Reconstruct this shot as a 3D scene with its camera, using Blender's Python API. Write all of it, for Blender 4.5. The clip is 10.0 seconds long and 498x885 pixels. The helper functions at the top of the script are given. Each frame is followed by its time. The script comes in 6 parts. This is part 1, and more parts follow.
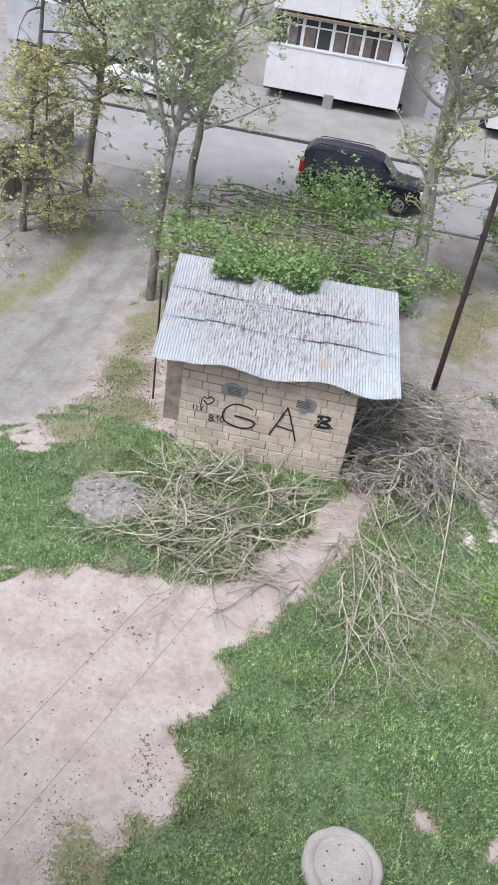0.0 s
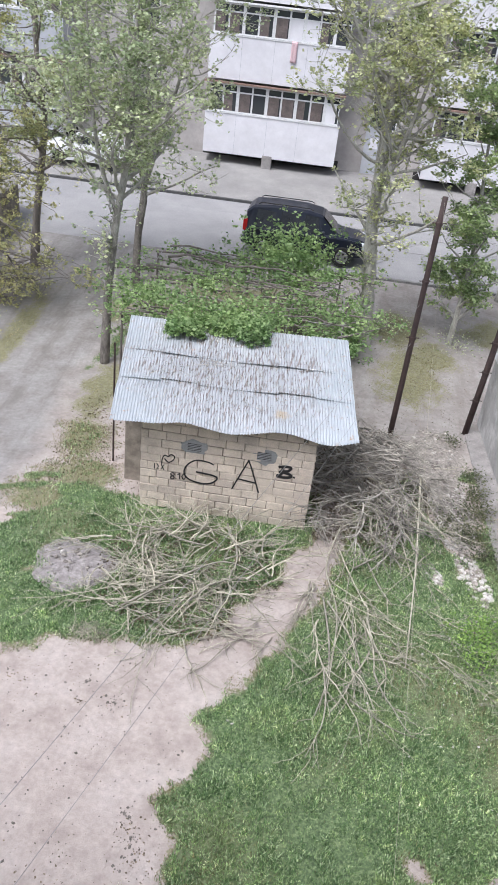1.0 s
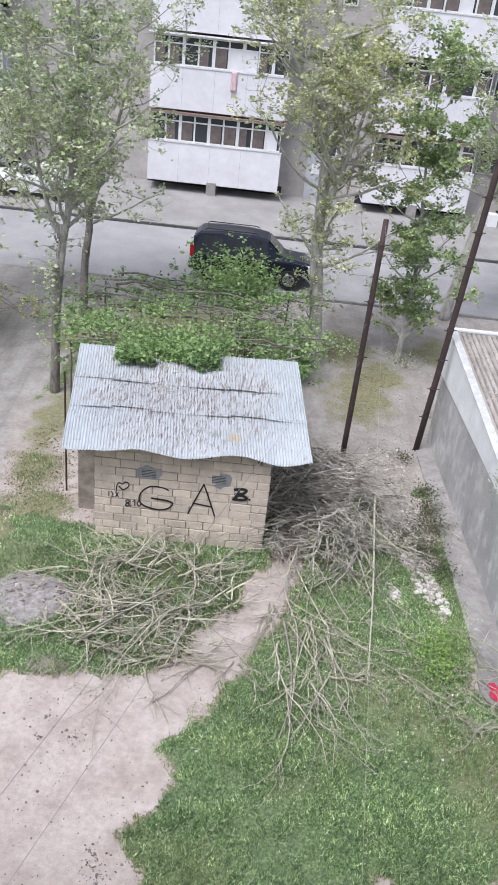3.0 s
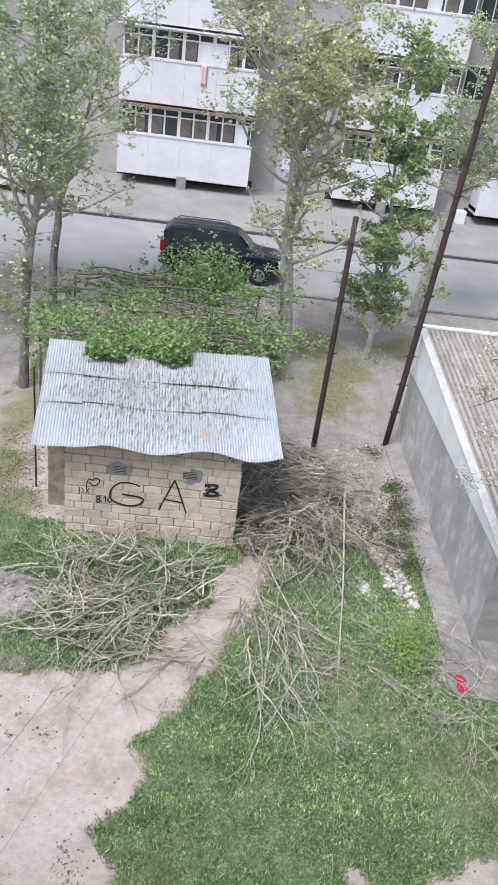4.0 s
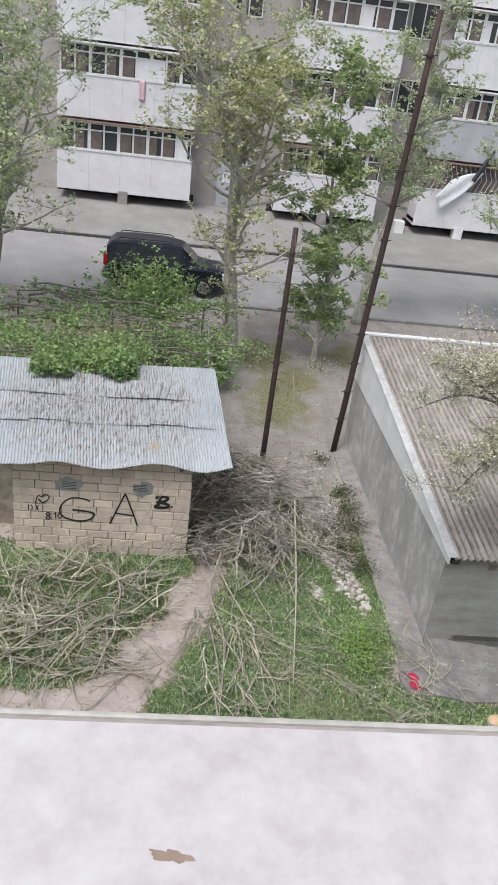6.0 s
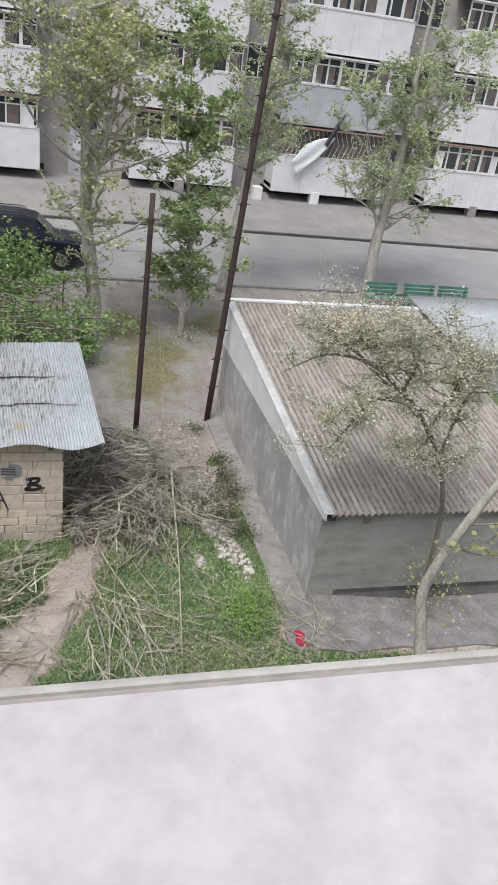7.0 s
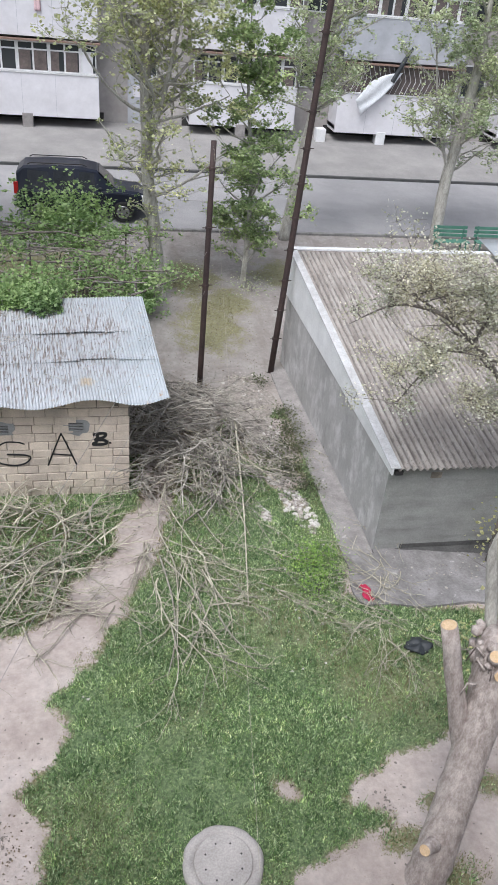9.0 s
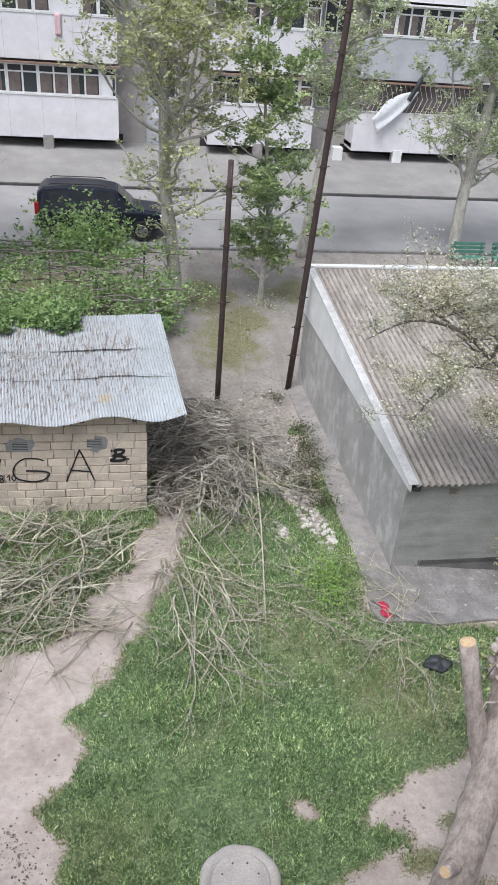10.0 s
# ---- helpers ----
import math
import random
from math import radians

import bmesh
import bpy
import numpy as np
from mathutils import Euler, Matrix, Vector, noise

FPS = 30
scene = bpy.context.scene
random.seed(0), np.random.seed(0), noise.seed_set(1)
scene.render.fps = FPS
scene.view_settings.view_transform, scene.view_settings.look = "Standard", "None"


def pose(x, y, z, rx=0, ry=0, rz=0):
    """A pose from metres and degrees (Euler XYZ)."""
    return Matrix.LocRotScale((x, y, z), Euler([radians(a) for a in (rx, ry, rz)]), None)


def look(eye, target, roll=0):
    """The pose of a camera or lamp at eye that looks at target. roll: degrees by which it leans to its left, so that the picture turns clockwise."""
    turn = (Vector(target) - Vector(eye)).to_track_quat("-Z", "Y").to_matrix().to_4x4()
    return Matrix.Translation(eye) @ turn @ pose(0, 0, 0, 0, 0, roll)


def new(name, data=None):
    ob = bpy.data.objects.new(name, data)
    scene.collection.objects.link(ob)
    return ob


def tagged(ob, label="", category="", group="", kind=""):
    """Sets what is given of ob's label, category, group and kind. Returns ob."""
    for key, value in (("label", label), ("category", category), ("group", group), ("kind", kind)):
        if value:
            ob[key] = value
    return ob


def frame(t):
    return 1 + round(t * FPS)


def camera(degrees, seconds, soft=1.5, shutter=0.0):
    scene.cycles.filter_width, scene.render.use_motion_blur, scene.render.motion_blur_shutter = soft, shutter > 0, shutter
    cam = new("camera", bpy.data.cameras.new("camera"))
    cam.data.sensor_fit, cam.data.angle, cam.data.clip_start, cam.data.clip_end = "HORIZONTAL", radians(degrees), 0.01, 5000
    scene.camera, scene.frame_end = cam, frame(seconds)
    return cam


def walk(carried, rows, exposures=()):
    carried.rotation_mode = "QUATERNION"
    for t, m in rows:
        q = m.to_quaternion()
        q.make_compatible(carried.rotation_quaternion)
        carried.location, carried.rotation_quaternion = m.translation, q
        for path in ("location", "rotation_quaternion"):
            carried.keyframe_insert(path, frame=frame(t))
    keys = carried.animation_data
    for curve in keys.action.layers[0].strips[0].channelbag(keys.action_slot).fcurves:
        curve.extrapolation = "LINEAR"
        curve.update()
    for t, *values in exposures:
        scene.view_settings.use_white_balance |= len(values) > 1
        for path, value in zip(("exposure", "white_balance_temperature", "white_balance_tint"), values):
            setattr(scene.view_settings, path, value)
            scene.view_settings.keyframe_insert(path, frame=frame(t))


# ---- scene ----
cam = camera(36.0, 10.0, soft=1.5)
PATH = [
    (0, (2.979, -13.165, 9.868), (2.807, -11.544, 8.71), 9.4),
    (0.5, (3.026, -13.172, 9.85), (2.888, -11.49, 8.777), 7.5),
    (1, (3.0, -13.205, 9.889), (2.898, -11.493, 8.859), 6.8),
    (1.5, (2.976, -13.224, 9.915), (2.876, -11.502, 8.903), 6.5),
    (2, (2.99, -13.229, 9.926), (2.879, -11.496, 8.933), 6.0),
    (2.5, (3.008, -13.213, 9.927), (2.918, -11.469, 8.953), 5.6),
    (3, (3.028, -13.243, 9.907), (3.034, -11.492, 8.942), 6.4),
    (3.2, (3.034, -13.248, 9.894), (3.083, -11.496, 8.93), 6.8),
    (4.3, (3.006, -13.283, 9.984), (3.091, -11.538, 9.012), 7.6),
    (4.5, (3.002, -13.29, 9.977), (3.04, -11.542, 9.006), 7.3),
    (5, (2.997, -13.279, 9.878), (2.92, -11.528, 8.915), 6.4),
    (5.5, (3.053, -13.438, 9.989), (3.018, -11.679, 9.037), 6.3),
    (6, (3.071, -13.418, 10.006), (3.277, -11.66, 9.077), 7.4),
    (6.2, (3.072, -13.417, 10.0), (3.37, -11.672, 9.072), 7.7),
    (7.3, (3.15, -13.29, 9.861), (3.698, -11.622, 8.902), 8.6),
    (7.5, (3.13, -13.308, 9.906), (3.643, -11.63, 8.944), 8.3),
    (8, (3.133, -13.266, 9.89), (3.562, -11.579, 8.906), 6.9),
    (8.5, (3.141, -13.174, 9.87), (3.525, -11.501, 8.844), 6.3),
    (9, (3.143, -13.153, 9.888), (3.508, -11.512, 8.805), 5.6),
    (9.5, (3.152, -13.21, 9.851), (3.506, -11.57, 8.763), 4.8),
    (10, (3.159, -13.182, 9.887), (3.478, -11.51, 8.838), 4.6),
]
EXPOSURE = [(0.0, 0.67, 6030, 10.5), (1.5, 0.67, 5940, 11.5), (4.5, 0.68, 5960, 11.5), (5.5, 0.38, 6200, 9), (7.5, 0.28, 6300, 9), (9.0, 0.50, 6030, 10), (10.0, 0.50, 6080, 9)]
walk(cam, [(t, look(eye, target, roll)) for t, eye, target, roll in PATH], EXPOSURE)

# ---- world and light ----
SUN_UP, SUN_ROUND = 62.0, 218.0
world = bpy.data.worlds.new("overcast_sky")
scene.world = world
world.use_nodes = True
wn = world.node_tree
sky = wn.nodes.new("ShaderNodeTexSky")
sky.sky_type, sky.sun_disc = "NISHITA", False
sky.sun_elevation, sky.sun_rotation = radians(SUN_UP), radians(SUN_ROUND)
sky.air_density, sky.dust_density, sky.ozone_density = 1.0, 4.0, 1.0
haze = wn.nodes.new("ShaderNodeHueSaturation")
haze.inputs["Saturation"].default_value = 0.4
wn.links.new(sky.outputs[0], haze.inputs["Color"])
wn.links.new(haze.outputs[0], wn.nodes["Background"].inputs[0])
wn.nodes["Background"].inputs[1].default_value = 0.13
sun = new("sun", bpy.data.lights.new("sun", "SUN"))
sun.data.energy, sun.data.angle, sun.data.color = 1.5, radians(25), (1.0, 0.96, 0.91)
sa = radians(SUN_ROUND)
sun.matrix_world = look((math.sin(sa) * 30, math.cos(sa) * 30, 30 * math.tan(radians(SUN_UP))), (0, 0, 0))


# ---- materials ----
def mat(name, build):
    m = bpy.data.materials.new(name)
    m.use_nodes = True
    nt = m.node_tree
    p = nt.nodes["Principled BSDF"]
    build(nt, p)
    return m


def node(nt, kind, **vals):
    n = nt.nodes.new(kind)
    for k, v in vals.items():
        n.inputs[k.replace("_", " ")].default_value = v
    return n


def coords(nt, kind="Object", scale=(1, 1, 1)):
    tc = nt.nodes.new("ShaderNodeTexCoord")
    mp = nt.nodes.new("ShaderNodeMapping")
    mp.inputs["Scale"].default_value = scale
    nt.links.new(tc.outputs[kind], mp.inputs["Vector"])
    return mp.outputs[0]


def world_pos(nt):
    return nt.nodes.new("ShaderNodeNewGeometry").outputs["Position"]


def noise_tex(nt, vec, scale, detail=4.0, rough=0.6):
    n = node(nt, "ShaderNodeTexNoise", Scale=scale, Detail=detail, Roughness=rough)
    nt.links.new(vec, n.inputs["Vector"])
    return n.outputs["Fac"]


def ramp(nt, fac, stops):
    r = nt.nodes.new("ShaderNodeValToRGB")
    el = r.color_ramp.elements
    while len(el) < len(stops):
        el.new(0.5)
    for e, (at, c) in zip(el, stops):
        e.position, e.color = at, (*c, 1) if len(c) == 3 else c
    nt.links.new(fac, r.inputs[0])
    return r.outputs["Color"]


def mix(nt, fac, a, b, mode="MIX"):
    m = nt.nodes.new("ShaderNodeMix")
    m.data_type, m.blend_type = "RGBA", mode
    for sock, v in ((m.inputs[0], fac), (m.inputs[6], a), (m.inputs[7], b)):
        if isinstance(v, (int, float)):
            sock.default_value = v
        elif isinstance(v, tuple):
            sock.default_value = (*v, 1)
        else:
            nt.links.new(v, sock)
    return m.outputs[2]


def math_node(nt, op, a, b=0.0):
    m = nt.nodes.new("ShaderNodeMath")
    m.operation = op
    for sock, v in ((m.inputs[0], a), (m.inputs[1], b)):
        if isinstance(v, (int, float)):
            sock.default_value = v
        else:
            nt.links.new(v, sock)
    return m.outputs[0]


def bump(nt, p, height, strength=0.3, distance=0.02):
    b = node(nt, "ShaderNodeBump", Strength=strength, Distance=distance)
    nt.links.new(height, b.inputs["Height"])
    nt.links.new(b.outputs[0], p.inputs["Normal"])


def worn(name, base, dark, scale=3.0, fine=40.0, rough=0.85, metal=0.0, relief=0.25, spread=(0.35, 0.7), vary=0.0, spots=None, grainy=1.0):
    """A surface of two tones in large stains, with fine grain and relief. vary: difference from object to object."""
    def build(nt, p):
        v = world_pos(nt)
        big, small = noise_tex(nt, v, scale, 5, 0.65), noise_tex(nt, v, fine, 3, 0.6)
        col = ramp(nt, big, [(spread[0], dark), (spread[1], base)])
        grain = ramp(nt, small, [(0.3, (1 - 0.2 * grainy,) * 3), (0.7, (1 + 0.12 * grainy,) * 3)])
        col = mix(nt, 1.0, col, grain, "MULTIPLY")
        if spots:
            patch = ramp(nt, noise_tex(nt, v, spots[0], 4, 0.7), [(spots[1], (0, 0, 0)), (spots[1] + 0.05, (1, 1, 1))])
            col = mix(nt, patch, col, spots[2])
        if vary:
            rnd = nt.nodes.new("ShaderNodeObjectInfo").outputs["Random"]
            col = mix(nt, 1.0, col, ramp(nt, rnd, [(0, (1 - vary,) * 3), (1, (1 + vary, 1 + vary, 1 + vary * 0.8))]), "MULTIPLY")
        nt.links.new(col, p.inputs["Base Color"])
        p.inputs["Roughness"].default_value, p.inputs["Metallic"].default_value = rough, metal
        bump(nt, p, small, relief)
    return mat(name, build)


def leafy(name, dark, light, scale=0.7, rough=0.55):
    def build(nt, p):
        rnd = nt.nodes.new("ShaderNodeNewGeometry").outputs["Random Per Island"]
        col = ramp(nt, rnd, [(0.0, dark), (1.0, light)])
        big = ramp(nt, noise_tex(nt, world_pos(nt), scale, 2), [(0.35, (0.75, 0.8, 0.75)), (0.65, (1.2, 1.15, 1.05))])
        col = mix(nt, 1.0, col, big, "MULTIPLY")
        nt.links.new(col, p.inputs["Base Color"])
        p.inputs["Roughness"].default_value = rough
        p.inputs["Transmission Weight"].default_value = 0.0
        p.inputs["Subsurface Weight"].default_value = 0.0
        tr = nt.nodes.new("ShaderNodeBsdfTranslucent")
        nt.links.new(col, tr.inputs[0])
        ms = nt.nodes.new("ShaderNodeMixShader")
        ms.inputs[0].default_value = 0.45
        nt.links.new(p.outputs[0], ms.inputs[1])
        nt.links.new(tr.outputs[0], ms.inputs[2])
        nt.links.new(ms.outputs[0], nt.nodes["Material Output"].inputs[0])
    return mat(name, build)


def plain(name, col, rough=0.5, metal=0.0):
    return worn(name, col, tuple(c * 0.82 for c in col), 6.0, 60.0, rough, metal, 0.1)


def ground_build(nt, p):
    v = world_pos(nt)
    zone = nt.nodes.new("ShaderNodeVertexColor")
    zone.layer_name = "zone"
    sep = nt.nodes.new("ShaderNodeSeparateColor")
    nt.links.new(zone.outputs[0], sep.inputs[0])
    n1, n2, n3 = noise_tex(nt, v, 1.3, 6, 0.65), noise_tex(nt, v, 9, 5, 0.7), noise_tex(nt, v, 60, 3, 0.6)
    # bare trodden earth, with pinkish and grey stains and small dark crumbs
    earth = ramp(nt, n1, [(0.25, (0.33, 0.275, 0.25)), (0.5, (0.445, 0.385, 0.355)), (0.75, (0.52, 0.465, 0.44))])
    earth = mix(nt, 1.0, earth, ramp(nt, n2, [(0.3, (0.82, 0.81, 0.8)), (0.65, (1.08, 1.07, 1.06))]), "MULTIPLY")
    vor = node(nt, "ShaderNodeTexVoronoi", Scale=11.0)
    nt.links.new(v, vor.inputs["Vector"])
    crumbs = math_node(nt, "MULTIPLY", ramp(nt, vor.outputs["Distance"], [(0.10, (1, 1, 1)), (0.17, (0, 0, 0))]), ramp(nt, n2, [(0.55, (0, 0, 0)), (0.62, (1, 1, 1))]))
    earth = mix(nt, crumbs, earth, (0.17, 0.14, 0.11))
    # grey dusty lane
    dust = ramp(nt, n1, [(0.3, (0.215, 0.195, 0.183)), (0.5, (0.29, 0.272, 0.262)), (0.7, (0.345, 0.33, 0.322))])
    dust = mix(nt, 1.0, dust, ramp(nt, n2, [(0.3, (0.8, 0.79, 0.78)), (0.7, (1.1, 1.1, 1.1))]), "MULTIPLY")
    # wheel-worn streaks along the lane
    rut = nt.nodes.new("ShaderNodeMapping")
    rut.inputs["Scale"].default_value = (2.2, 0.35, 1)
    rut.inputs["Rotation"].default_value = (0, 0, -0.35)
    nt.links.new(v, rut.inputs["Vector"])
    dust = mix(nt, ramp(nt, noise_tex(nt, rut.outputs[0], 1.0, 6, 0.7), [(0.5, (0, 0, 0)), (0.66, (0.7, 0.7, 0.7))]), dust, (0.185, 0.168, 0.155))
    col = mix(nt, sep.outputs[1], earth, dust)
    # soil under the grass
    soil = ramp(nt, noise_tex(nt, v, 23, 3, 0.8), [(0.36, (0.05, 0.075, 0.035)), (0.52, (0.115, 0.17, 0.075)), (0.66, (0.25, 0.30, 0.15))])
    dry = ramp(nt, n2, [(0.3, (0.15, 0.13, 0.075)), (0.5, (0.25, 0.22, 0.13)), (0.72, (0.36, 0.32, 0.24))])
    turf = mix(nt, sep.outputs[2], soil, dry)
    edge = math_node(nt, "ADD", sep.outputs[0], math_node(nt, "MULTIPLY", math_node(nt, "SUBTRACT", math_node(nt, "ADD", n2, math_node(nt, "MULTIPLY", math_node(nt, "SUBTRACT", noise_tex(nt, v, 26, 3, 0.6), 0.5), 0.8)), 0.5), 1.3))
    col = mix(nt, ramp(nt, edge, [(0.42, (0, 0, 0)), (0.58, (1, 1, 1))]), col, turf)
    nt.links.new(col, p.inputs["Base Color"])
    p.inputs["Roughness"].default_value = 0.95
    bump(nt, p, math_node(nt, "ADD", n2, math_node(nt, "MULTIPLY", n3, 0.5)), 0.5, 0.03)


def zinc_build(nt, p):
    v = world_pos(nt)
    n1, n2 = noise_tex(nt, v, 1.1, 5, 0.6), noise_tex(nt, v, 7, 6, 0.7)
    st = nt.nodes.new("ShaderNodeMapping")
    st.inputs["Scale"].default_value = (30, 4.0, 4.0)
    nt.links.new(v, st.inputs["Vector"])
    n3 = noise_tex(nt, st.outputs[0], 1.0, 4, 0.6)
    col = ramp(nt, n1, [(0.3, (0.40, 0.43, 0.46)), (0.7, (0.51, 0.545, 0.585))])
    # dirt lies thickest in the middle of the roof
    mid = nt.nodes.new("ShaderNodeVectorMath")
    mid.operation = "DISTANCE"
    mid.inputs[1].default_value = (1.5, 1.75, 2.7)
    nt.links.new(v, mid.inputs[0])
    dirty = ramp(nt, math_node(nt, "ADD", math_node(nt, "MULTIPLY", mid.outputs["Value"], 0.28), math_node(nt, "SUBTRACT", 0.5, n1)), [(0.36, (1, 1, 1)), (0.74, (0.05, 0.05, 0.05))])
    dirt = math_node(nt, "MULTIPLY", ramp(nt, n3, [(0.53, (0, 0, 0)), (0.58, (0.9, 0.9, 0.9))]), dirty)
    col = mix(nt, math_node(nt, "MULTIPLY", dirty, 0.35), col, (0.40, 0.375, 0.385))
    col = mix(nt, dirt, col, (0.20, 0.165, 0.15))
    col = mix(nt, ramp(nt, n2, [(0.5, (0, 0, 0)), (0.75, (0.55, 0.55, 0.55))]), col, (0.36, 0.345, 0.335))
    rust = math_node(nt, "MULTIPLY", ramp(nt, n2, [(0.62, (0, 0, 0)), (0.70, (1, 1, 1))]), ramp(nt, noise_tex(nt, v, 0.8, 2), [(0.45, (0, 0, 0)), (0.55, (1, 1, 1))]))
    col = mix(nt, rust, col, (0.42, 0.27, 0.16))
    # one larger rust-eaten patch near the eave
    far = nt.nodes.new("ShaderNodeVectorMath")
    far.operation = "DISTANCE"
    far.inputs[1].default_value = (2.78, 0.32, 2.47)
    nt.links.new(v, far.inputs[0])
    reach = math_node(nt, "ADD", far.outputs["Value"], math_node(nt, "MULTIPLY", n2, 0.35))
    col = mix(nt, ramp(nt, reach, [(0.25, (0.75, 0.75, 0.75)), (0.36, (0, 0, 0))]), col, (0.46, 0.35, 0.22))
    nt.links.new(col, p.inputs["Base Color"])
    p.inputs["Roughness"].default_value, p.inputs["Metallic"].default_value = 0.6, 0.15
    bump(nt, p, n2, 0.15)


def slate_build(nt, p):
    v = world_pos(nt)
    st = nt.nodes.new("ShaderNodeMapping")
    st.inputs["Scale"].default_value = (9, 0.9, 0.9)
    nt.links.new(v, st.inputs["Vector"])
    n1, n2, n3 = noise_tex(nt, v, 1.3, 5, 0.65), noise_tex(nt, v, 22, 4, 0.65), noise_tex(nt, st.outputs[0], 1.0, 5, 0.65)
    col = ramp(nt, n3, [(0.32, (0.28, 0.25, 0.23)), (0.52, (0.41, 0.375, 0.35)), (0.72, (0.54, 0.51, 0.485))])
    col = mix(nt, 1.0, col, ramp(nt, n1, [(0.3, (0.82, 0.81, 0.8)), (0.7, (1.08, 1.07, 1.05))]), "MULTIPLY")
    # darker tone along the valleys of the sheets, broken up by noise
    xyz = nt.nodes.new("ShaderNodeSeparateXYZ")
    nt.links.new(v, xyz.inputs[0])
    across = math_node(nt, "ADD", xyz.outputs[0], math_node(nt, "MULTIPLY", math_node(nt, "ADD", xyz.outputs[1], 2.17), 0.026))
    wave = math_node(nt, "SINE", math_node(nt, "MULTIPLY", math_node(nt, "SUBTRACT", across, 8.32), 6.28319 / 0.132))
    valley_tone = math_node(nt, "ADD", math_node(nt, "MULTIPLY", wave, -0.5), math_node(nt, "MULTIPLY", math_node(nt, "SUBTRACT", noise_tex(nt, v, 5, 5, 0.7), 0.5), 2.2))
    col = mix(nt, ramp(nt, valley_tone, [(0.05, (0, 0, 0)), (0.6, (0.75, 0.75, 0.75))]), col, (0.125, 0.11, 0.10))
    col = mix(nt, ramp(nt, n2, [(0.56, (0, 0, 0)), (0.68, (0.7, 0.7, 0.7))]), col, (0.15, 0.135, 0.115))
    nt.links.new(col, p.inputs["Base Color"])
    p.inputs["Roughness"].default_value = 0.92
    bump(nt, p, n2, 0.3)


def sill_build(nt, p):
    v = world_pos(nt)
    n1, n2 = noise_tex(nt, v, 45, 5, 0.65), noise_tex(nt, v, 160, 3, 0.6)
    col = ramp(nt, n1, [(0.3, (0.475, 0.437, 0.447)), (0.5, (0.545, 0.51, 0.518)), (0.7, (0.60, 0.57, 0.575))])
    col = mix(nt, 1.0, col, ramp(nt, n2, [(0.3, (0.97, 0.97, 0.97)), (0.7, (1.02, 1.02, 1.02))]), "MULTIPLY")
    nt.links.new(col, p.inputs["Base Color"])
    p.inputs["Roughness"].default_value = 0.55
    bump(nt, p, n2, 0.04, 0.001)


def glass_build(nt, p):
    p.inputs["Base Color"].default_value = (0.05, 0.055, 0.06, 1)
    p.inputs["Roughness"].default_value = 0.06
    p.inputs["Specular IOR Level"].default_value = 0.6


def bark(name, a, b, rough=0.9, scale=6):
    def build(nt, p):
        v = coords(nt, "Object", (1, 1, 0.35))
        n1, n2 = noise_tex(nt, v, scale, 5, 0.7), noise_tex(nt, v, scale * 7, 3, 0.6)
        col = mix(nt, 1.0, ramp(nt, n1, [(0.38, a), (0.62, b)]), ramp(nt, n2, [(0.3, (0.75, 0.75, 0.75)), (0.7, (1.15, 1.15, 1.15))]), "MULTIPLY")
        nt.links.new(col, p.inputs["Base Color"])
        p.inputs["Roughness"].default_value = rough
        bump(nt, p, n2, 0.5, 0.02)
    return mat(name, build)


M_GROUND = mat("earth_and_turf", ground_build)
M_ZINC = mat("weathered_zinc", zinc_build)
M_GLASS = mat("window_glass", glass_build)
M_ASPHALT = worn("old_asphalt", (0.36, 0.35, 0.355), (0.28, 0.275, 0.28), 0.5, 45, 0.9, 0, 0.3)
M_WALK = worn("dusty_pavement", (0.34, 0.325, 0.315), (0.25, 0.24, 0.235), 0.8, 30, 0.9)
M_KERB = worn("kerb_concrete", (0.30, 0.29, 0.28), (0.17, 0.165, 0.16), 2.5, 40)
M_DARKLINE = worn("damp_gutter", (0.10, 0.10, 0.10), (0.06, 0.06, 0.06), 3, 40)
M_BLOCK = worn("limestone_block", (0.70, 0.605, 0.52), (0.53, 0.452, 0.39), 3.0, 55, 0.9, 0, 0.5, (0.3, 0.62), 0.11)
M_MORTAR = worn("mortar", (0.40, 0.345, 0.29), (0.20, 0.17, 0.145), 4, 60)
M_CEMENT = worn("cement_smear", (0.33, 0.335, 0.34), (0.24, 0.245, 0.25), 5, 50)
M_PAINT = plain("black_spray_paint", (0.02, 0.02, 0.022), 0.7)
def render_build(nt, p):
    # brushed cement with runs of lime down the wall and damp stains
    v = world_pos(nt)
    st = nt.nodes.new("ShaderNodeMapping")
    st.inputs["Scale"].default_value = (1.9, 1.9, 1.3)
    nt.links.new(v, st.inputs["Vector"])
    n1, n2, n3 = noise_tex(nt, v, 0.9, 5, 0.6), noise_tex(nt, v, 24, 4, 0.6), noise_tex(nt, st.outputs[0], 1.0, 6, 0.7)
    col = ramp(nt, n1, [(0.3, (0.345, 0.335, 0.33)), (0.7, (0.465, 0.455, 0.45))])
    col = mix(nt, ramp(nt, n3, [(0.48, (0, 0, 0)), (0.64, (0.85, 0.85, 0.85))]), col, (0.615, 0.605, 0.605))
    col = mix(nt, ramp(nt, n3, [(0.28, (0.6, 0.6, 0.6)), (0.42, (0, 0, 0))]), col, (0.24, 0.235, 0.225))
    col = mix(nt, 1.0, col, ramp(nt, n2, [(0.3, (0.93, 0.93, 0.93)), (0.7, (1.05, 1.05, 1.05))]), "MULTIPLY")
    nt.links.new(col, p.inputs["Base Color"])
    p.inputs["Roughness"].default_value = 0.92
    bump(nt, p, n2, 0.25)


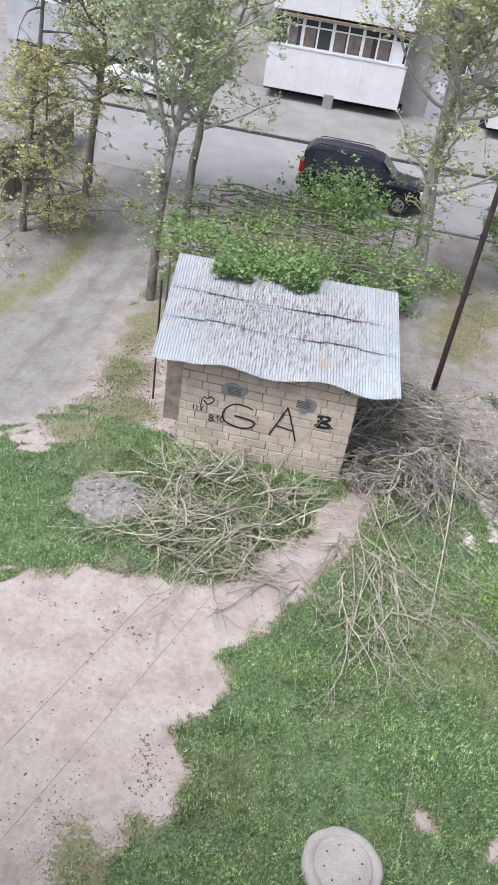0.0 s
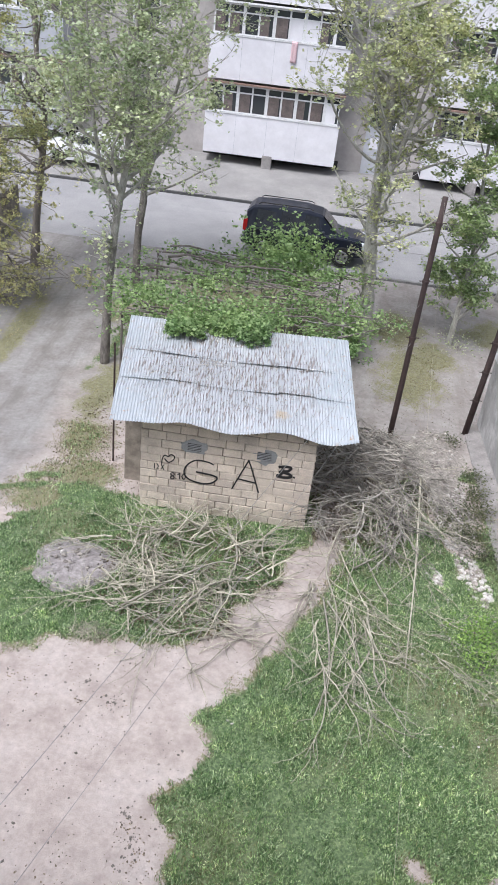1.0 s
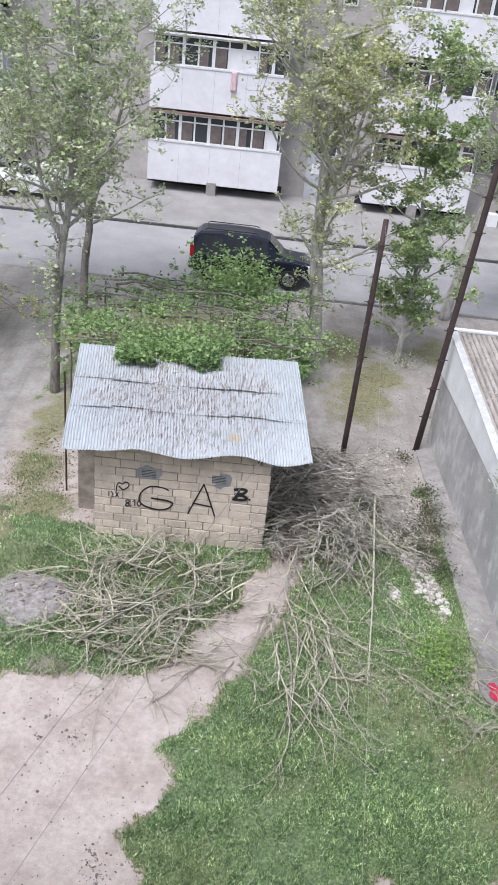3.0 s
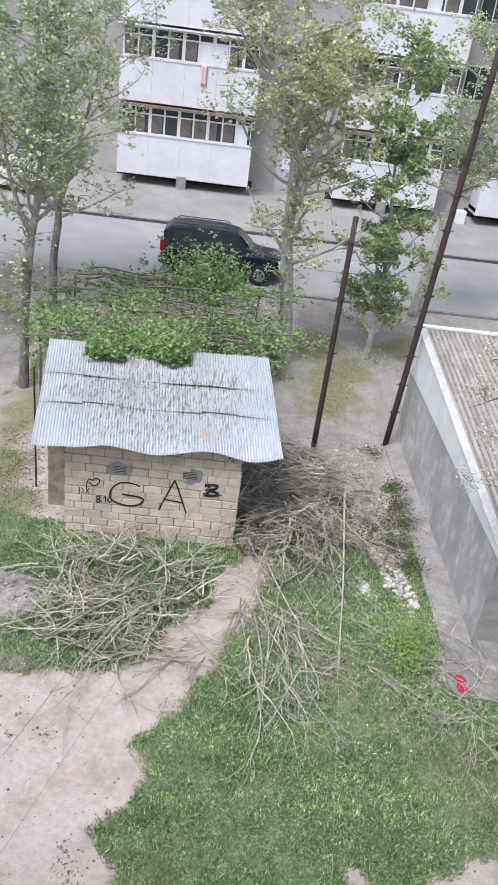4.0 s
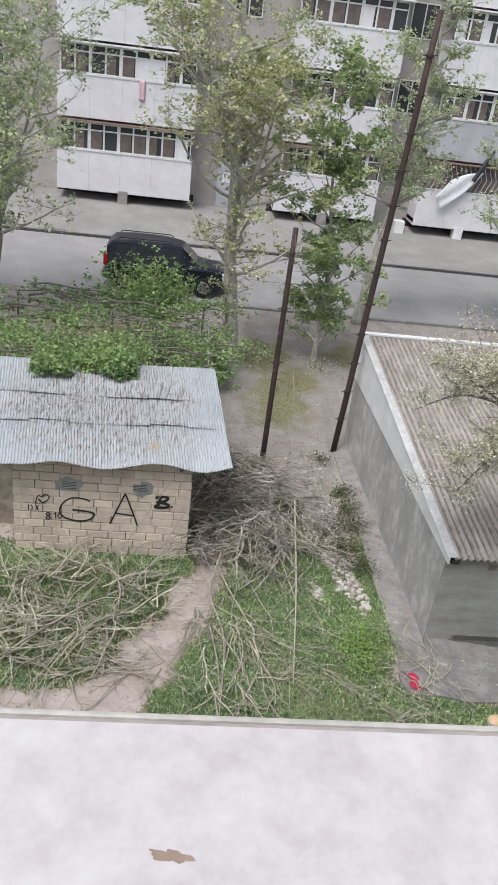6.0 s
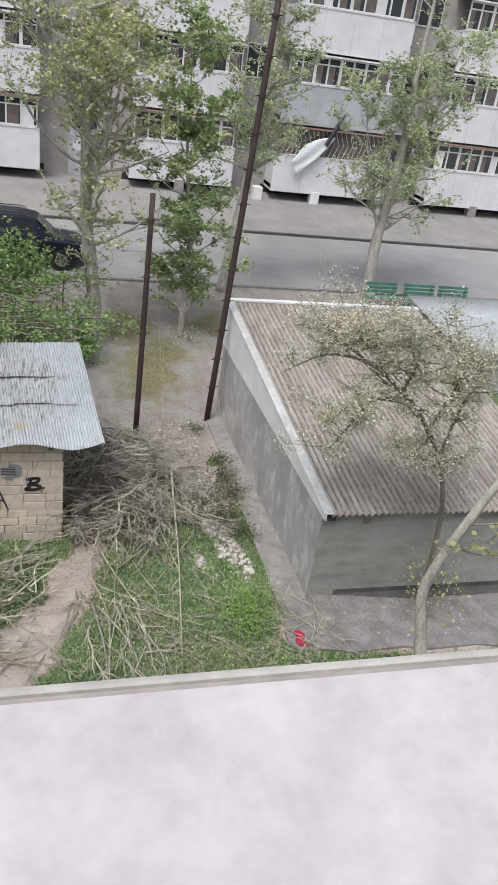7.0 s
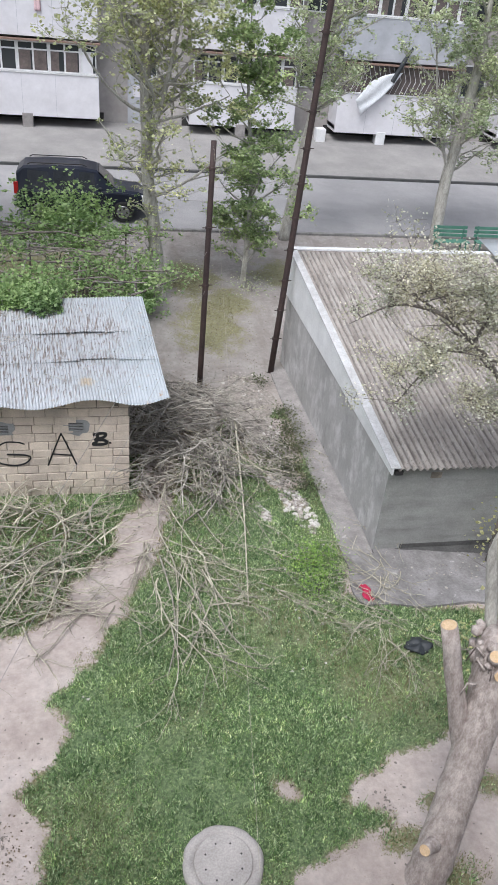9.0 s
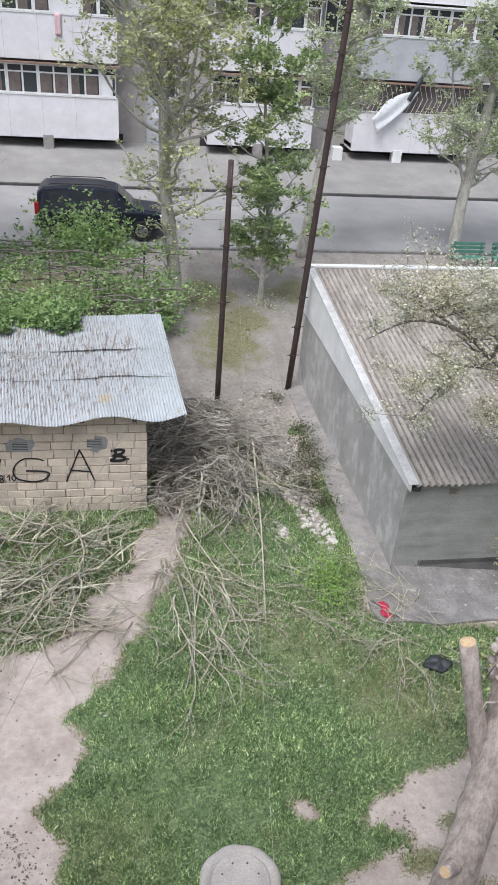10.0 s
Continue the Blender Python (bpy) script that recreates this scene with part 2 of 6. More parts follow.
M_RENDER = mat("grey_wall_render", render_build)
M_SLATE = mat("weathered_slate_roof", slate_build)
M_OLDSLATE = worn("old_slate", (0.40, 0.385, 0.36), (0.20, 0.19, 0.175), 3.5, 30, 0.93)
M_OLDPLANK = worn("old_plank", (0.33, 0.295, 0.25), (0.17, 0.15, 0.128), 3, 40, 0.9, 0, 0.3, (0.35, 0.65), 0.25)
M_WHITEBOARD = worn("whitewashed_board", (0.86, 0.86, 0.87), (0.70, 0.70, 0.71), 1.5, 30, 0.7, grainy=0.4)
M_VERGE = worn("limed_roof_verge", (0.64, 0.64, 0.645), (0.45, 0.44, 0.44), 3.0, 30, 0.85)
M_WALLFOOT = worn("dark_wall_foot", (0.13, 0.127, 0.124), (0.075, 0.073, 0.071), 2.5, 30, 0.9)
M_CONCRETE = worn("stained_concrete", (0.37, 0.345, 0.335), (0.23, 0.215, 0.21), 2.2, 30, 0.92, 0, 0.35, (0.35, 0.65), 0, (3.4, 0.63, (0.46, 0.43, 0.415)))
M_APRON = worn("damp_grey_concrete", (0.30, 0.285, 0.282), (0.185, 0.175, 0.172), 2.6, 30, 0.92, 0, 0.35, (0.35, 0.65), 0, (5.0, 0.64, (0.42, 0.40, 0.39)))


def course_build(nt, p):
    # bare cement wall, the block courses showing through as faint bands
    v = world_pos(nt)
    st = nt.nodes.new("ShaderNodeMapping")
    st.inputs["Scale"].default_value = (0.8, 0.8, 5.0)
    nt.links.new(v, st.inputs["Vector"])
    n1, n2, n3 = noise_tex(nt, v, 1.4, 5, 0.65), noise_tex(nt, v, 26, 4, 0.6), noise_tex(nt, st.outputs[0], 1.0, 5, 0.6)
    col = ramp(nt, n1, [(0.3, (0.25, 0.25, 0.24)), (0.7, (0.37, 0.37, 0.357))])
    col = mix(nt, ramp(nt, n3, [(0.5, (0, 0, 0)), (0.68, (0.45, 0.45, 0.45))]), col, (0.40, 0.40, 0.385))
    col = mix(nt, ramp(nt, n3, [(0.3, (0.45, 0.45, 0.45)), (0.45, (0, 0, 0))]), col, (0.155, 0.155, 0.147))
    col = mix(nt, 1.0, col, ramp(nt, n2, [(0.3, (0.9, 0.9, 0.9)), (0.7, (1.07, 1.07, 1.07))]), "MULTIPLY")
    nt.links.new(col, p.inputs["Base Color"])
    p.inputs["Roughness"].default_value = 0.93
    bump(nt, p, n2, 0.3)


M_COURSE = mat("bare_cement_wall", course_build)
M_MANHOLE = worn("manhole_concrete", (0.50, 0.465, 0.44), (0.38, 0.35, 0.33), 3, 45)
M_RUSTPIPE = worn("rusty_steel_pipe", (0.085, 0.055, 0.05), (0.05, 0.035, 0.034), 4, 40, 0.75, 0.2)
M_CABLE = plain("grey_cable", (0.32, 0.305, 0.295), 0.7)
M_TWIG = worn("dry_cut_branch", (0.52, 0.485, 0.405), (0.30, 0.275, 0.22), 5, 50, 0.9, 0, 0.3, (0.35, 0.65), 0.32)
M_TWIGDARK = worn("old_brushwood", (0.43, 0.40, 0.37), (0.105, 0.094, 0.086), 3, 50, 0.9, 0, 0.3, (0.35, 0.65), 0.35)
M_PALEBARK = bark("pale_bark", (0.33, 0.315, 0.28), (0.52, 0.50, 0.455))
M_GREYBARK = bark("grey_brown_bark", (0.13, 0.115, 0.10), (0.25, 0.22, 0.20))
M_PRUNEBARK = bark("mulberry_bark", (0.31, 0.258, 0.235), (0.55, 0.485, 0.45), 0.9, 14)


def poplar_build(nt, p):
    # rough dark bark at the foot, smooth and pale further up
    v = coords(nt, "Object", (1, 1, 0.35))
    n1, n2 = noise_tex(nt, v, 6, 5, 0.7), noise_tex(nt, v, 40, 3, 0.6)
    up = nt.nodes.new("ShaderNodeSeparateXYZ")
    nt.links.new(coords(nt, "Object"), up.inputs[0])
    old = ramp(nt, n1, [(0.38, (0.11, 0.097, 0.087)), (0.62, (0.26, 0.235, 0.21))])
    smooth = ramp(nt, n1, [(0.38, (0.30, 0.285, 0.255)), (0.62, (0.47, 0.45, 0.41))])
    rise = math_node(nt, "ADD", math_node(nt, "MULTIPLY", up.outputs[2], 0.2), math_node(nt, "MULTIPLY", math_node(nt, "SUBTRACT", n1, 0.5), 0.8))
    col = mix(nt, ramp(nt, rise, [(0.45, (0, 0, 0)), (0.95, (1, 1, 1))]), old, smooth)
    col = mix(nt, 1.0, col, ramp(nt, n2, [(0.3, (0.75, 0.75, 0.75)), (0.7, (1.15, 1.15, 1.15))]), "MULTIPLY")
    nt.links.new(col, p.inputs["Base Color"])
    p.inputs["Roughness"].default_value = 0.9
    bump(nt, p, n2, 0.6, 0.02)


M_MIDBARK = mat("poplar_bark", poplar_build)
M_SAPLING = leafy("sapling_leaves", (0.19, 0.34, 0.08), (0.43, 0.60, 0.20), 2.5)
M_OLDLEAF = leafy("dead_leaf_litter", (0.09, 0.072, 0.055), (0.27, 0.22, 0.165))
M_CUT = worn("fresh_cut_wood", (0.72, 0.55, 0.36), (0.55, 0.38, 0.22), 12, 70)
M_LEAF = leafy("spring_leaves", (0.25, 0.31, 0.16), (0.74, 0.80, 0.57))
M_YOUNG = leafy("fresh_green_leaves", (0.21, 0.30, 0.13), (0.56, 0.66, 0.36))
M_PLANE = leafy("plane_leaves", (0.29, 0.33, 0.15), (0.78, 0.80, 0.53))
M_WEED = leafy("dark_weed_leaves", (0.07, 0.085, 0.05), (0.22, 0.235, 0.14))
M_LEAFY = leafy("yellow_green_leaves", (0.34, 0.34, 0.15), (0.70, 0.68, 0.40))
M_VINE = leafy("vine_leaves", (0.14, 0.24, 0.085), (0.42, 0.55, 0.27))
M_BLOSSOM = leafy("blossom", (0.36, 0.36, 0.23), (0.88, 0.86, 0.80))
def lawn_build(nt, p):
    # blades from dark to fresh green, in patches, bands and yellowed spots
    v = world_pos(nt)
    rnd = nt.nodes.new("ShaderNodeNewGeometry").outputs["Random Per Island"]
    col = ramp(nt, rnd, [(0.0, (0.11, 0.20, 0.085)), (0.6, (0.34, 0.48, 0.24)), (1.0, (0.72, 0.80, 0.57))])
    col = mix(nt, 1.0, col, ramp(nt, noise_tex(nt, v, 4.5, 4, 0.7), [(0.3, (0.68, 0.73, 0.68)), (0.52, (1.0, 1.0, 1.0)), (0.70, (1.4, 1.32, 1.2))]), "MULTIPLY")
    col = mix(nt, 1.0, col, ramp(nt, noise_tex(nt, v, 23, 3, 0.8), [(0.38, (0.55, 0.60, 0.56)), (0.50, (1.08, 1.07, 1.05)), (0.62, (1.72, 1.58, 1.56))]), "MULTIPLY")
    band = nt.nodes.new("ShaderNodeMapping")
    band.inputs["Scale"].default_value = (0.3, 1.5, 1)
    nt.links.new(v, band.inputs["Vector"])
    col = mix(nt, 1.0, col, ramp(nt, noise_tex(nt, band.outputs[0], 1.0, 3, 0.6), [(0.38, (0.82, 0.85, 0.84)), (0.62, (1.2, 1.17, 1.18))]), "MULTIPLY")
    col = mix(nt, ramp(nt, noise_tex(nt, v, 0.75, 3, 0.6), [(0.52, (0, 0, 0)), (0.68, (0.42, 0.42, 0.42))]), col, (0.44, 0.50, 0.24))
    nt.links.new(col, p.inputs["Base Color"])
    p.inputs["Roughness"].default_value = 0.6
    tr = nt.nodes.new("ShaderNodeBsdfTranslucent")
    nt.links.new(col, tr.inputs[0])
    ms = nt.nodes.new("ShaderNodeMixShader")
    ms.inputs[0].default_value = 0.45
    nt.links.new(p.outputs[0], ms.inputs[1])
    nt.links.new(tr.outputs[0], ms.inputs[2])
    nt.links.new(ms.outputs[0], nt.nodes["Material Output"].inputs[0])


M_GRASS = mat("grass_blades", lawn_build)
M_DRYGRASS = leafy("dry_grass", (0.20, 0.18, 0.09), (0.44, 0.40, 0.25), 2.2)
M_DEBRIS = worn("rubble", (0.47, 0.43, 0.40), (0.22, 0.19, 0.175), 13, 45, 0.95, 0, 0.3, (0.35, 0.65), 0.25)
M_CHALK = worn("white_rubble", (0.70, 0.665, 0.63), (0.42, 0.39, 0.36), 9, 40)
M_ASH = worn("ash", (0.42, 0.385, 0.375), (0.20, 0.178, 0.172), 9, 45)
M_WHITEWALL = worn("white_facade_panel", (0.76, 0.745, 0.78), (0.66, 0.645, 0.675), 0.9, 5, 0.75, 0, 0.02, grainy=0.2)
M_GREYWALL = worn("grey_facade_panel", (0.50, 0.51, 0.55), (0.40, 0.41, 0.44), 0.9, 5, 0.8, 0, 0.02, grainy=0.25)
M_FACADE = worn("facade_stone", (0.47, 0.44, 0.425), (0.36, 0.335, 0.32), 0.8, 6, 0.9, 0, 0.05, grainy=0.4)
M_FRAME = plain("white_window_frame", (0.80, 0.80, 0.81), 0.4)
M_CURTAIN = worn("mauve_curtain", (0.20, 0.16, 0.15), (0.11, 0.09, 0.085), 3, 30, 0.4)
# near-black: painted shade for recesses and openings, also for parts that are black
M_DARK = plain("black_and_recess_shade", (0.045, 0.042, 0.042), 0.9)
M_BROWNTRIM = plain("brown_trim", (0.30, 0.20, 0.16), 0.7)
M_CARPAINT = plain("dark_blue_car_paint", (0.008, 0.012, 0.028), 0.28)
M_CARGLASS = plain("tinted_car_glass", (0.012, 0.014, 0.018), 0.12)
M_TYRE = plain("tyre_rubber", (0.02, 0.02, 0.02), 0.85)
M_RIM = plain("alloy_rim", (0.35, 0.35, 0.36), 0.35, 0.8)
M_REDLIGHT = plain("red_lamp_glass", (0.55, 0.02, 0.02), 0.2)
M_HEADLIGHT = plain("clear_lamp_glass", (0.75, 0.77, 0.8), 0.15)
M_GREENBENCH = worn("green_bench_paint", (0.11, 0.27, 0.20), (0.07, 0.19, 0.14), 4, 40, 0.6)
M_RED = plain("red_cloth", (0.52, 0.03, 0.09), 0.85)
M_PINK = plain("pink_towel", (0.76, 0.54, 0.57), 0.9)
M_CLOTH = plain("white_sheet", (0.82, 0.84, 0.88), 0.8)
M_BLACKPLASTIC = plain("black_plastic", (0.035, 0.04, 0.045), 0.55)
M_SILL = mat("white_sill_stone", sill_build)
M_SILLEDGE = worn("beige_sill_edge", (0.50, 0.48, 0.45), (0.42, 0.40, 0.375), 9, 70, 0.6, 0, 0.05)
M_SILLJOINT = plain("sill_joint", (0.40, 0.36, 0.34), 0.9)
M_STAIN = plain("brown_stain", (0.36, 0.27, 0.21), 0.9)


# ---- geometry helpers ----
class Geo:
    def __init__(self):
        self.v, self.f = [], []

    def add(self, verts, faces):
        n = len(self.v)
        self.v.extend([tuple(p) for p in verts])
        self.f.extend([tuple(i + n for i in q) for q in faces])
        return self

    def box(self, x0, x1, y0, y1, z0, z1, c=0.0):
        """A box; c: the width of its chamfered edges."""
        if c <= 0:
            vs = [(x, y, z) for z in (z0, z1) for y in (y0, y1) for x in (x0, x1)]
            return self.add(vs, [(0, 2, 3, 1), (4, 5, 7, 6), (0, 1, 5, 4), (2, 6, 7, 3), (0, 4, 6, 2), (1, 3, 7, 5)])
        lo, hi = (x0, y0, z0), (x1, y1, z1)
        vs, at = [], {}
        for sx in (0, 1):
            for sy in (0, 1):
                for sz in (0, 1):
                    s = (sx, sy, sz)
                    for axis in range(3):
                        at[s, axis] = len(vs)
                        vs.append(tuple((hi[k] if s[k] else lo[k]) + (0 if k == axis else (-c if s[k] else c)) for k in range(3)))
        fs = []
        for axis in range(3):
            a, b = [k for k in range(3) if k != axis]
            for side in (0, 1):
                def key(i, j):
                    s = [0, 0, 0]
                    s[axis], s[a], s[b] = side, i, j
                    return at[tuple(s), axis]
                fs.append((key(0, 0), key(1, 0), key(1, 1), key(0, 1)))
            for i in (0, 1):
                for j in (0, 1):
                    s0, s1 = [0, 0, 0], [0, 0, 0]
                    s0[axis], s1[axis] = 0, 1
                    s0[a] = s1[a] = i
                    s0[b] = s1[b] = j
                    s0, s1 = tuple(s0), tuple(s1)
                    fs.append((at[s0, a], at[s1, a], at[s1, b], at[s0, b]))
        for s in [(i, j, k) for i in (0, 1) for j in (0, 1) for k in (0, 1)]:
            fs.append((at[s, 0], at[s, 1], at[s, 2]))
        return self.add(vs, fs)

    def tube(self, pts, radii, sides=6, caps=True):
        pts = [Vector(p) for p in pts]
        if isinstance(radii, (int, float)):
            radii = [radii] * len(pts)
        vs, fs = [], []
        up = Vector((0.31, 0.17, 0.93))
        for i, p in enumerate(pts):
            d = (pts[min(i + 1, len(pts) - 1)] - pts[max(i - 1, 0)]).normalized()
            u = d.cross(up)
            if u.length < 0.05:
                u = d.cross(Vector((1, 0, 0)))
            u.normalize()
            w = d.cross(u)
            for k in range(sides):
                a = 2 * math.pi * k / sides
                vs.append(p + (u * math.cos(a) + w * math.sin(a)) * radii[i])
        for i in range(len(pts) - 1):
            for k in range(sides):
                a, b = i * sides + k, i * sides + (k + 1) % sides
                fs.append((a, b, b + sides, a + sides))
        if caps:
            fs.append(tuple(reversed(range(sides))))
            fs.append(tuple(range((len(pts) - 1) * sides, len(pts) * sides)))
        return self.add(vs, fs)

    def lathe(self, x, y, profile, sides=32):
        """Rings of (radius, z) round a vertical axis, closed at both ends."""
        vs = [(x + r * math.cos(2 * math.pi * k / sides), y + r * math.sin(2 * math.pi * k / sides), z) for r, z in profile for k in range(sides)]
        fs = [(i * sides + k, i * sides + (k + 1) % sides, (i + 1) * sides + (k + 1) % sides, (i + 1) * sides + k) for i in range(len(profile) - 1) for k in range(sides)]
        fs += [tuple(reversed(range(sides))), tuple(range((len(profile) - 1) * sides, len(profile) * sides))]
        return self.add(vs, fs)

    def lump(self, c, r, rng, flat=0.6):
        """An uneven stone."""
        t = (1 + 5 ** 0.5) / 2
        base = [(-1, t, 0), (1, t, 0), (-1, -t, 0), (1, -t, 0), (0, -1, t), (0, 1, t), (0, -1, -t), (0, 1, -t), (t, 0, -1), (t, 0, 1), (-t, 0, -1), (-t, 0, 1)]
        tri = [(0, 11, 5), (0, 5, 1), (0, 1, 7), (0, 7, 10), (0, 10, 11), (1, 5, 9), (5, 11, 4), (11, 10, 2), (10, 7, 6), (7, 1, 8), (3, 9, 4), (3, 4, 2), (3, 2, 6), (3, 6, 8), (3, 8, 9), (4, 9, 5), (2, 4, 11), (6, 2, 10), (8, 6, 7), (9, 8, 1)]
        sx, sy, sz = rng.uniform(0.7, 1.2), rng.uniform(0.7, 1.2), flat * rng.uniform(0.7, 1.2)
        vs = []
        for b in base:
            k = r * 0.55 * rng.uniform(0.7, 1.25)
            vs.append((c[0] + b[0] * k * sx, c[1] + b[1] * k * sy, c[2] + b[2] * k * sz))
        return self.add(vs, tri)

    def mesh(self, name, shift=(0, 0, 0), smooth=False):
        me = bpy.data.meshes.new(name)
        vs = np.array(self.v, dtype=float).reshape(-1, 3) - np.array(shift, dtype=float)
        me.from_pydata(vs.tolist(), [], self.f)
        if smooth:
            me.polygons.foreach_set("use_smooth", [True] * len(me.polygons))
        me.update()
        return me


def root_place(ob):
    while ob.parent:
        ob = ob.parent
    return ob.location


def thing(name, place, label, category, group="", kind=""):
    return_ob = new(name)
    return_ob.empty_display_size = 0.2
    return_ob.location = place
    return tagged(return_ob, label, category, group, kind)


def part(name, geo, material, parent, label="", smooth=False):
    """A mesh in world metres, linked as one part of a thing or of another part."""
    ob = new(name, geo.mesh(name, root_place(parent), smooth))
    ob.data.materials.append(material)
    ob.parent = parent
    if label:
        ob["label"] = label
    return ob


def single(name, geo, material, label, category, place=(0, 0, 0), group="", kind="", smooth=False):
    """A thing or a piece of the setting that is one mesh."""
    ob = new(name, geo.mesh(name, place, smooth))
    ob.data.materials.append(material)
    ob.location = place
    return tagged(ob, label, category, group, kind)


def height(y):
    """The ground's height: level in the yard, rising gently past it to the road and the house beyond."""
    return float(np.interp(y, (-100, 6, 10.5, 15.5, 20, 27, 400), (0, 0, 0.42, 0.93, 1.2, 2.1, 2.1)))


# ---- ground, road, pavement ----
def dist_poly(px, py, poly):
    """Signed distance to a closed line, positive inside."""
    d = np.full(px.shape, 1e9)
    inside = np.zeros(px.shape, bool)
    for (x0, y0), (x1, y1) in zip(poly, poly[1:] + poly[:1]):
        ex, ey = x1 - x0, y1 - y0
        t = np.clip(((px - x0) * ex + (py - y0) * ey) / (ex * ex + ey * ey + 1e-9), 0, 1)
        d = np.minimum(d, np.hypot(px - x0 - t * ex, py - y0 - t * ey))
        if abs(ey) > 1e-9:
            inside ^= ((y0 > py) != (y1 > py)) & (px < x0 + (py - y0) / ey * ex)
    return np.where(inside, d, -d)


def rough2(x, y, f, seed):
    """Smooth 2D noise from a few sines, in -1..1."""
    r = np.random.RandomState(seed)
    out = np.zeros(np.shape(x))
    for _ in range(9):
        a, b, c = r.uniform(-1, 1) * f, r.uniform(-1, 1) * f, r.uniform(0, 6.28)
        out = out + np.sin(x * a * 2 + y * b * 2 + c)
    return out / 4.0


SAND = [(-9, -4.9), (-1.2, -4.5), (-0.4, -4.1), (0.7, -3.9), (1.8, -3.85), (2.35, -2.95), (3.0, -2.0), (3.55, -0.7), (3.9, 0.2), (3.9, 6.0), (4.6, 6.0), (4.55, 0.1), (4.37, -0.9), (3.95, -2.2), (3.4, -3.3), (3.0, -4.2), (2.6, -4.7), (2.1, -5.2), (2.6, -5.6), (2.3, -6.3), (1.8, -6.7), (2.15, -7.1), (2.2, -7.9), (1.4, -9.0), (1.2, -13), (-9, -13)]
DIRT = [(12, -5.6), (9.2, -6.0), (7.9, -6.5), (7.1, -6.8), (6.3, -7.3), (6.85, -7.6), (6.2, -8.0), (5.4, -8.25), (4.9, -9.5), (4.6, -13), (14, -13)]
BACK = [(-3.4, 1.2), (-1.6, 0.7), (-0.5, 0.25), (0.0, 0.3), (3.5, 1.5), (4.7, 1.2), (6.0, 2.8), (7.7, 3.4), (7.85, -1.9), (7.4, -3.3), (9.7, -3.95), (14, -4.0), (14, 9), (60, 9), (60, 13.6), (-2.4, 13.6), (-2.4, 7), (-3.4, 5)]
LANE = [(-60, -1.0), (-4.3, -1.2), (-3.1, -0.4), (-2.6, 1.5), (-2.9, 3.4), (-3.1, 5.3), (-2.75, 7.5), (-2.4, 13.0), (-1.5, 15.5), (-1.5, 30), (-60, 30)]


def zones(x, y):
    n = rough2(x, y, 3.0, 4) * 0.07 + rough2(x, y, 7.0, 5) * 0.07 + rough2(x, y, 16.0, 6) * 0.06
    bare = np.maximum.reduce([dist_poly(x, y, p) for p in (SAND, DIRT, BACK, LANE)]) + n
    for cx, cy, r in ((5.5, -7.03, 0.16), (5.38, -6.9, 0.06), (-2.75, -0.75, 0.42), (-2.1, -0.35, 0.25), (-0.62, -2.2, 0.62), (7.05, -0.6, 0.22), (7.05, 0.3, 0.45), (7.0, 1.3, 0.7), (7.1, 2.2, 0.85)):
        bare = np.maximum(bare, r - np.hypot(x - cx, (y - cy) * 1.2) + n * 0.8)
    # worn islands of dry grass along the lane and round the young tree
    dry = np.full(np.shape(x), -9.0)
    for cx, cy, rx, ry in ((-2.2, 4.8, 0.5, 1.6), (-1.9, 2.4, 0.55, 0.8), (-1.5, 0.8, 0.7, 0.6), (-2.0, -0.3, 0.7, 0.5), (6.3, 8.0, 0.9, 1.5), (7.0, 9.5, 0.8, 0.9), (6.0, 11.0, 0.8, 1.2), (-5.6, 7.2, 0.35, 2.6), (-6.2, 4.0, 0.4, 2.0), (-3.0, 9.6, 0.6, 0.6), (6.95, -7.95, 0.28, 0.16), (7.7, -7.5, 0.3, 0.16), (7.45, -8.5, 0.35, 0.2), (8.4, -7.3, 0.3, 0.2), (1.3, -8.8, 0.45, 0.35), (1.8, -8.2, 0.22, 0.2), (9.5, 11.5, 1.2, 1.0), (1.0, 11, 3.0, 2.0)):
        dry = np.maximum(dry, 0.5 - 0.5 * np.hypot((x - cx) / rx, (y - cy) / ry) + n * 1.2)
    dry = np.where(y > 13.4, -1, dry)
    thin_lawn = np.clip((-0.9 - x) / 0.8, 0, 1) * (y < 1.5)
    bare = bare + thin_lawn * np.clip(rough2(x, y, 3.4, 41) * 0.16 + rough2(x, y, 9.0, 42) * 0.34 - 0.04 + 0.10 * (y + 3.0), -0.3, 0.55)
    grass = np.clip(0.5 - bare / 0.30, 0, 1)
    grass = np.where((y > 13.4) | (y < -12.5), 0, grass)
    island = np.clip(0.5 + dry * 1.1, 0, 0.72)
    fringe = np.exp(-((grass - 0.45) / 0.22) ** 2) * 0.7 * (y < 3)
    yellow = np.where(island > grass, 0.75, fringe + np.clip(rough2(x, y, 1.1, 8) * 0.30 + 0.02, 0, 0.4))
    lane = np.clip(0.5 + dist_poly(x, y, LANE) / 0.9 + n, 0, 1)
    lane = np.maximum(lane, np.clip((y - 1.5) / 5.0, 0, 0.75))
    return np.maximum(grass, island), lane, yellow


def line(lo, hi, a, b, fine):
    inner = np.arange(a, b + 1e-6, fine)
    k = np.arange(1, 40)
    grow = fine * (1.25 ** k - 1) / 0.25
    left, right = a - grow, b + grow
    return np.concatenate([[lo], left[left > lo][::-1], inner, right[right < hi], [hi]])


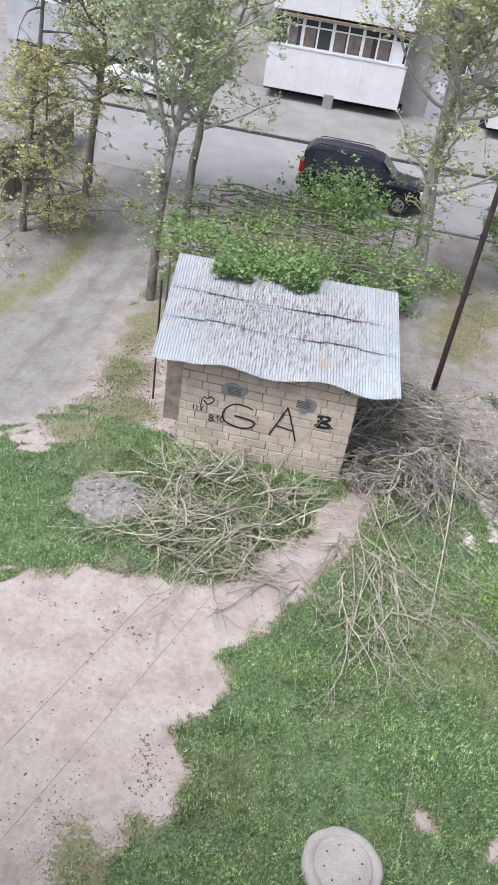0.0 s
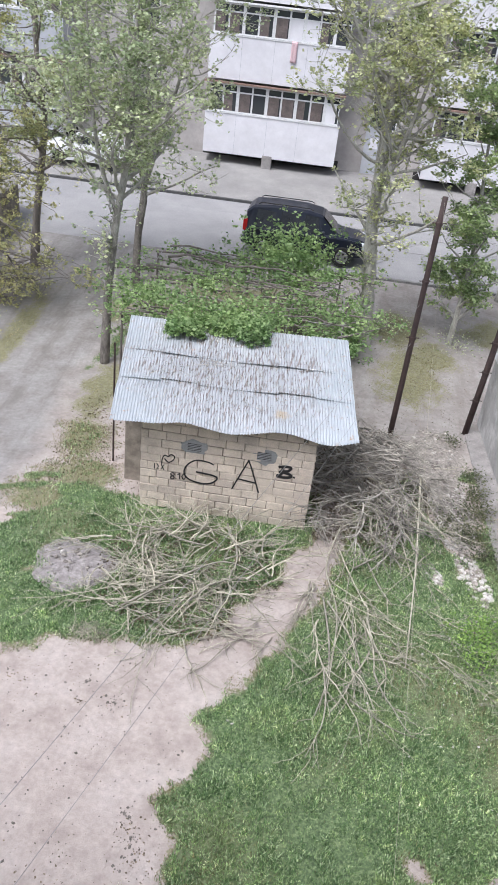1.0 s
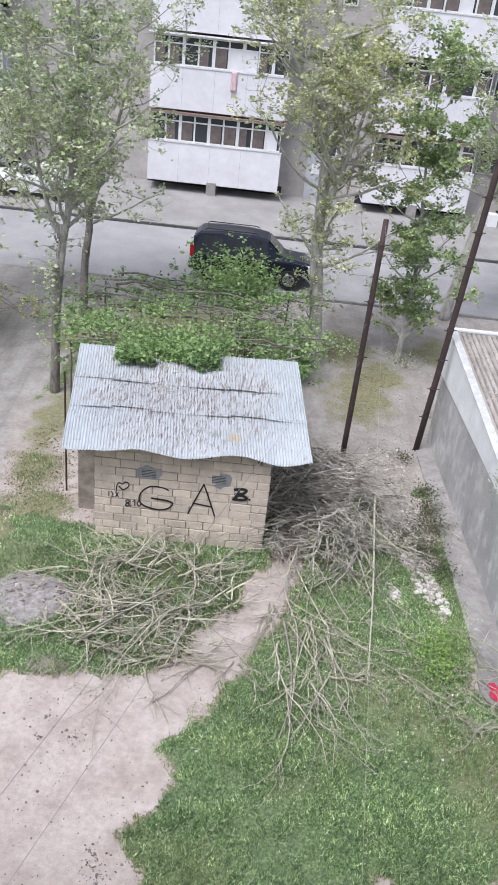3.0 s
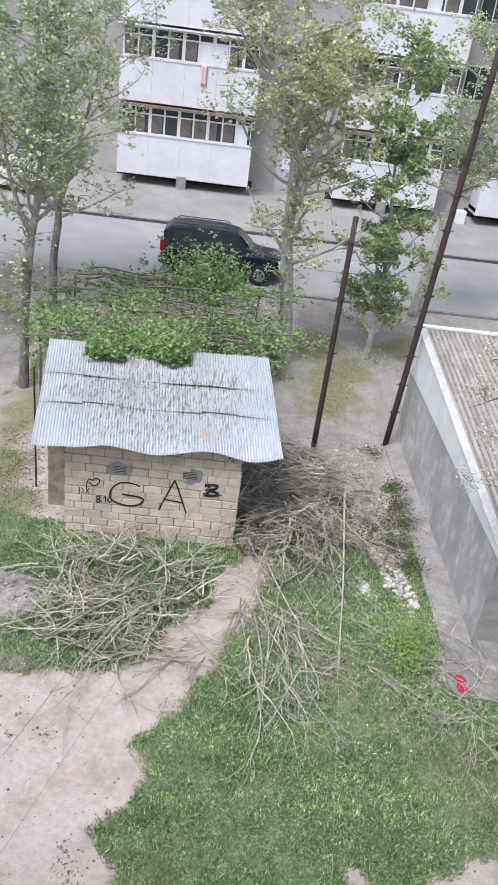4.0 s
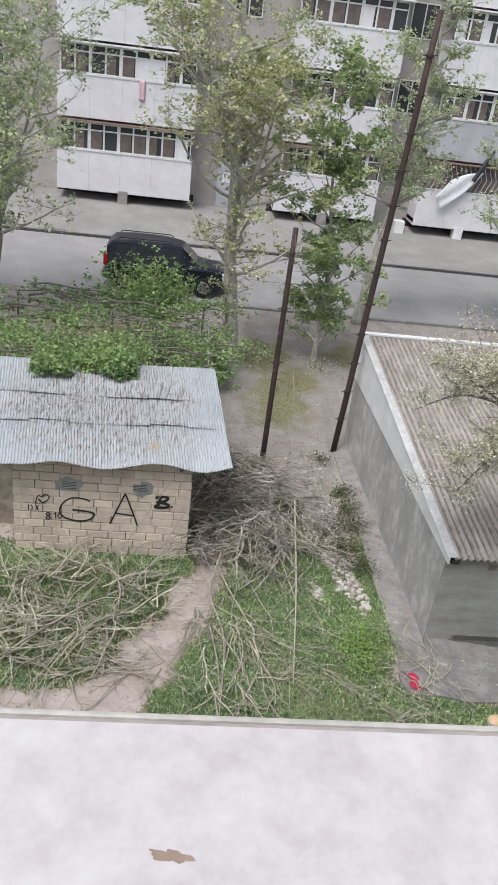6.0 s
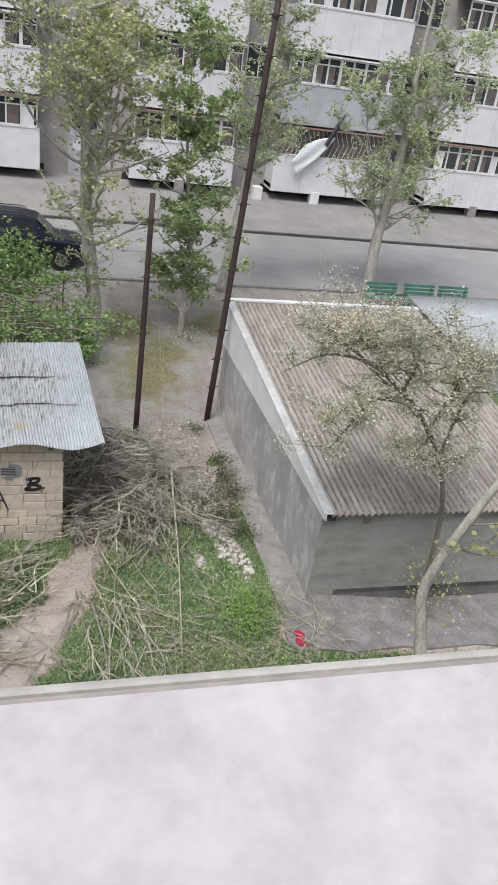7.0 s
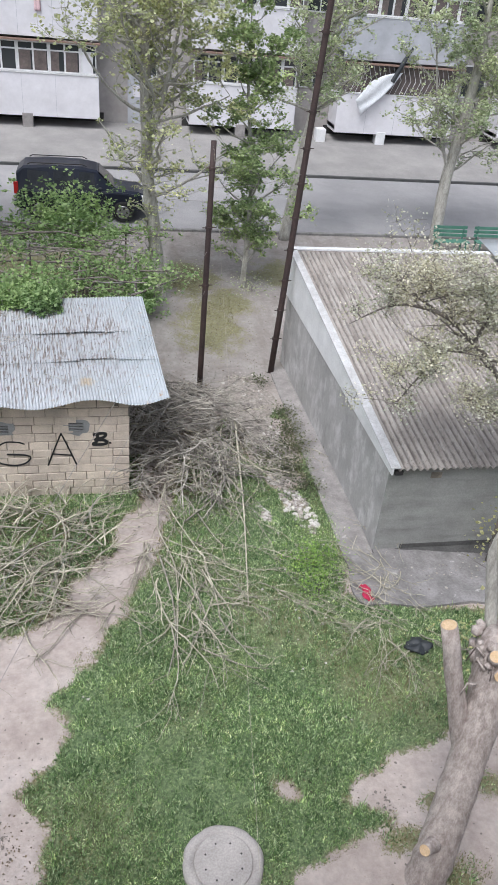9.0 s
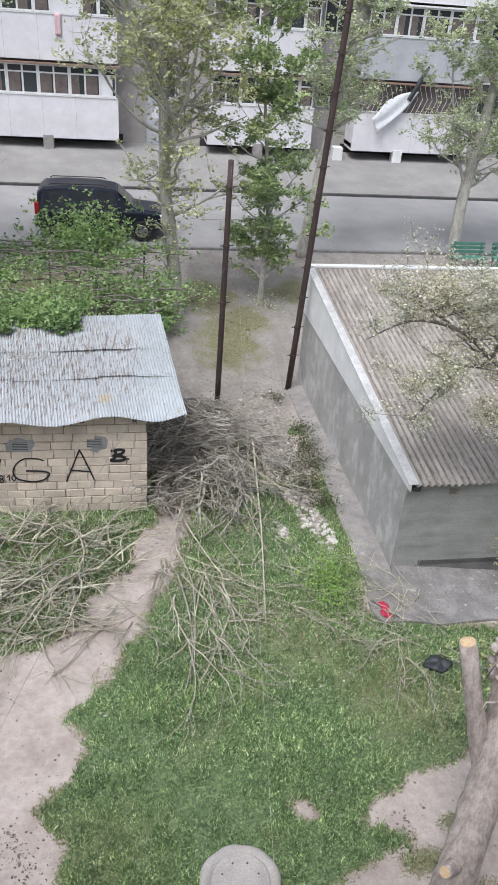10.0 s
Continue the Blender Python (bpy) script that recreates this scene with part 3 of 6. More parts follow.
gx, gy = line(-400, 400, -8.0, 12.0, 0.09), line(-60, 600, -10.0, 14.0, 0.09)
X, Y = np.meshgrid(gx, gy)
Z = np.interp(Y, (-100, 6, 10.5, 15.5, 20, 27, 400), (0, 0, 0.42, 0.93, 1.2, 2.1, 2.1)) + (rough2(X, Y, 1.2, 1) * 0.012 + rough2(X, Y, 5, 2) * 0.006) * (np.abs(Y) < 14)
gme = bpy.data.meshes.new("ground")
ny, nx = X.shape
ids = np.arange(nx * ny).reshape(ny, nx)
quads = np.stack([ids[:-1, :-1], ids[:-1, 1:], ids[1:, 1:], ids[1:, :-1]], -1).reshape(-1, 4)
gme.vertices.add(nx * ny)
gme.vertices.foreach_set("co", np.stack([X, Y, Z], -1).astype(np.float32).ravel())
gme.loops.add(quads.size)
gme.loops.foreach_set("vertex_index", quads.astype(np.int32).ravel())
gme.polygons.add(len(quads))
gme.polygons.foreach_set("loop_start", np.arange(0, quads.size, 4, dtype=np.int32))
gme.update(calc_edges=True)
gme.validate()
za, zb, zc = zones(X, Y)
attr = gme.color_attributes.new("zone", "FLOAT_COLOR", "POINT")
attr.data.foreach_set("color", np.stack([za, zb, zc, np.ones_like(za)], -1).astype(np.float32).ravel())
gme.materials.append(M_GROUND)
ground = tagged(new("ground", gme), "trodden pinkish earth with patches of green turf", "ground", kind="structure")


def strip(name, x0, x1, ys, lift, material, label, step=2.0):
    """A sheet along the road that follows the ground a little above it."""
    g = Geo()
    xs = np.arange(x0, x1 + 0.1, step)
    for y in ys:
        for x in xs:
            g.v.append((x, y, height(y) + lift))
    n = len(xs)
    for j in range(len(ys) - 1):
        for i in range(n - 1):
            g.f.append((j * n + i, j * n + i + 1, (j + 1) * n + i + 1, (j + 1) * n + i))
    return single(name, g, material, label, name, kind="structure")


strip("road", -120, 140, (14.95, 15.5, 17, 18.5, 20, 21.3), 0.012, M_ASPHALT, "worn pale grey asphalt street")
strip("pavement", -120, 140, (21.55, 23, 25, 27, 29), 0.05, M_WALK, "dusty grey pavement in front of the houses")
for yk, hi, lab, m in ((14.78, 0.07, "low concrete kerb by the yard", M_KERB), (21.3, 0.10, "dark damp kerb of the far pavement", M_DARKLINE)):
    kerb = thing("kerb", (0, yk, height(yk)), lab, "kerb", kind="structure")
    for i in range(-20, 60):
        if yk < 15 and i * 1.0 < -1.5:
            continue
        part("kerb_stone", Geo().box(i * 1.0 + 0.004, i * 1.0 + 0.996, yk, yk + 0.16, height(yk) - 0.1, height(yk + 0.16) + hi, 0.012), m, kerb)


# ---- apartment house across the road ----
def glazing(parent, x0, x1, y, z0, z1, panes, rng, open_panes=()):
    """A row of white framed panes with curtains behind."""
    # the near-black backing paints the dim inside behind the panes
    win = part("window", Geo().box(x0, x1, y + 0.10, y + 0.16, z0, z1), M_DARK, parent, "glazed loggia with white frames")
    t = 0.07
    part("frame", Geo().box(x0, x1, y, y + 0.07, z0, z0 + t).box(x0, x1, y, y + 0.07, z1 - t, z1).box(x0, x1, y, y + 0.07, z0 + (z1 - z0) * 0.70, z0 + (z1 - z0) * 0.70 + t * 0.9), M_FRAME, win)
    w = (x1 - x0) / panes
    for i in range(panes + 1):
        tt = 0.15 if i % 2 == 0 else 0.08
        xa = x0 + i * w
        part("mullion", Geo().box(max(x0, xa - tt / 2), min(x1, xa + tt / 2), y - 0.006, y + 0.076, z0, z1), M_FRAME, win)
    for i in range(panes):
        xa, xb = x0 + i * w + 0.04, x0 + (i + 1) * w - 0.04
        part("pane", Geo().box(xa, xb, y + 0.03, y + 0.04, z0 + t, z1 - t), M_GLASS, win)
        if rng.random() < 0.75:
            drape = M_CURTAIN if rng.random() < 0.8 else M_WHITEWALL
            part("curtain", Geo().box(xa, xa + (xb - xa) * rng.uniform(0.5, 1.0), y + 0.02, y + 0.028, z0 + t, z0 + (z1 - z0) * 0.7), drape, win)
    return win


house = thing("apartment_house", (8, 27.4, height(27.4)), "long apartment house with white balconies above recesses shaded by dark panels", "house")
hz = 2.05
rngh = random.Random(5)
part("wall", Geo().box(-16, 48, 27.4, 28.0, hz - 0.3, 25), M_FACADE, house, "pale stone facade")
part("roof", Geo().box(-16.5, 48.5, 27.0, 38, 25, 25.4), M_KERB, house)
STOREY = 3.3
BAYS = ((-16.2, -10.2, M_GREYWALL), (-3.3, 3.15, M_WHITEWALL), (7.35, 12.5, M_WHITEWALL), (14.6, 20.7, M_WHITEWALL), (23.3, 29.5, M_WHITEWALL), (33, 39, M_WHITEWALL))
for bi, (xa, xb, panel) in enumerate(BAYS):
    # thin near-black panel on the flat wall, painting the shade under the balconies
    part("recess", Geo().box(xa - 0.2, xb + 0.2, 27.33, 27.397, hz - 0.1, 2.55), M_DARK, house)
    for cx in ((xa + xb) / 2 - 0.05,) if bi != 3 else (13.95, 17.05):
        part("column", Geo().box(cx - 0.24, cx + 0.24, 25.9, 26.4, height(26) - 0.1, 2.62, 0.02), M_WHITEBOARD if bi == 3 else M_CONCRETE, house)
    for fl in range(6):
        z = 2.5 + fl * STOREY
        skin = panel if not (bi == 3 and fl == 1) else M_GREYWALL
        bal = part("balcony", Geo().box(xa, xb, 26.0, 27.39, z + 0.12, z + 0.30), M_CONCRETE, house, "white balcony")
        part("parapet", Geo().box(xa, xb, 25.92, 26.0, z, z + 1.82).box(xa, xa + 0.08, 26.0, 27.39, z, z + 1.82).box(xb - 0.08, xb, 26.0, 27.39, z, z + 1.82), skin, bal)
        part("coping", Geo().box(xa - 0.03, xb + 0.03, 25.89, 26.04, z + 1.82, z + 1.86), M_FRAME, bal)
        for k in range(1, int((xb - xa) / 1.5)):
            xs = xa + k * 1.5
            part("panel_joint", Geo().box(xs, xs + 0.012, 25.914, 25.92, z + 0.02, z + 1.80), M_GREYWALL, bal)
        part("eave", Geo().box(xa - 0.1, xb + 0.1, 25.75, 26.3, z + 3.13, z + 3.20), M_BROWNTRIM if fl == 0 else M_WHITEBOARD, bal)
        if bi == 3 and fl == 0:
            part("inner_window", Geo().box(xa + 0.1, xb - 0.1, 26.12, 26.2, z + 1.86, z + 3.13), M_CURTAIN, bal)
            for k in range(24):
                xs = xa + 0.15 + k * (xb - xa - 0.3) / 23
                part("grille_bar", Geo().tube([(xs - 0.12, 25.97, z + 1.86), (xs + 0.13, 25.97, z + 2.5), (xs - 0.12, 25.97, z + 3.13)], 0.014, 4), M_FRAME, bal)
        else:
            glazing(bal, xa + 0.12, xb - 0.1, 25.97, z + 1.87, z + 3.12, 9 if bi != 2 else 7, rngh)
for xa, xb in ((-9.6, -3.6), (3.6, 6.9), (12.8, 14.3), (21.2, 22.9), (30, 32.6)):
    for fl in range(6):
        z = 4.3 + fl * STOREY
        cx = (xa + xb) / 2
        win = part("window", Geo().box(cx - 0.6, cx + 0.6, 27.36, 27.397, z, z + 1.4), M_GLASS, house, "dark window")
        part("frame", Geo().box(cx - 0.66, cx - 0.6, 27.33, 27.39, z - 0.06, z + 1.46).box(cx + 0.6, cx + 0.66, 27.33, 27.39, z - 0.06, z + 1.46).box(cx - 0.6, cx + 0.6, 27.33, 27.39, z + 1.4, z + 1.46).box(cx - 0.6, cx + 0.6, 27.33, 27.39, z - 0.06, z).box(cx - 0.03, cx + 0.03, 27.34, 27.36, z, z + 1.4), M_FRAME, win)
entry = part("door", Geo().box(4.5, 5.7, 27.30, 27.394, hz, hz + 2.3), M_GREYWALL, house, "grey entrance door")
part("notice", Geo().box(4.75, 5.15, 27.28, 27.30, hz + 1.3, hz + 1.8), M_WHITEWALL, entry)

# ---- the house from whose window one looks ----
YS, ZS = -13.12, 9.68
home = single("wall_south", Geo().box(-9, 15, -13.6, -13.16, -0.2, ZS - 0.06), M_FACADE, "pale stone wall of the viewer's house", "wall", kind="structure")
sill = thing("window_sill", (3.4, YS - 0.3, ZS - 0.05), "white stone window sill with a beige raised edge", "window sill", kind="structure")
part("slab", Geo().box(1.25, 2.9505, YS - 0.65, YS - 0.0066, ZS - 0.045, ZS - 0.0016), M_SILL, sill)
part("slab", Geo().box(2.9535, 5.55, YS - 0.65, YS - 0.0066, ZS - 0.045, ZS - 0.0016), M_SILL, sill)
part("joint", Geo().box(2.9505, 2.9535, YS - 0.65, YS - 0.006, ZS - 0.045, ZS - 0.0024), M_SILLJOINT, sill)
part("edge", Geo().box(1.25, 5.55, YS - 0.0036, YS, ZS - 0.07, ZS, 0.0010), M_SILLEDGE, sill, "beige raised edge")
part("edge_gap", Geo().box(1.25, 5.55, YS - 0.0066, YS - 0.0034, ZS - 0.04, ZS - 0.0026), M_SILLJOINT, sill)
gst = Geo()
for k in range(40):
    a = 6.2832 * k / 40
    r = 0.0042 * (1 + 0.25 * math.sin(2 * a + 0.5) + 0.18 * math.sin(5 * a) + 0.10 * math.sin(11 * a + 1))
    gst.v.append((3.0855 + 2.0 * r * math.cos(a), YS - 0.081 + 0.75 * r * math.sin(a) - 0.45 * r * math.cos(a), ZS - 0.0013))
gst.f.append(tuple(range(40)))
part("stain", gst, M_STAIN, sill, "small brown stain")


# ---- the block-built shed ----
shed = thing("shed", (1.8, 1.6, 0), "small limestone-block shed with a rusty corrugated zinc roof", "shed")
COURSE, LONG = 0.19, 0.40
WALL_TOP = 2.28


def roof_z(x, y):
    """The lean-to roof, sagging along its front edge."""
    sag = 0.13 * math.sin(x * 3.4 - 1.66) * min(1.0, max(0.0, (x - 0.1) / 0.7)) * max(0.0, 1 - (y + 0.7) / 1.3) + 0.02 * math.sin(x * 4.3) * max(0.0, 1 - (y + 0.4) / 0.8)
    return 2.30 + (y + 0.4) * 0.19 + 0.015 * x + sag


front = part("wall", Geo().box(0.02, 3.58, 0.02, 0.20, -0.1, WALL_TOP - 0.02), M_MORTAR, shed, "wall of sawn limestone blocks")
part("side_wall", Geo().box(3.38, 3.58, 0.2, 2.85, -0.1, 2.36), M_MORTAR, shed)
part("side_wall", Geo().box(0.02, 0.22, 0.2, 2.85, -0.1, 2.34), M_MORTAR, shed)
part("back_wall", Geo().box(0.02, 3.58, 2.85, 3.05, -0.1, 2.72), M_MORTAR, shed)
part("annex_wall", Geo().box(-0.55, 0.0, 0.85, 1.03, -0.1, 1.95, 0.02), M_MORTAR, shed, "grey rendered wall of a narrow annex")
part("annex_wall", Geo().box(-0.55, -0.37, 1.03, 3.2, -0.1, 1.95, 0.02), M_MORTAR, shed)
for i in range(4):
    part("rafter", Geo().box(0.3 + i * 1.0, 0.38 + i * 1.0, -0.08, 3.05, 2.18, 2.25, 0.005), M_GREYBARK, shed)
vents = ((1.12, 1.63), (2.55, 1.67))
for cx, cz in vents:
    g = Geo()
    rv = random.Random(int(cx * 100))
    n = 18
    ring = [(cx + (0.27 + rv.uniform(-0.05, 0.06)) * math.cos(6.283 * k / n), (0.19 + rv.uniform(-0.04, 0.04)) * math.sin(6.283 * k / n)) for k in range(n)]
    g.add([(x, -0.006, cz + z) for x, z in ring] + [(x, 0.02, cz + z) for x, z in ring], [tuple(range(n))] + [(k, (k + 1) % n, n + (k + 1) % n, n + k) for k in range(n)])
    part("cement_patch", g, M_CEMENT, front, "smear of grey cement round a vent")
    v = part("vent", Geo().box(cx - 0.14, cx + 0.14, -0.012, 0.0, cz - 0.09, cz + 0.09), M_DARK, shed, "small dark louvred vent")
    for k in range(5):
        part("slat", Geo().box(cx - 0.14, cx + 0.14, -0.024, -0.010, cz - 0.085 + k * 0.037, cz - 0.068 + k * 0.037), M_CEMENT, v)

# graffiti: strokes of paint on the blocks
graffiti = {
    "letter_g": [(1.54, 1.29), (1.42, 1.335), (1.18, 1.34), (1.0, 1.2), (0.94, 1.01), (1.03, 0.86), (1.3, 0.79), (1.52, 0.83), (1.64, 0.96), (1.55, 1.03), (1.2, 1.06)],
    "letter_a": [(1.97, 0.77), (2.1, 1.12), (2.24, 1.48), (2.27, 1.49), (2.4, 1.15), (2.53, 0.78)],
    "letter_a_bar": [(2.08, 1.04), (2.45, 1.0)],
    "letter_b": [(2.89, 1.48), (3.03, 1.51), (3.13, 1.49), (3.07, 1.41), (2.91, 1.37), (3.09, 1.35), (3.15, 1.29), (3.05, 1.25), (2.87, 1.26), (2.95, 1.33), (2.97, 1.5)],
    "dot": [(3.205, 1.28), (3.225, 1.28)],
    "heart": [(0.46, 1.12), (0.47, 1.26), (0.52, 1.35), (0.59, 1.32), (0.64, 1.38), (0.72, 1.35), (0.7, 1.26), (0.6, 1.19), (0.52, 1.26)],
    "digit_8": [(0.71, 0.87), (0.66, 0.91), (0.7, 0.95), (0.74, 0.91), (0.66, 0.83), (0.7, 0.79), (0.74, 0.83), (0.71, 0.87)],
    "point": [(0.775, 0.82), (0.785, 0.82)],
    "digit_1": [(0.81, 0.91), (0.855, 0.97), (0.855, 0.82)],
    "digit_0": [(0.94, 0.96), (0.90, 0.89), (0.94, 0.82), (0.98, 0.89), (0.94, 0.96)],
    "mark_1": [(0.31, 1.11), (0.31, 0.99)], "mark_2": [(0.36, 1.11), (0.40, 1.05), (0.36, 0.99), (0.41, 0.99)], "mark_3": [(0.45, 1.11), (0.51, 0.99)], "mark_4": [(0.51, 1.11), (0.45, 0.99)],
}


def ribbon(pts, w, y):
    """One continuous stroke of paint along a line on the wall."""
    g, n = Geo(), len(pts)
    p = [Vector(q) for q in pts]
    for i in range(n):
        d = (p[min(i + 1, n - 1)] - p[max(i - 1, 0)]).normalized()
        s = Vector((-d.y, d.x)) * w * 0.5
        e = d * w * 0.3 * ((i == n - 1) - (i == 0))
        dy = y - 0.00025 * i
        for q, yy in ((p[i] + s + e, dy), (p[i] - s + e, dy), (p[i] - s + e, y + 0.006), (p[i] + s + e, y + 0.006)):
            g.v.append((q.x, yy, q.y))
    for i in range(n - 1):
        g.f += [(4 * i + k, 4 * i + (k + 1) % 4, 4 * i + 4 + (k + 1) % 4, 4 * i + 4 + k) for k in range(4)]
    g.f += [(0, 1, 2, 3), (4 * n - 1, 4 * n - 2, 4 * n - 3, 4 * n - 4)]
    return g


def curve_through(pts, n=5):
    out = []
    for i in range(len(pts) - 1):
        p0, p1, p2, p3 = (pts[max(i - 1, 0)], pts[i], pts[i + 1], pts[min(i + 2, len(pts) - 1)])
        for k in range(n):
            t = k / n
            out.append(tuple(0.5 * (2 * b + (c - a) * t + (2 * a - 5 * b + 4 * c - d) * t * t + (3 * b - a - 3 * c + d) * t ** 3) for a, b, c, d in zip(p0, p1, p2, p3)))
    return out + [pts[-1]]


for gname, pts in graffiti.items():
    big = gname.startswith("letter")
    smooth_pts = pts if gname in ("letter_a_bar", "dot", "point", "digit_1") or gname.startswith("mark") else curve_through(pts)
    part("spray_mark", ribbon(smooth_pts, {"letter_b": 0.06, "dot": 0.04}.get(gname, 0.030 if big else 0.021), -0.012), M_PAINT, front, "black sprayed lettering")


def corrugated(u0, u1, v0, v1, pos, pitch, amp, steps, thick=0.004, per=6):
    """A wavy sheet: u across the waves, v along them; pos gives a place from u, v and a lift."""
    nu = int((u1 - u0) / pitch * per) + 1
    g = Geo()
    for lift in (0.0, -thick):
        for j in range(steps + 1):
            v = v0 + (v1 - v0) * j / steps
            for i in range(nu):
                u = u0 + (u1 - u0) * i / (nu - 1)
                g.v.append(pos(u, v, amp * math.sin(u / pitch * 2 * math.pi) + lift))
    top = (steps + 1) * nu
    for j in range(steps):
        for i in range(nu - 1):
            a = j * nu + i
            g.f.append((a, a + 1, a + nu + 1, a + nu))
            g.f.append((top + a, top + a + nu, top + a + nu + 1, top + a + 1))
    for i in range(nu - 1):
        g.f.append((i, top + i, top + i + 1, i + 1))
        b = steps * nu + i
        g.f.append((b, b + 1, top + b + 1, top + b))
    for j in range(steps):
        a, b = j * nu, (j + 1) * nu
        g.f.append((a, b, top + b, top + a))
        g.f.append((a + nu - 1, top + a + nu - 1, top + b + nu - 1, b + nu - 1))
    return g


# roof sheets: three lapped rows, each of several sheets
ROWS_Y = ((-0.22, 1.09, 0.0), (0.99, 2.0, 0.018), (1.90, 3.2, 0.036))
rs = random.Random(3)
for r, (ya, yb, lift) in enumerate(ROWS_Y):
    for k in range(6):
        ua, ub = k * 0.83, min(k * 0.83 + 0.89, 4.98)
        slip, rise = rs.uniform(-0.045, 0.045), 0.005 * (k % 2)

        def place(u, v, h, slip=slip, rise=rise, lift=lift, r=r):
            y = v + (slip if r else slip * 0.3) - (0.30 * (1 - u / 4.98) ** 1.0 * (1 if v < 0.9 else 0.6) if r == 0 else 0.12 * (1 - u / 4.98))
            xl, xr = -0.49 - 0.15 * (v + 0.4), 4.38 - 0.105 * (v + 0.4)
            x = xl + (xr - xl) * u / 4.98
            curl = 0.035 * max(0.0, 1 - (v - (-0.22, 0.99, 1.90)[r]) / 0.3) * (0.5 + 0.5 * math.sin(x * 2.3 + r)) if r else 0.0
            return (x, y, roof_z(x, v) + lift + rise + h + curl)
        part("roof_sheet", corrugated(ua, ub, ya, yb, place, 0.06, 0.0095, 10, 0.003, 8), M_ZINC, shed, "weathered corrugated zinc sheet")
rd = random.Random(17)
gl = Geo()
for _ in range(900):
    x, y = rd.uniform(-0.5, 4.2), rd.uniform(-0.2, 3.0)
    if rd.random() < 0.5:
        x, y = (rd.gauss(0.4, 0.6), rd.gauss(1.3, 0.25)) if rd.random() < 0.5 else (rd.gauss(1.9, 0.8), rd.gauss(0.9, 0.5))
    if not (-0.4 < x < 4.15 and -0.05 < y < 3.1):
        continue
    z = roof_z(x, y) + 0.05
    a, s = rd.uniform(0, 6.28), rd.uniform(0.008, 0.024)
    gl.add([(x + s * math.cos(a), y + s * math.sin(a), z), (x - s * 0.5 * math.sin(a), y + s * 0.5 * math.cos(a), z + 0.008), (x - s * math.cos(a), y - s * math.sin(a), z), (x + s * 0.5 * math.sin(a), y - s * 0.5 * math.cos(a), z + 0.008)], [(0, 1, 2, 3)])
single("leaf_litter", gl, M_OLDLEAF, "dry leaves scattered over the zinc roof", "litter", (1.8, 1.5, 2.6), kind="stuff")
gt = Geo()
for _ in range(60):
    x, y = rd.gauss(1.0, 1.0), rd.gauss(1.7, 0.7)
    if rd.random() < 0.3:
        x, y = rd.uniform(0, 4), rd.uniform(0, 3)
    a, s = rd.uniform(0, 3.14), rd.uniform(0.08, 0.30)
    if not (-0.1 < x < 3.8 and 0.1 < y < 2.9):
        continue
    z = roof_z(x, y) + 0.055
    gt.tube([(x - s * math.cos(a), y - s * math.sin(a), roof_z(x - s * math.cos(a), y - s * math.sin(a)) + 0.055), (x, y, z + 0.015), (x + s * math.cos(a), y + s * math.sin(a), roof_z(x + s * math.cos(a), y + s * math.sin(a)) + 0.055)], [0.006, 0.005, 0.003], 4)
single("roof_twigs", gt, M_TWIGDARK, "thin fallen twigs lying on the zinc roof", "twigs", (1.2, 1.6, 2.6), kind="stuff")
rp = thing("post", (-0.98, 1.5, 0), "thin dark steel post beside the shed", "post")
part("shaft", Geo().tube([(-0.98, 1.5, -0.1), (-0.97, 1.5, 3.0)], 0.022, 8), M_RUSTPIPE, rp)

# ---- the rendered garage ----
gar = thing("garage", (11.0, 2.0, 0), "grey rendered garage with a weathered corrugated slate roof", "garage")
GX0, GX1, GYF, GYB = 8.30, 14.2, -2.17, 6.05
lean_x = -0.026


def gxl(y):
    return GX0 + lean_x * (y - GYF)


def groof(y):
    return 2.08 + (y + 2.36) * 0.134


g = Geo()
g.add([(gxl(GYF), GYF, -0.1), (gxl(GYB), GYB, -0.1), (gxl(GYB), GYB, 2.03), (gxl(GYF), GYF, 2.0), (gxl(GYF) + 0.25, GYF, -0.1), (gxl(GYB) + 0.25, GYB, -0.1), (gxl(GYB) + 0.25, GYB, 2.03), (gxl(GYF) + 0.25, GYF, 2.0)], [(0, 3, 2, 1), (4, 5, 6, 7), (0, 1, 5, 4), (3, 7, 6, 2), (0, 4, 7, 3), (1, 2, 6, 5)])
part("side_wall", g, M_RENDER, gar, "patchy grey rendered wall")
part("front_wall", Geo().box(gxl(GYF) + 0.003, GX1, GYF - 0.03, GYF + 0.22, -0.1, 2.035), M_COURSE, gar, "bare grey cement front wall")
part("back_wall", Geo().box(gxl(GYB) + 0.25, GX1, GYB - 0.25, GYB - 0.004, -0.1, 2.8), M_RENDER, gar)
part("side_wall", Geo().box(GX1 - 0.25, GX1, GYF + 0.25, GYB - 0.25, -0.1, 2.0), M_RENDER, gar)
g = Geo()
ya, yb = -2.36, 6.15
g.add([(gxl(ya) - 0.03, ya, 1.97), (gxl(yb) - 0.03, yb, 2.02), (gxl(yb) - 0.03, yb, groof(yb) + 0.03), (gxl(ya) - 0.03, ya, groof(ya) + 0.03), (gxl(ya) + 0.0, ya, 1.97), (gxl(yb) + 0.0, yb, 2.02), (gxl(yb) + 0.0, yb, groof(yb) + 0.03), (gxl(ya) + 0.0, ya, groof(ya) + 0.03)], [(0, 3, 2, 1), (4, 5, 6, 7), (0, 1, 5, 4), (3, 7, 6, 2), (0, 4, 7, 3), (1, 2, 6, 5)])
part("gable_board", g, M_WHITEBOARD, gar, "long whitewashed board under the roof edge")
g = Geo()
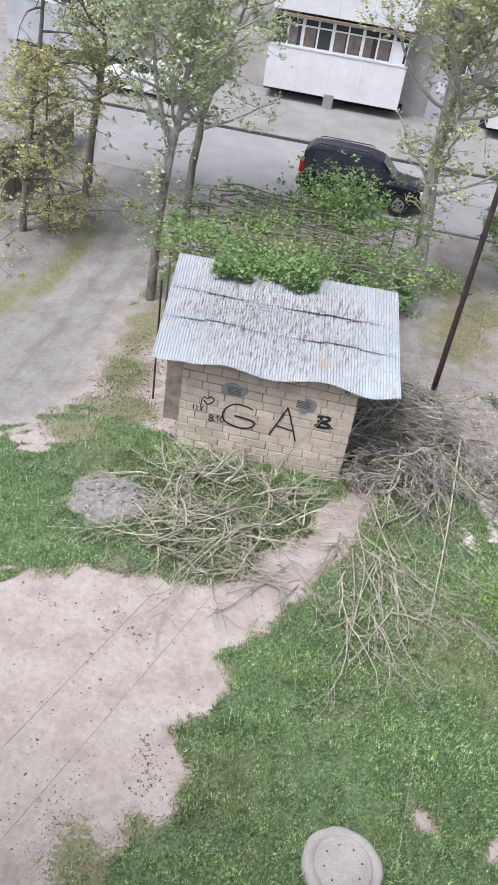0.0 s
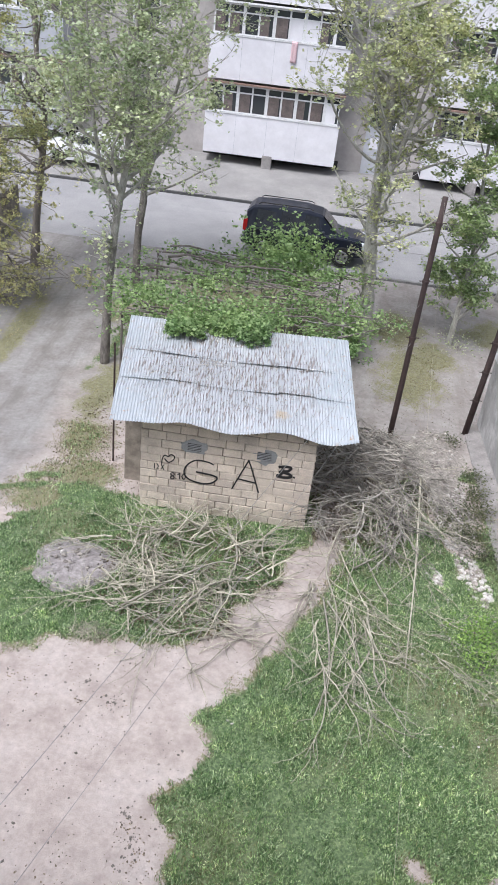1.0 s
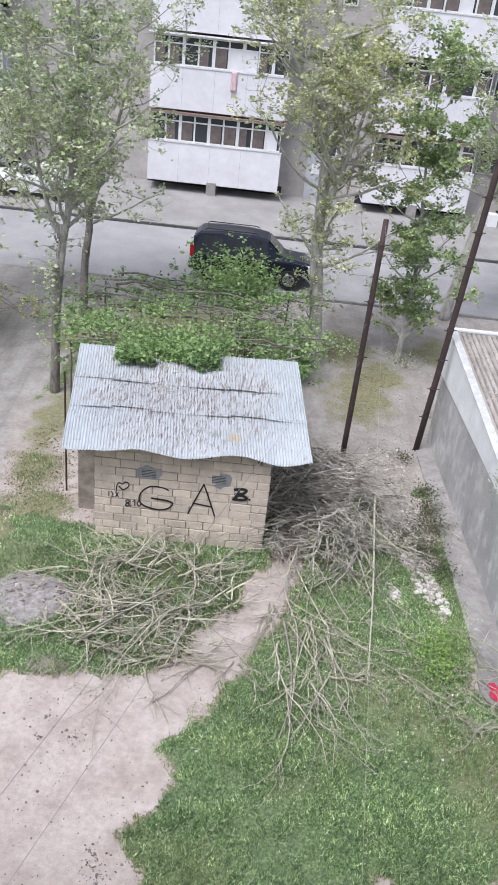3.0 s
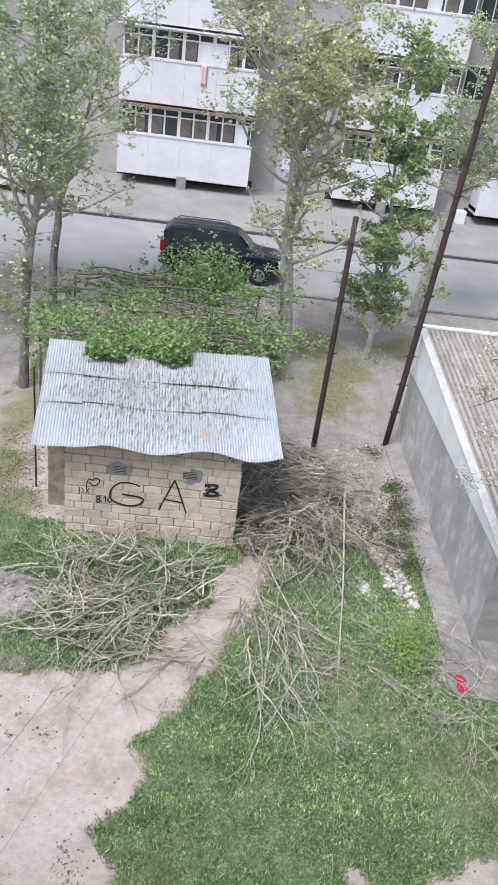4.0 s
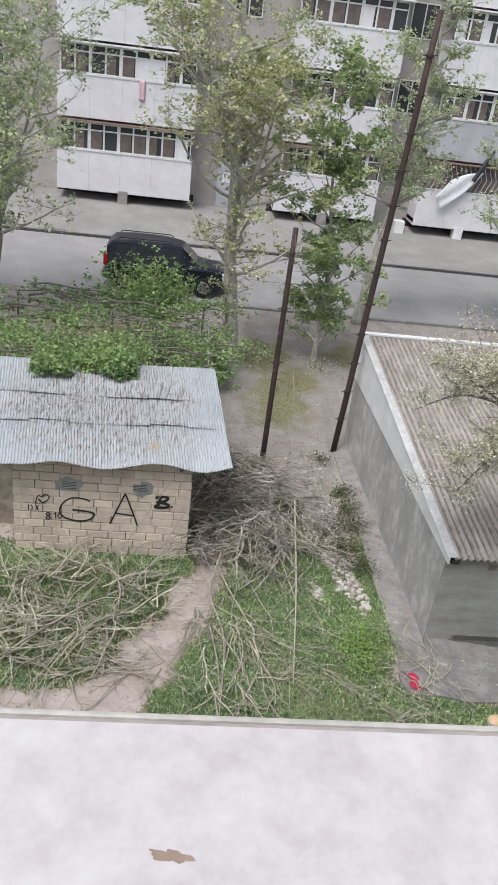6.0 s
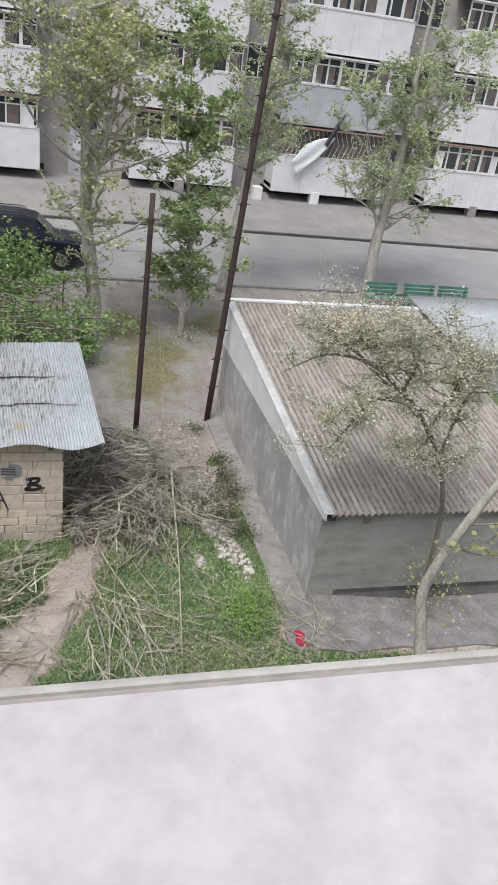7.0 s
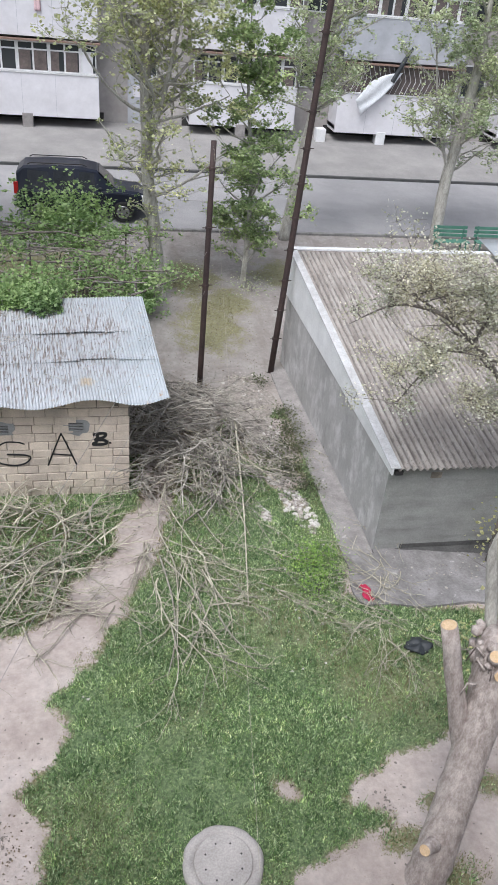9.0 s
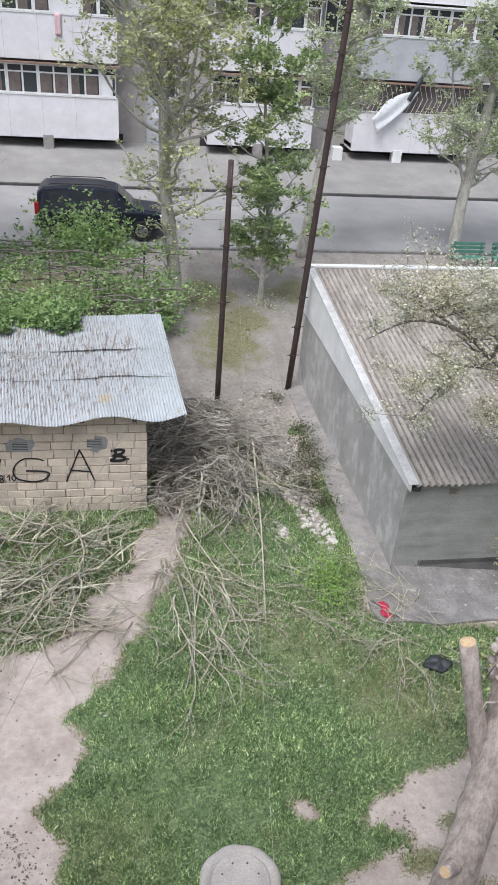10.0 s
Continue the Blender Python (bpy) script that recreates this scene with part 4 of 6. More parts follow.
g.add([(gxl(ya) - 0.06, ya, groof(ya) + 0.03), (gxl(yb) - 0.06, yb, groof(yb) + 0.03), (gxl(yb) + 0.13, yb, groof(yb) + 0.03), (gxl(ya) + 0.13, ya, groof(ya) + 0.03), (gxl(ya) - 0.06, ya, groof(ya) + 0.045), (gxl(yb) - 0.06, yb, groof(yb) + 0.045), (gxl(yb) + 0.13, yb, groof(yb) + 0.055), (gxl(ya) + 0.13, ya, groof(ya) + 0.055)], [(0, 1, 2, 3), (4, 7, 6, 5), (0, 4, 5, 1), (1, 5, 6, 2), (2, 6, 7, 3), (3, 7, 4, 0)])
part("verge_cap", g, M_VERGE, gar)
part("ridge_cap", Geo().box(gxl(yb) - 0.06, 13.75, yb - 0.06, yb + 0.10, groof(yb) + 0.03, groof(yb) + 0.09, 0.01), M_WHITEBOARD, gar)
for r in range(6):
    y0 = -2.36 + r * 1.425
    y1 = min(y0 + 1.55, 6.13)
    x, k = 0.02, 0
    while x < 5.5:
        w = min(1.0, 5.55 - x)

        def gplace(u, v, h, r=r, k=k):
            return (gxl(v) + 0.02 + u, v, groof(v) + 0.001 * r + 0.003 * (k % 2) + h + 0.004 * (1 - (v - (-2.36 + r * 1.425)) / 1.55))
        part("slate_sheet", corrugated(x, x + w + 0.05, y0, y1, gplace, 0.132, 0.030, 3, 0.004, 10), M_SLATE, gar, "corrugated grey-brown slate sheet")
        x, k = x + w, k + 1
part("beam_end", Geo().box(8.36, 8.52, -2.33, -2.172, 1.93, 2.03, 0.015), M_DARK, gar, "blackened beam end under the eave")
part("wall_patch", Geo().box(9.14, 9.36, -2.208, -2.18, 1.76, 1.90, 0.006), M_MORTAR, gar, "small brown mortar patch")
part("plinth", Geo().box(gxl(GYF) + 0.55, GX1, GYF - 0.042, GYF + 0.1, -0.1, 0.16, 0.004), M_WALLFOOT, gar, "dark foot of the wall")
apron = thing("concrete_apron", (10.8, -3.0, 0), "cracked concrete slab in front of the garage", "slab", kind="structure")
rim = [(7.62 + 0.06 * math.sin(1.3 * k), -2.31 - 0.26 * k) for k in range(6)] + [(7.75 + 0.5 * k, -3.68 - 0.035 * k * (k < 6) - 0.20 * (k >= 6) + 0.05 * math.sin(2.1 * k) + 0.03 * math.sin(5.3 * k)) for k in range(14)] + [(14.25, -2.18), (8.29, -2.18), (8.29, -2.31)]
gap_ = Geo().add([(x, y, 0.05) for x, y in rim] + [(x, y - 0.01, -0.1) for x, y in rim], [tuple(range(len(rim)))] + [(k, len(rim) + k, len(rim) + (k + 1) % len(rim), (k + 1) % len(rim)) for k in range(len(rim))])
part("slab", gap_, M_APRON, apron)
rsl = random.Random(12)
# ragged dark strip on the slab, widening to the right
foot_edge = [(8.75 + 0.11 * k, -2.205) for k in range(50)]
low_ = [(8.80 + 0.11 * k, -2.225 - min(0.24, 0.016 * k) - rsl.uniform(0, 0.03)) for k in range(50)]
part("damp_strip", Geo().add([(x, y, 0.055) for x, y in foot_edge + low_], [(k, 50 + k, 51 + k, k + 1) for k in range(49)]), M_WALLFOOT, apron, "dark strip along the wall's foot")
for _ in range(70):
    x, y = rsl.uniform(8.6, 11.5), rsl.choice((rsl.gauss(-2.85, 0.07), rsl.gauss(-3.05, 0.06), rsl.uniform(-3.6, -2.4)))
    part("crumb", Geo().lump((x, y, 0.055), rsl.uniform(0.010, 0.030), rsl, 0.35), M_DEBRIS, apron)
part("slab", Geo().box(7.66, 8.285, -2.3, 5.6, -0.1, 0.03, 0.01), M_CONCRETE, apron, "narrow strip of concrete along the wall")
sr = thing("metal_shed", (18.5, 9, height(9)), "low shed with a silver sheet roof", "shed")
part("wall", Geo().box(16.2, 20.8, 7.2, 10.8, 0.0, 1.6), M_RENDER, sr)
part("roof", corrugated(15.9, 21.0, 6.8, 11.1, lambda u, v, h: (u, v, 1.75 + 0.08 * (v - 6.8) + h), 0.076, 0.011, 3), M_ZINC, sr, "silver corrugated sheet", smooth=True)
ls = thing("old_shed", (-11, 13, height(13)), "old shed with a dull corrugated slate roof", "shed")
old_wall = part("wall", Geo().box(-13.4, -8.95, 10.3, 16.4, 0.3, 2.36), M_GREYBARK, ls, "dark plank wall")
for k in range(30):
    part("plank", Geo().box(-8.95, -8.925 + 0.006 * (k % 3), 10.3 + k * 0.203, 10.49 + k * 0.203, 0.35, 2.34, 0.004), M_OLDPLANK, old_wall)
for k in range(6):
    part("roof_sheet", corrugated(10.0 + k * 1.1, 11.14 + k * 1.1, 0, 5.2, lambda u, v, h, k=k: (-8.62 - v, u, 2.38 + 0.29 * v + h + 0.006 * (k % 2)), 0.19, 0.045, 3, 0.006, 8), M_OLDSLATE, ls, "dull corrugated slate sheet")

# ---- poles and cables ----
for (bx, by), (tx, ty), top, r, lab in (((5.6, 4.6), (5.63, 4.6), 6.22, 0.068, "rusty steel pipe pole with a cut top"), ((7.67, 5.38), (8.24, 5.45), 11.0, 0.075, "tall leaning rusty steel utility pole")):
    p = thing("utility_pole", (bx, by, 0), lab, "pole", group="utility poles")
    pts = [(bx + (tx - bx) * k / 6, by + (ty - by) * k / 6, -0.2 + (top + 0.2) * k / 6) for k in range(7)]
    part("shaft", Geo().tube(pts, [r * (1.12 - 0.03 * k) for k in range(7)], 12), M_RUSTPIPE, p, smooth=True)
    for zc in (0.45, 0.68, 0.9) if top < 8 else [0.09 + 0.075 * j for j in range(12)]:
        k = zc
        cx, cy, cz = bx + (tx - bx) * k, by + (ty - by) * k, top * k
        part("band", Geo().tube([(cx, cy, cz), (cx, cy, cz + 0.06)], r * 1.25, 12), M_RUSTPIPE, p)
        part("peg", Geo().tube([(cx - 0.16, cy - 0.02, cz + 0.03), (cx + 0.16, cy - 0.02, cz + 0.05)], 0.012, 6), M_RUSTPIPE, p)


def cable(a, b, sag, r=0.0048, material=M_CABLE):
    a, b = Vector(a), Vector(b)
    pts = [a.lerp(b, k / 14) - Vector((0, 0, sag * 4 * (k / 14) * (1 - k / 14))) for k in range(15)]
    return single("cable", Geo().tube(pts, r, 5), material, "thin grey overhead cable slung to a rusty pole", "cable", tuple(a), group="overhead cables")


cable((5.6, 4.55, 3.7), (0.59, -13.12, 5.2), 0.05, 0.0032)
cable((5.6, 4.55, 2.7), (1.01, -13.12, 5.1), 0.05, 0.0028)
cable((5.63, 4.55, 6.1), (3.71, -13.12, 5.4), 0.03, 0.0013, M_TWIG)
cable((7.95, 5.38, 5.4), (5.62, 4.62, 5.2), 0.1, 0.005)
cable((7.95, 5.38, 5.0), (5.0, 9.6, 3.5), 0.15, 0.005)


# ---- trees ----
def leaf_mesh(name, centres, size, rng, flat=0.4):
    """Many small pointed leaves, each of two triangles folded along its middle."""
    c = np.array(centres)
    n = len(c)
    r = np.random.RandomState(rng.randrange(1 << 30))
    a = r.normal(size=(n, 3))
    a[:, 2] *= flat
    a /= np.linalg.norm(a, axis=1)[:, None] + 1e-9
    b = np.cross(a, r.normal(size=(n, 3)) * (1, 1, 0.5) + (0, 0, 1.0))
    b /= np.linalg.norm(b, axis=1)[:, None] + 1e-9
    nrm = np.cross(a, b)
    s = size * r.uniform(0.6, 1.3, (n, 1))
    v = np.stack([c - a * s * 0.5, c + b * s * 0.38 + nrm * s * 0.1, c + a * s * 0.55, c - b * s * 0.38 + nrm * s * 0.1], 1).reshape(-1, 3)
    me = bpy.data.meshes.new(name)
    i = np.arange(n)[:, None] * 4
    tri = np.concatenate([i + (0, 1, 2), i + (0, 2, 3)], 1).reshape(-1, 3)
    me.vertices.add(len(v))
    me.vertices.foreach_set("co", v.astype(np.float32).ravel())
    me.loops.add(tri.size)
    me.loops.foreach_set("vertex_index", tri.astype(np.int32).ravel())
    me.polygons.add(len(tri))
    me.polygons.foreach_set("loop_start", np.arange(0, tri.size, 3, dtype=np.int32))
    me.update(calc_edges=True)
    return me


def crown(name, centres, size, material, parent, rng, label=""):
    me = leaf_mesh(name, np.array(centres) - np.array(root_place(parent)), size, rng)
    me.materials.append(material)
    ob = new(name, me)
    ob.parent = parent
    ob["kind"] = "stuff"
    if label:
        ob["label"] = label
    return ob


def grow(rng, wood, tips, p, d, length, r, level, lift=0.25, spread=0.75, fine=0.0095):
    n = 5
    pts, rad = [Vector(p)], [r]
    d = Vector(d).normalized()
    for k in range(n):
        d = (d + Vector((rng.gauss(0, 0.16), rng.gauss(0, 0.16), rng.gauss(0, 0.10) + lift * 0.25))).normalized()
        pts.append(pts[-1] + d * length / n)
        rad.append(r * (1 - 0.72 * (k + 1) / n))
    wood.tube(pts, rad, 6 if r > 0.03 else 4, caps=False)
    if level == 0:
        tips.extend(pts[1:])
        return
    for k in range(rng.randint(3, 5)):
        i = rng.randint(1, n)
        q = pts[i]
        side = Vector((rng.gauss(0, 1), rng.gauss(0, 1), rng.gauss(0.15, 0.5))).normalized()
        grow(rng, wood, tips, q, d * (1 - spread) + side * spread, length * rng.uniform(0.4, 0.65), max(rad[i] * 0.64, fine), level - 1, lift, spread, fine)
    tips.extend(pts[3:])


def tree(name, trunks, limbs, seed, bark_mat, leaf_mat, label, leaf=0.10, per=4, cloud=0.12, lo=0.3, reach=(1.3, 2.5), lift=0.3, levels=2, category="tree", low=None, rise=0.35, fine=0.0095, bunches=True):
    """trunks: lists of (x, y, z, radius); the first is the stem. limbs: how many side limbs each carries above lo of its length."""
    rng = random.Random(seed)
    t = thing(name, trunks[0][0][:3], label, category)
    wood, twigs, tips = Geo(), Geo(), []
    limbs = int(limbs * 1.35)
    for tr in trunks:
        dense = curve_through([tuple(q) for q in tr], 6)
        wood.tube([q[:3] for q in dense], [q[3] * 0.74 * rng.uniform(0.94, 1.08) for q in dense], 12, caps=True)
        for k in range(limbs):
            f = lo + (1 - lo) * (k + rng.random()) / limbs
            q = dense[min(int(f * len(dense)), len(dense) - 1)]
            a = k * 2.4 + rng.uniform(-0.5, 0.5)
            grow(rng, twigs, tips, q[:3], (math.cos(a), math.sin(a), rng.uniform(rise - 0.25, rise + 0.35)), rng.uniform(*reach) * (1.1 - 0.45 * f), min(0.06, max(fine * 1.8, q[3] * 0.48)), levels, lift, 0.75, fine)
    part("trunk", wood, bark_mat, t, smooth=True)
    # leaves stand in bunches at the twigs, with gaps between
    pts = []
    for q in tips:
        luck = rng.random() * (1.0 if bunches else 0.52)
        if luck < (0.28 if bunches else 0.0):
            continue
        if luck < 0.52:
            pts += [tuple(q + Vector((rng.gauss(0, cloud), rng.gauss(0, cloud), rng.gauss(0, cloud)))) for _ in range(1 if bunches else per)]
            continue
        c, s = q + Vector((rng.gauss(0, cloud * 0.6), rng.gauss(0, cloud * 0.6), rng.gauss(0, cloud * 0.5))), leaf * rng.uniform(0.5, 0.85)
        pts += [tuple(c + Vector((rng.gauss(0, s), rng.gauss(0, s), rng.gauss(0, s * 0.7)))) for _ in range(round(per * rng.uniform(1.2, 2.2)))]
    if low:
        for _ in range(low[5] // 7):
            c = (rng.gauss(low[0], low[3]), rng.gauss(low[1], low[3]), rng.gauss(low[2], low[4]))
            wood_twig = Vector((low[0], low[1], c[2] - 0.25))
            twigs.tube([wood_twig, wood_twig.lerp(Vector(c), 0.5) + Vector((0, 0, 0.06)), c], [0.014, 0.010, 0.006], 4)
            pts += [tuple(rng.gauss(q, 0.07) for q in c) for _ in range(7)]
    tagged(part("limb_wood", twigs, M_PALEBARK if bark_mat is M_MIDBARK else bark_mat, t, smooth=True), kind="stuff")
    crown("crown", pts, leaf, leaf_mat, t, rng)
    return t


tree("tree", [[(-2.6, 6.4, -0.1, 0.19), (-2.51, 6.5, 2.4, 0.15), (-2.3, 6.5, 4.3, 0.13), (-2.12, 6.5, 5.4, 0.11), (-1.95, 6.5, 7.4, 0.085), (-1.87, 6.5, 9.4, 0.06), (-1.8, 6.6, 12.5, 0.02)], [(-2.3, 6.5, 4.3, 0.09), (-2.75, 6.45, 5.6, 0.07), (-2.95, 6.4, 7.2, 0.05), (-3.1, 6.3, 10.5, 0.02)]], 15, 11, M_MIDBARK, M_LEAF, "slender dark-trunked tree with fresh sparse leaves beside the shed", lo=0.36, rise=0.45, reach=(1.5, 3.1), low=(-2.45, 6.4, 3.6, 0.30, 1.1, 420))
tree("tree", [[(-3.05, 11.7, 0.4, 0.21), (-3.0, 11.8, 2.3, 0.17), (-2.85, 11.8, 3.8, 0.15), (-3.2, 11.8, 5.5, 0.12), (-3.4, 11.8, 7.9, 0.09), (-3.4, 11.8, 12.5, 0.03)], [(-2.85, 11.8, 3.8, 0.10), (-2.3, 11.8, 5.6, 0.08), (-1.65, 11.8, 8.0, 0.05), (-1.1, 11.8, 11.5, 0.02)]], 15, 12, M_MIDBARK, M_LEAF, "forked tree with fresh sparse leaves at the lane", lo=0.36, rise=0.45, reach=(1.6, 3.4))
tree("tree", [[(-6.7, 12, 0.4, 0.24), (-6.6, 12.1, 2.3, 0.18), (-6.22, 12.1, 5.3, 0.14), (-6.4, 12.1, 6.8, 0.11), (-6.3, 12.1, 12.5, 0.03)]], 16, 13, M_GREYBARK, M_LEAF, "dark-trunked tree standing in the dusty lane", lo=0.35, reach=(1.6, 3.0))
cable((-9.66, 11.8, 2.58), (-4.54, 11.8, 5.32), 0.12, 0.022)
tree("willow_tree", [[(-7.6, 8.8, 0.0, 0.16), (-7.3, 8.9, 3, 0.12), (-6.9, 9, 6, 0.08), (-6.6, 9, 9.5, 0.03)], [(-6.75, 9, 0.2, 0.05), (-6.8, 9, 3, 0.04), (-6.7, 9, 5.5, 0.02)]], 14, 14, M_GREYBARK, M_LEAFY, "yellow-green weeping tree at the edge of the lane", leaf=0.085, lo=0.1, reach=(1.7, 3.3), lift=-0.6, per=6, cloud=0.2)
tree("plane_tree", [[(4.92, 9.7, 0.2, 0.31), (4.66, 9.7, 2.65, 0.26), (4.46, 9.7, 4.3, 0.235), (4.40, 9.7, 6.5, 0.20), (4.32, 9.7, 8.1, 0.17), (4.2, 9.7, 10, 0.12), (4.1, 9.7, 13, 0.03)], [(4.38, 9.7, 6.6, 0.11), (3.6, 9.6, 8.4, 0.075), (2.5, 9.5, 10.2, 0.02)], [(4.46, 9.7, 4.9, 0.11), (4.95, 9.6, 6.6, 0.085), (5.5, 9.5, 9.2, 0.02)]], 14, 15, M_PALEBARK, M_PLANE, "tall plane tree with a pale trunk behind the shed", lo=0.24, reach=(1.6, 3.3), per=4, low=(4.5, 9.55, 4.6, 0.36, 1.2, 1000))
tree("young_tree", [[(7.65, 10.5, 0.3, 0.14), (7.7, 10.5, 2.5, 0.10), (7.64, 10.5, 4.2, 0.08), (7.36, 10.5, 6.6, 0.05), (7.3, 10.5, 9.2, 0.015)]], 26, 16, M_PALEBARK, M_YOUNG, "narrow young tree densely leaved down its stem", lo=0.12, reach=(0.9, 1.8), per=7, cloud=0.11)
tree("tree", [[(9.8, 14.4, 0.7, 0.26), (10.2, 14.4, 4, 0.22), (10.7, 14.4, 8, 0.16), (10.9, 14.4, 13, 0.04)]], 26, 17, M_PALEBARK, M_LEAF, "tall grey-trunked roadside tree", lo=0.42, reach=(1.4, 2.6))
tree("plane_tree", [[(15.9, 14.5, 0.7, 0.33), (15.85, 14.6, 3.1, 0.28), (16.05, 14.6, 5.1, 0.25), (16.15, 14.6, 7.4, 0.20), (16.1, 14.6, 9, 0.12), (16.2, 14.6, 13, 0.03)], [(16.0, 14.6, 4.8, 0.10), (16.9, 14.6, 7, 0.07), (17.6, 14.6, 10, 0.03)], [(15.9, 14.6, 3.4, 0.09), (15.0, 14.5, 5.4, 0.06), (14.2, 14.4, 8.5, 0.02)]], 13, 18, M_PALEBARK, M_LEAF, "pale-trunked plane tree beside the green benches", lo=0.2, reach=(1.2, 2.4), leaf=0.10, per=4)
def arch(*at):
    return [(x, -2.7 + dy, z, r) for x, dy, z, r in at]


tree("blossom_tree", [
    arch((10.55, 0, 0.0, 0.07), (10.45, 0, 2.2, 0.062), (10.1, 0, 3.4, 0.058), (9.45, 0, 4.4, 0.052), (9.02, 0, 4.8, 0.048), (8.39, 0.05, 5.28, 0.038), (7.6, 0.1, 5.42, 0.026), (6.9, 0.1, 5.1, 0.010)),
    arch((9.1, 0, 4.72, 0.04), (8.52, -0.1, 4.72, 0.032), (8.14, -0.15, 4.3, 0.022), (7.83, -0.2, 3.86, 0.010)),
    arch((9.02, 0, 4.8, 0.04), (9.2, 0.1, 5.2, 0.032), (9.3, 0.1, 5.6, 0.012)),
    arch((8.39, 0.05, 5.28, 0.03), (7.9, 0.2, 5.55, 0.022), (7.53, 0.3, 5.7, 0.010)),
    arch((8.6, 0, 5.1, 0.03), (8.55, 0.3, 5.4, 0.022), (8.5, 0.5, 5.6, 0.010)),
    arch((10.05, 0, 3.5, 0.045), (10.4, 0.3, 4.4, 0.035), (10.9, 0.5, 5.0, 0.012)),
    arch((9.7, 0, 4.1, 0.04), (9.9, -0.1, 4.9, 0.03), (10.1, -0.1, 5.5, 0.012)),
    arch((10.2, 0, 3.2, 0.04), (9.7, -0.2, 3.6, 0.03), (9.2, -0.3, 3.7, 0.012))], 8, 19, M_GREYBARK, M_BLOSSOM, "small fruit tree in white blossom in front of the garage", leaf=0.046, per=3, cloud=0.085, fine=0.0055, bunches=False, lo=0.3, reach=(0.6, 1.15), lift=0.15)

# pollarded old tree near the window
pt = thing("pollard_tree", (7.05, -8.5, 0), "leaning old tree with sawn-off limbs and a rough knotted head", "tree")
stem = curve_through([(7.03, -8.52, -0.2, 0.27), (7.12, -8.42, 0.5, 0.245), (7.36, -8.08, 1.5, 0.235), (7.56, -7.75, 2.5, 0.235), (7.64, -7.55, 3.1, 0.25), (7.68, -7.45, 3.4, 0.17)], 7)
rp_ = random.Random(8)
part("trunk", Geo().tube([q[:3] for q in stem], [q[3] * rp_.uniform(0.95, 1.07) for q in stem], 18), M_PRUNEBARK, pt, smooth=True)


def sawn(a, b, ra, rb, name="sawn_limb"):
    a, b = Vector(a), Vector(b)
    o = part(name, Geo().tube([a.lerp(b, k / 6) + Vector((rp_.gauss(0, 0.006), rp_.gauss(0, 0.006), 0)) for k in range(6)] + [b], [ra + (rb - ra) * k / 6 for k in range(7)], 12), M_PRUNEBARK, pt, smooth=True)
    d = (b - a).normalized()
    part("cut_face", Geo().tube([b - d * 0.002, b + d * 0.008], [rb * 0.93, rb * 0.88], 14), M_CUT, o, "fresh pale saw cut")


sawn((7.44, -7.92, 1.55), (6.92, -7.52, 3.63), 0.13, 0.10)
sawn((7.02, -8.46, 0.80), (6.80, -8.62, 0.96), 0.10, 0.075)
sawn((7.62, -7.6, 3.0), (7.44, -7.8, 3.36), 0.11, 0.075)
sawn((7.66, -7.6, 2.95), (7.54, -7.86, 3.08), 0.10, 0.07)
sawn((7.60, -7.5, 3.0), (7.93, -7.52, 3.42), 0.11, 0.08)
part("living_limb", Geo().tube([q[:3] for q in curve_through([(7.68, -7.4, 2.9), (7.62, -7.1, 3.7), (7.56, -7.0, 4.38), (7.96, -7.0, 5.5), (8.7, -6.9, 6.8), (9.2, -6.8, 8.2)], 6)], [0.085 - 0.0018 * k for k in range(31)], 10), M_PALEBARK, pt, "smooth pale surviving limb", smooth=True)
gk = Geo()
for _ in range(60):
    gk.lump((7.66 + rp_.gauss(0, 0.17), -7.57 + rp_.gauss(0, 0.14), 3.0 + rp_.gauss(0, 0.2)), rp_.uniform(0.04, 0.10), rp_, 1.0)
for _ in range(26):
    a, x, y, z = rp_.uniform(0, 6.283), 7.64 + rp_.gauss(0, 0.12), -7.62 + rp_.gauss(0, 0.12), 3.0 + rp_.gauss(0, 0.18)
    c, q = math.cos(a) * rp_.uniform(0.15, 0.3), math.sin(a) * rp_.uniform(0.15, 0.3)
    gk.tube([(x, y, z), (x + c * 0.7, y + q * 0.7, z + rp_.uniform(0.02, 0.12)), (x + c, y + q, z - rp_.uniform(0.0, 0.25))], [0.022, 0.014, 0.006], 5)
tagged(part("knotted_head", gk, M_PRUNEBARK, pt, "knotted burls", smooth=True), kind="stuff")
gw, tips = Geo(), []
for k in range(9):
    grow(rp_, gw, tips, (7.9 + rp_.gauss(0, 0.2), -7.0, 4.6 + rp_.uniform(-0.6, 1.0)) if k < 5 else (7.6, -7.6, 3.2), (rp_.gauss(0.4, 0.6), rp_.gauss(0, 0.6), rp_.gauss(0.0, 0.5)), rp_.uniform(0.5, 0.9), 0.010, 0)
tagged(part("shoot_wood", gw, M_GREYBARK, pt), kind="stuff")
crown("shoot_leaves", [tuple(q + Vector((rp_.gauss(0, 0.06), rp_.gauss(0, 0.06), rp_.gauss(0, 0.06)))) for q in tips for _ in range(3)], 0.08, M_LEAFY, pt, rp_)

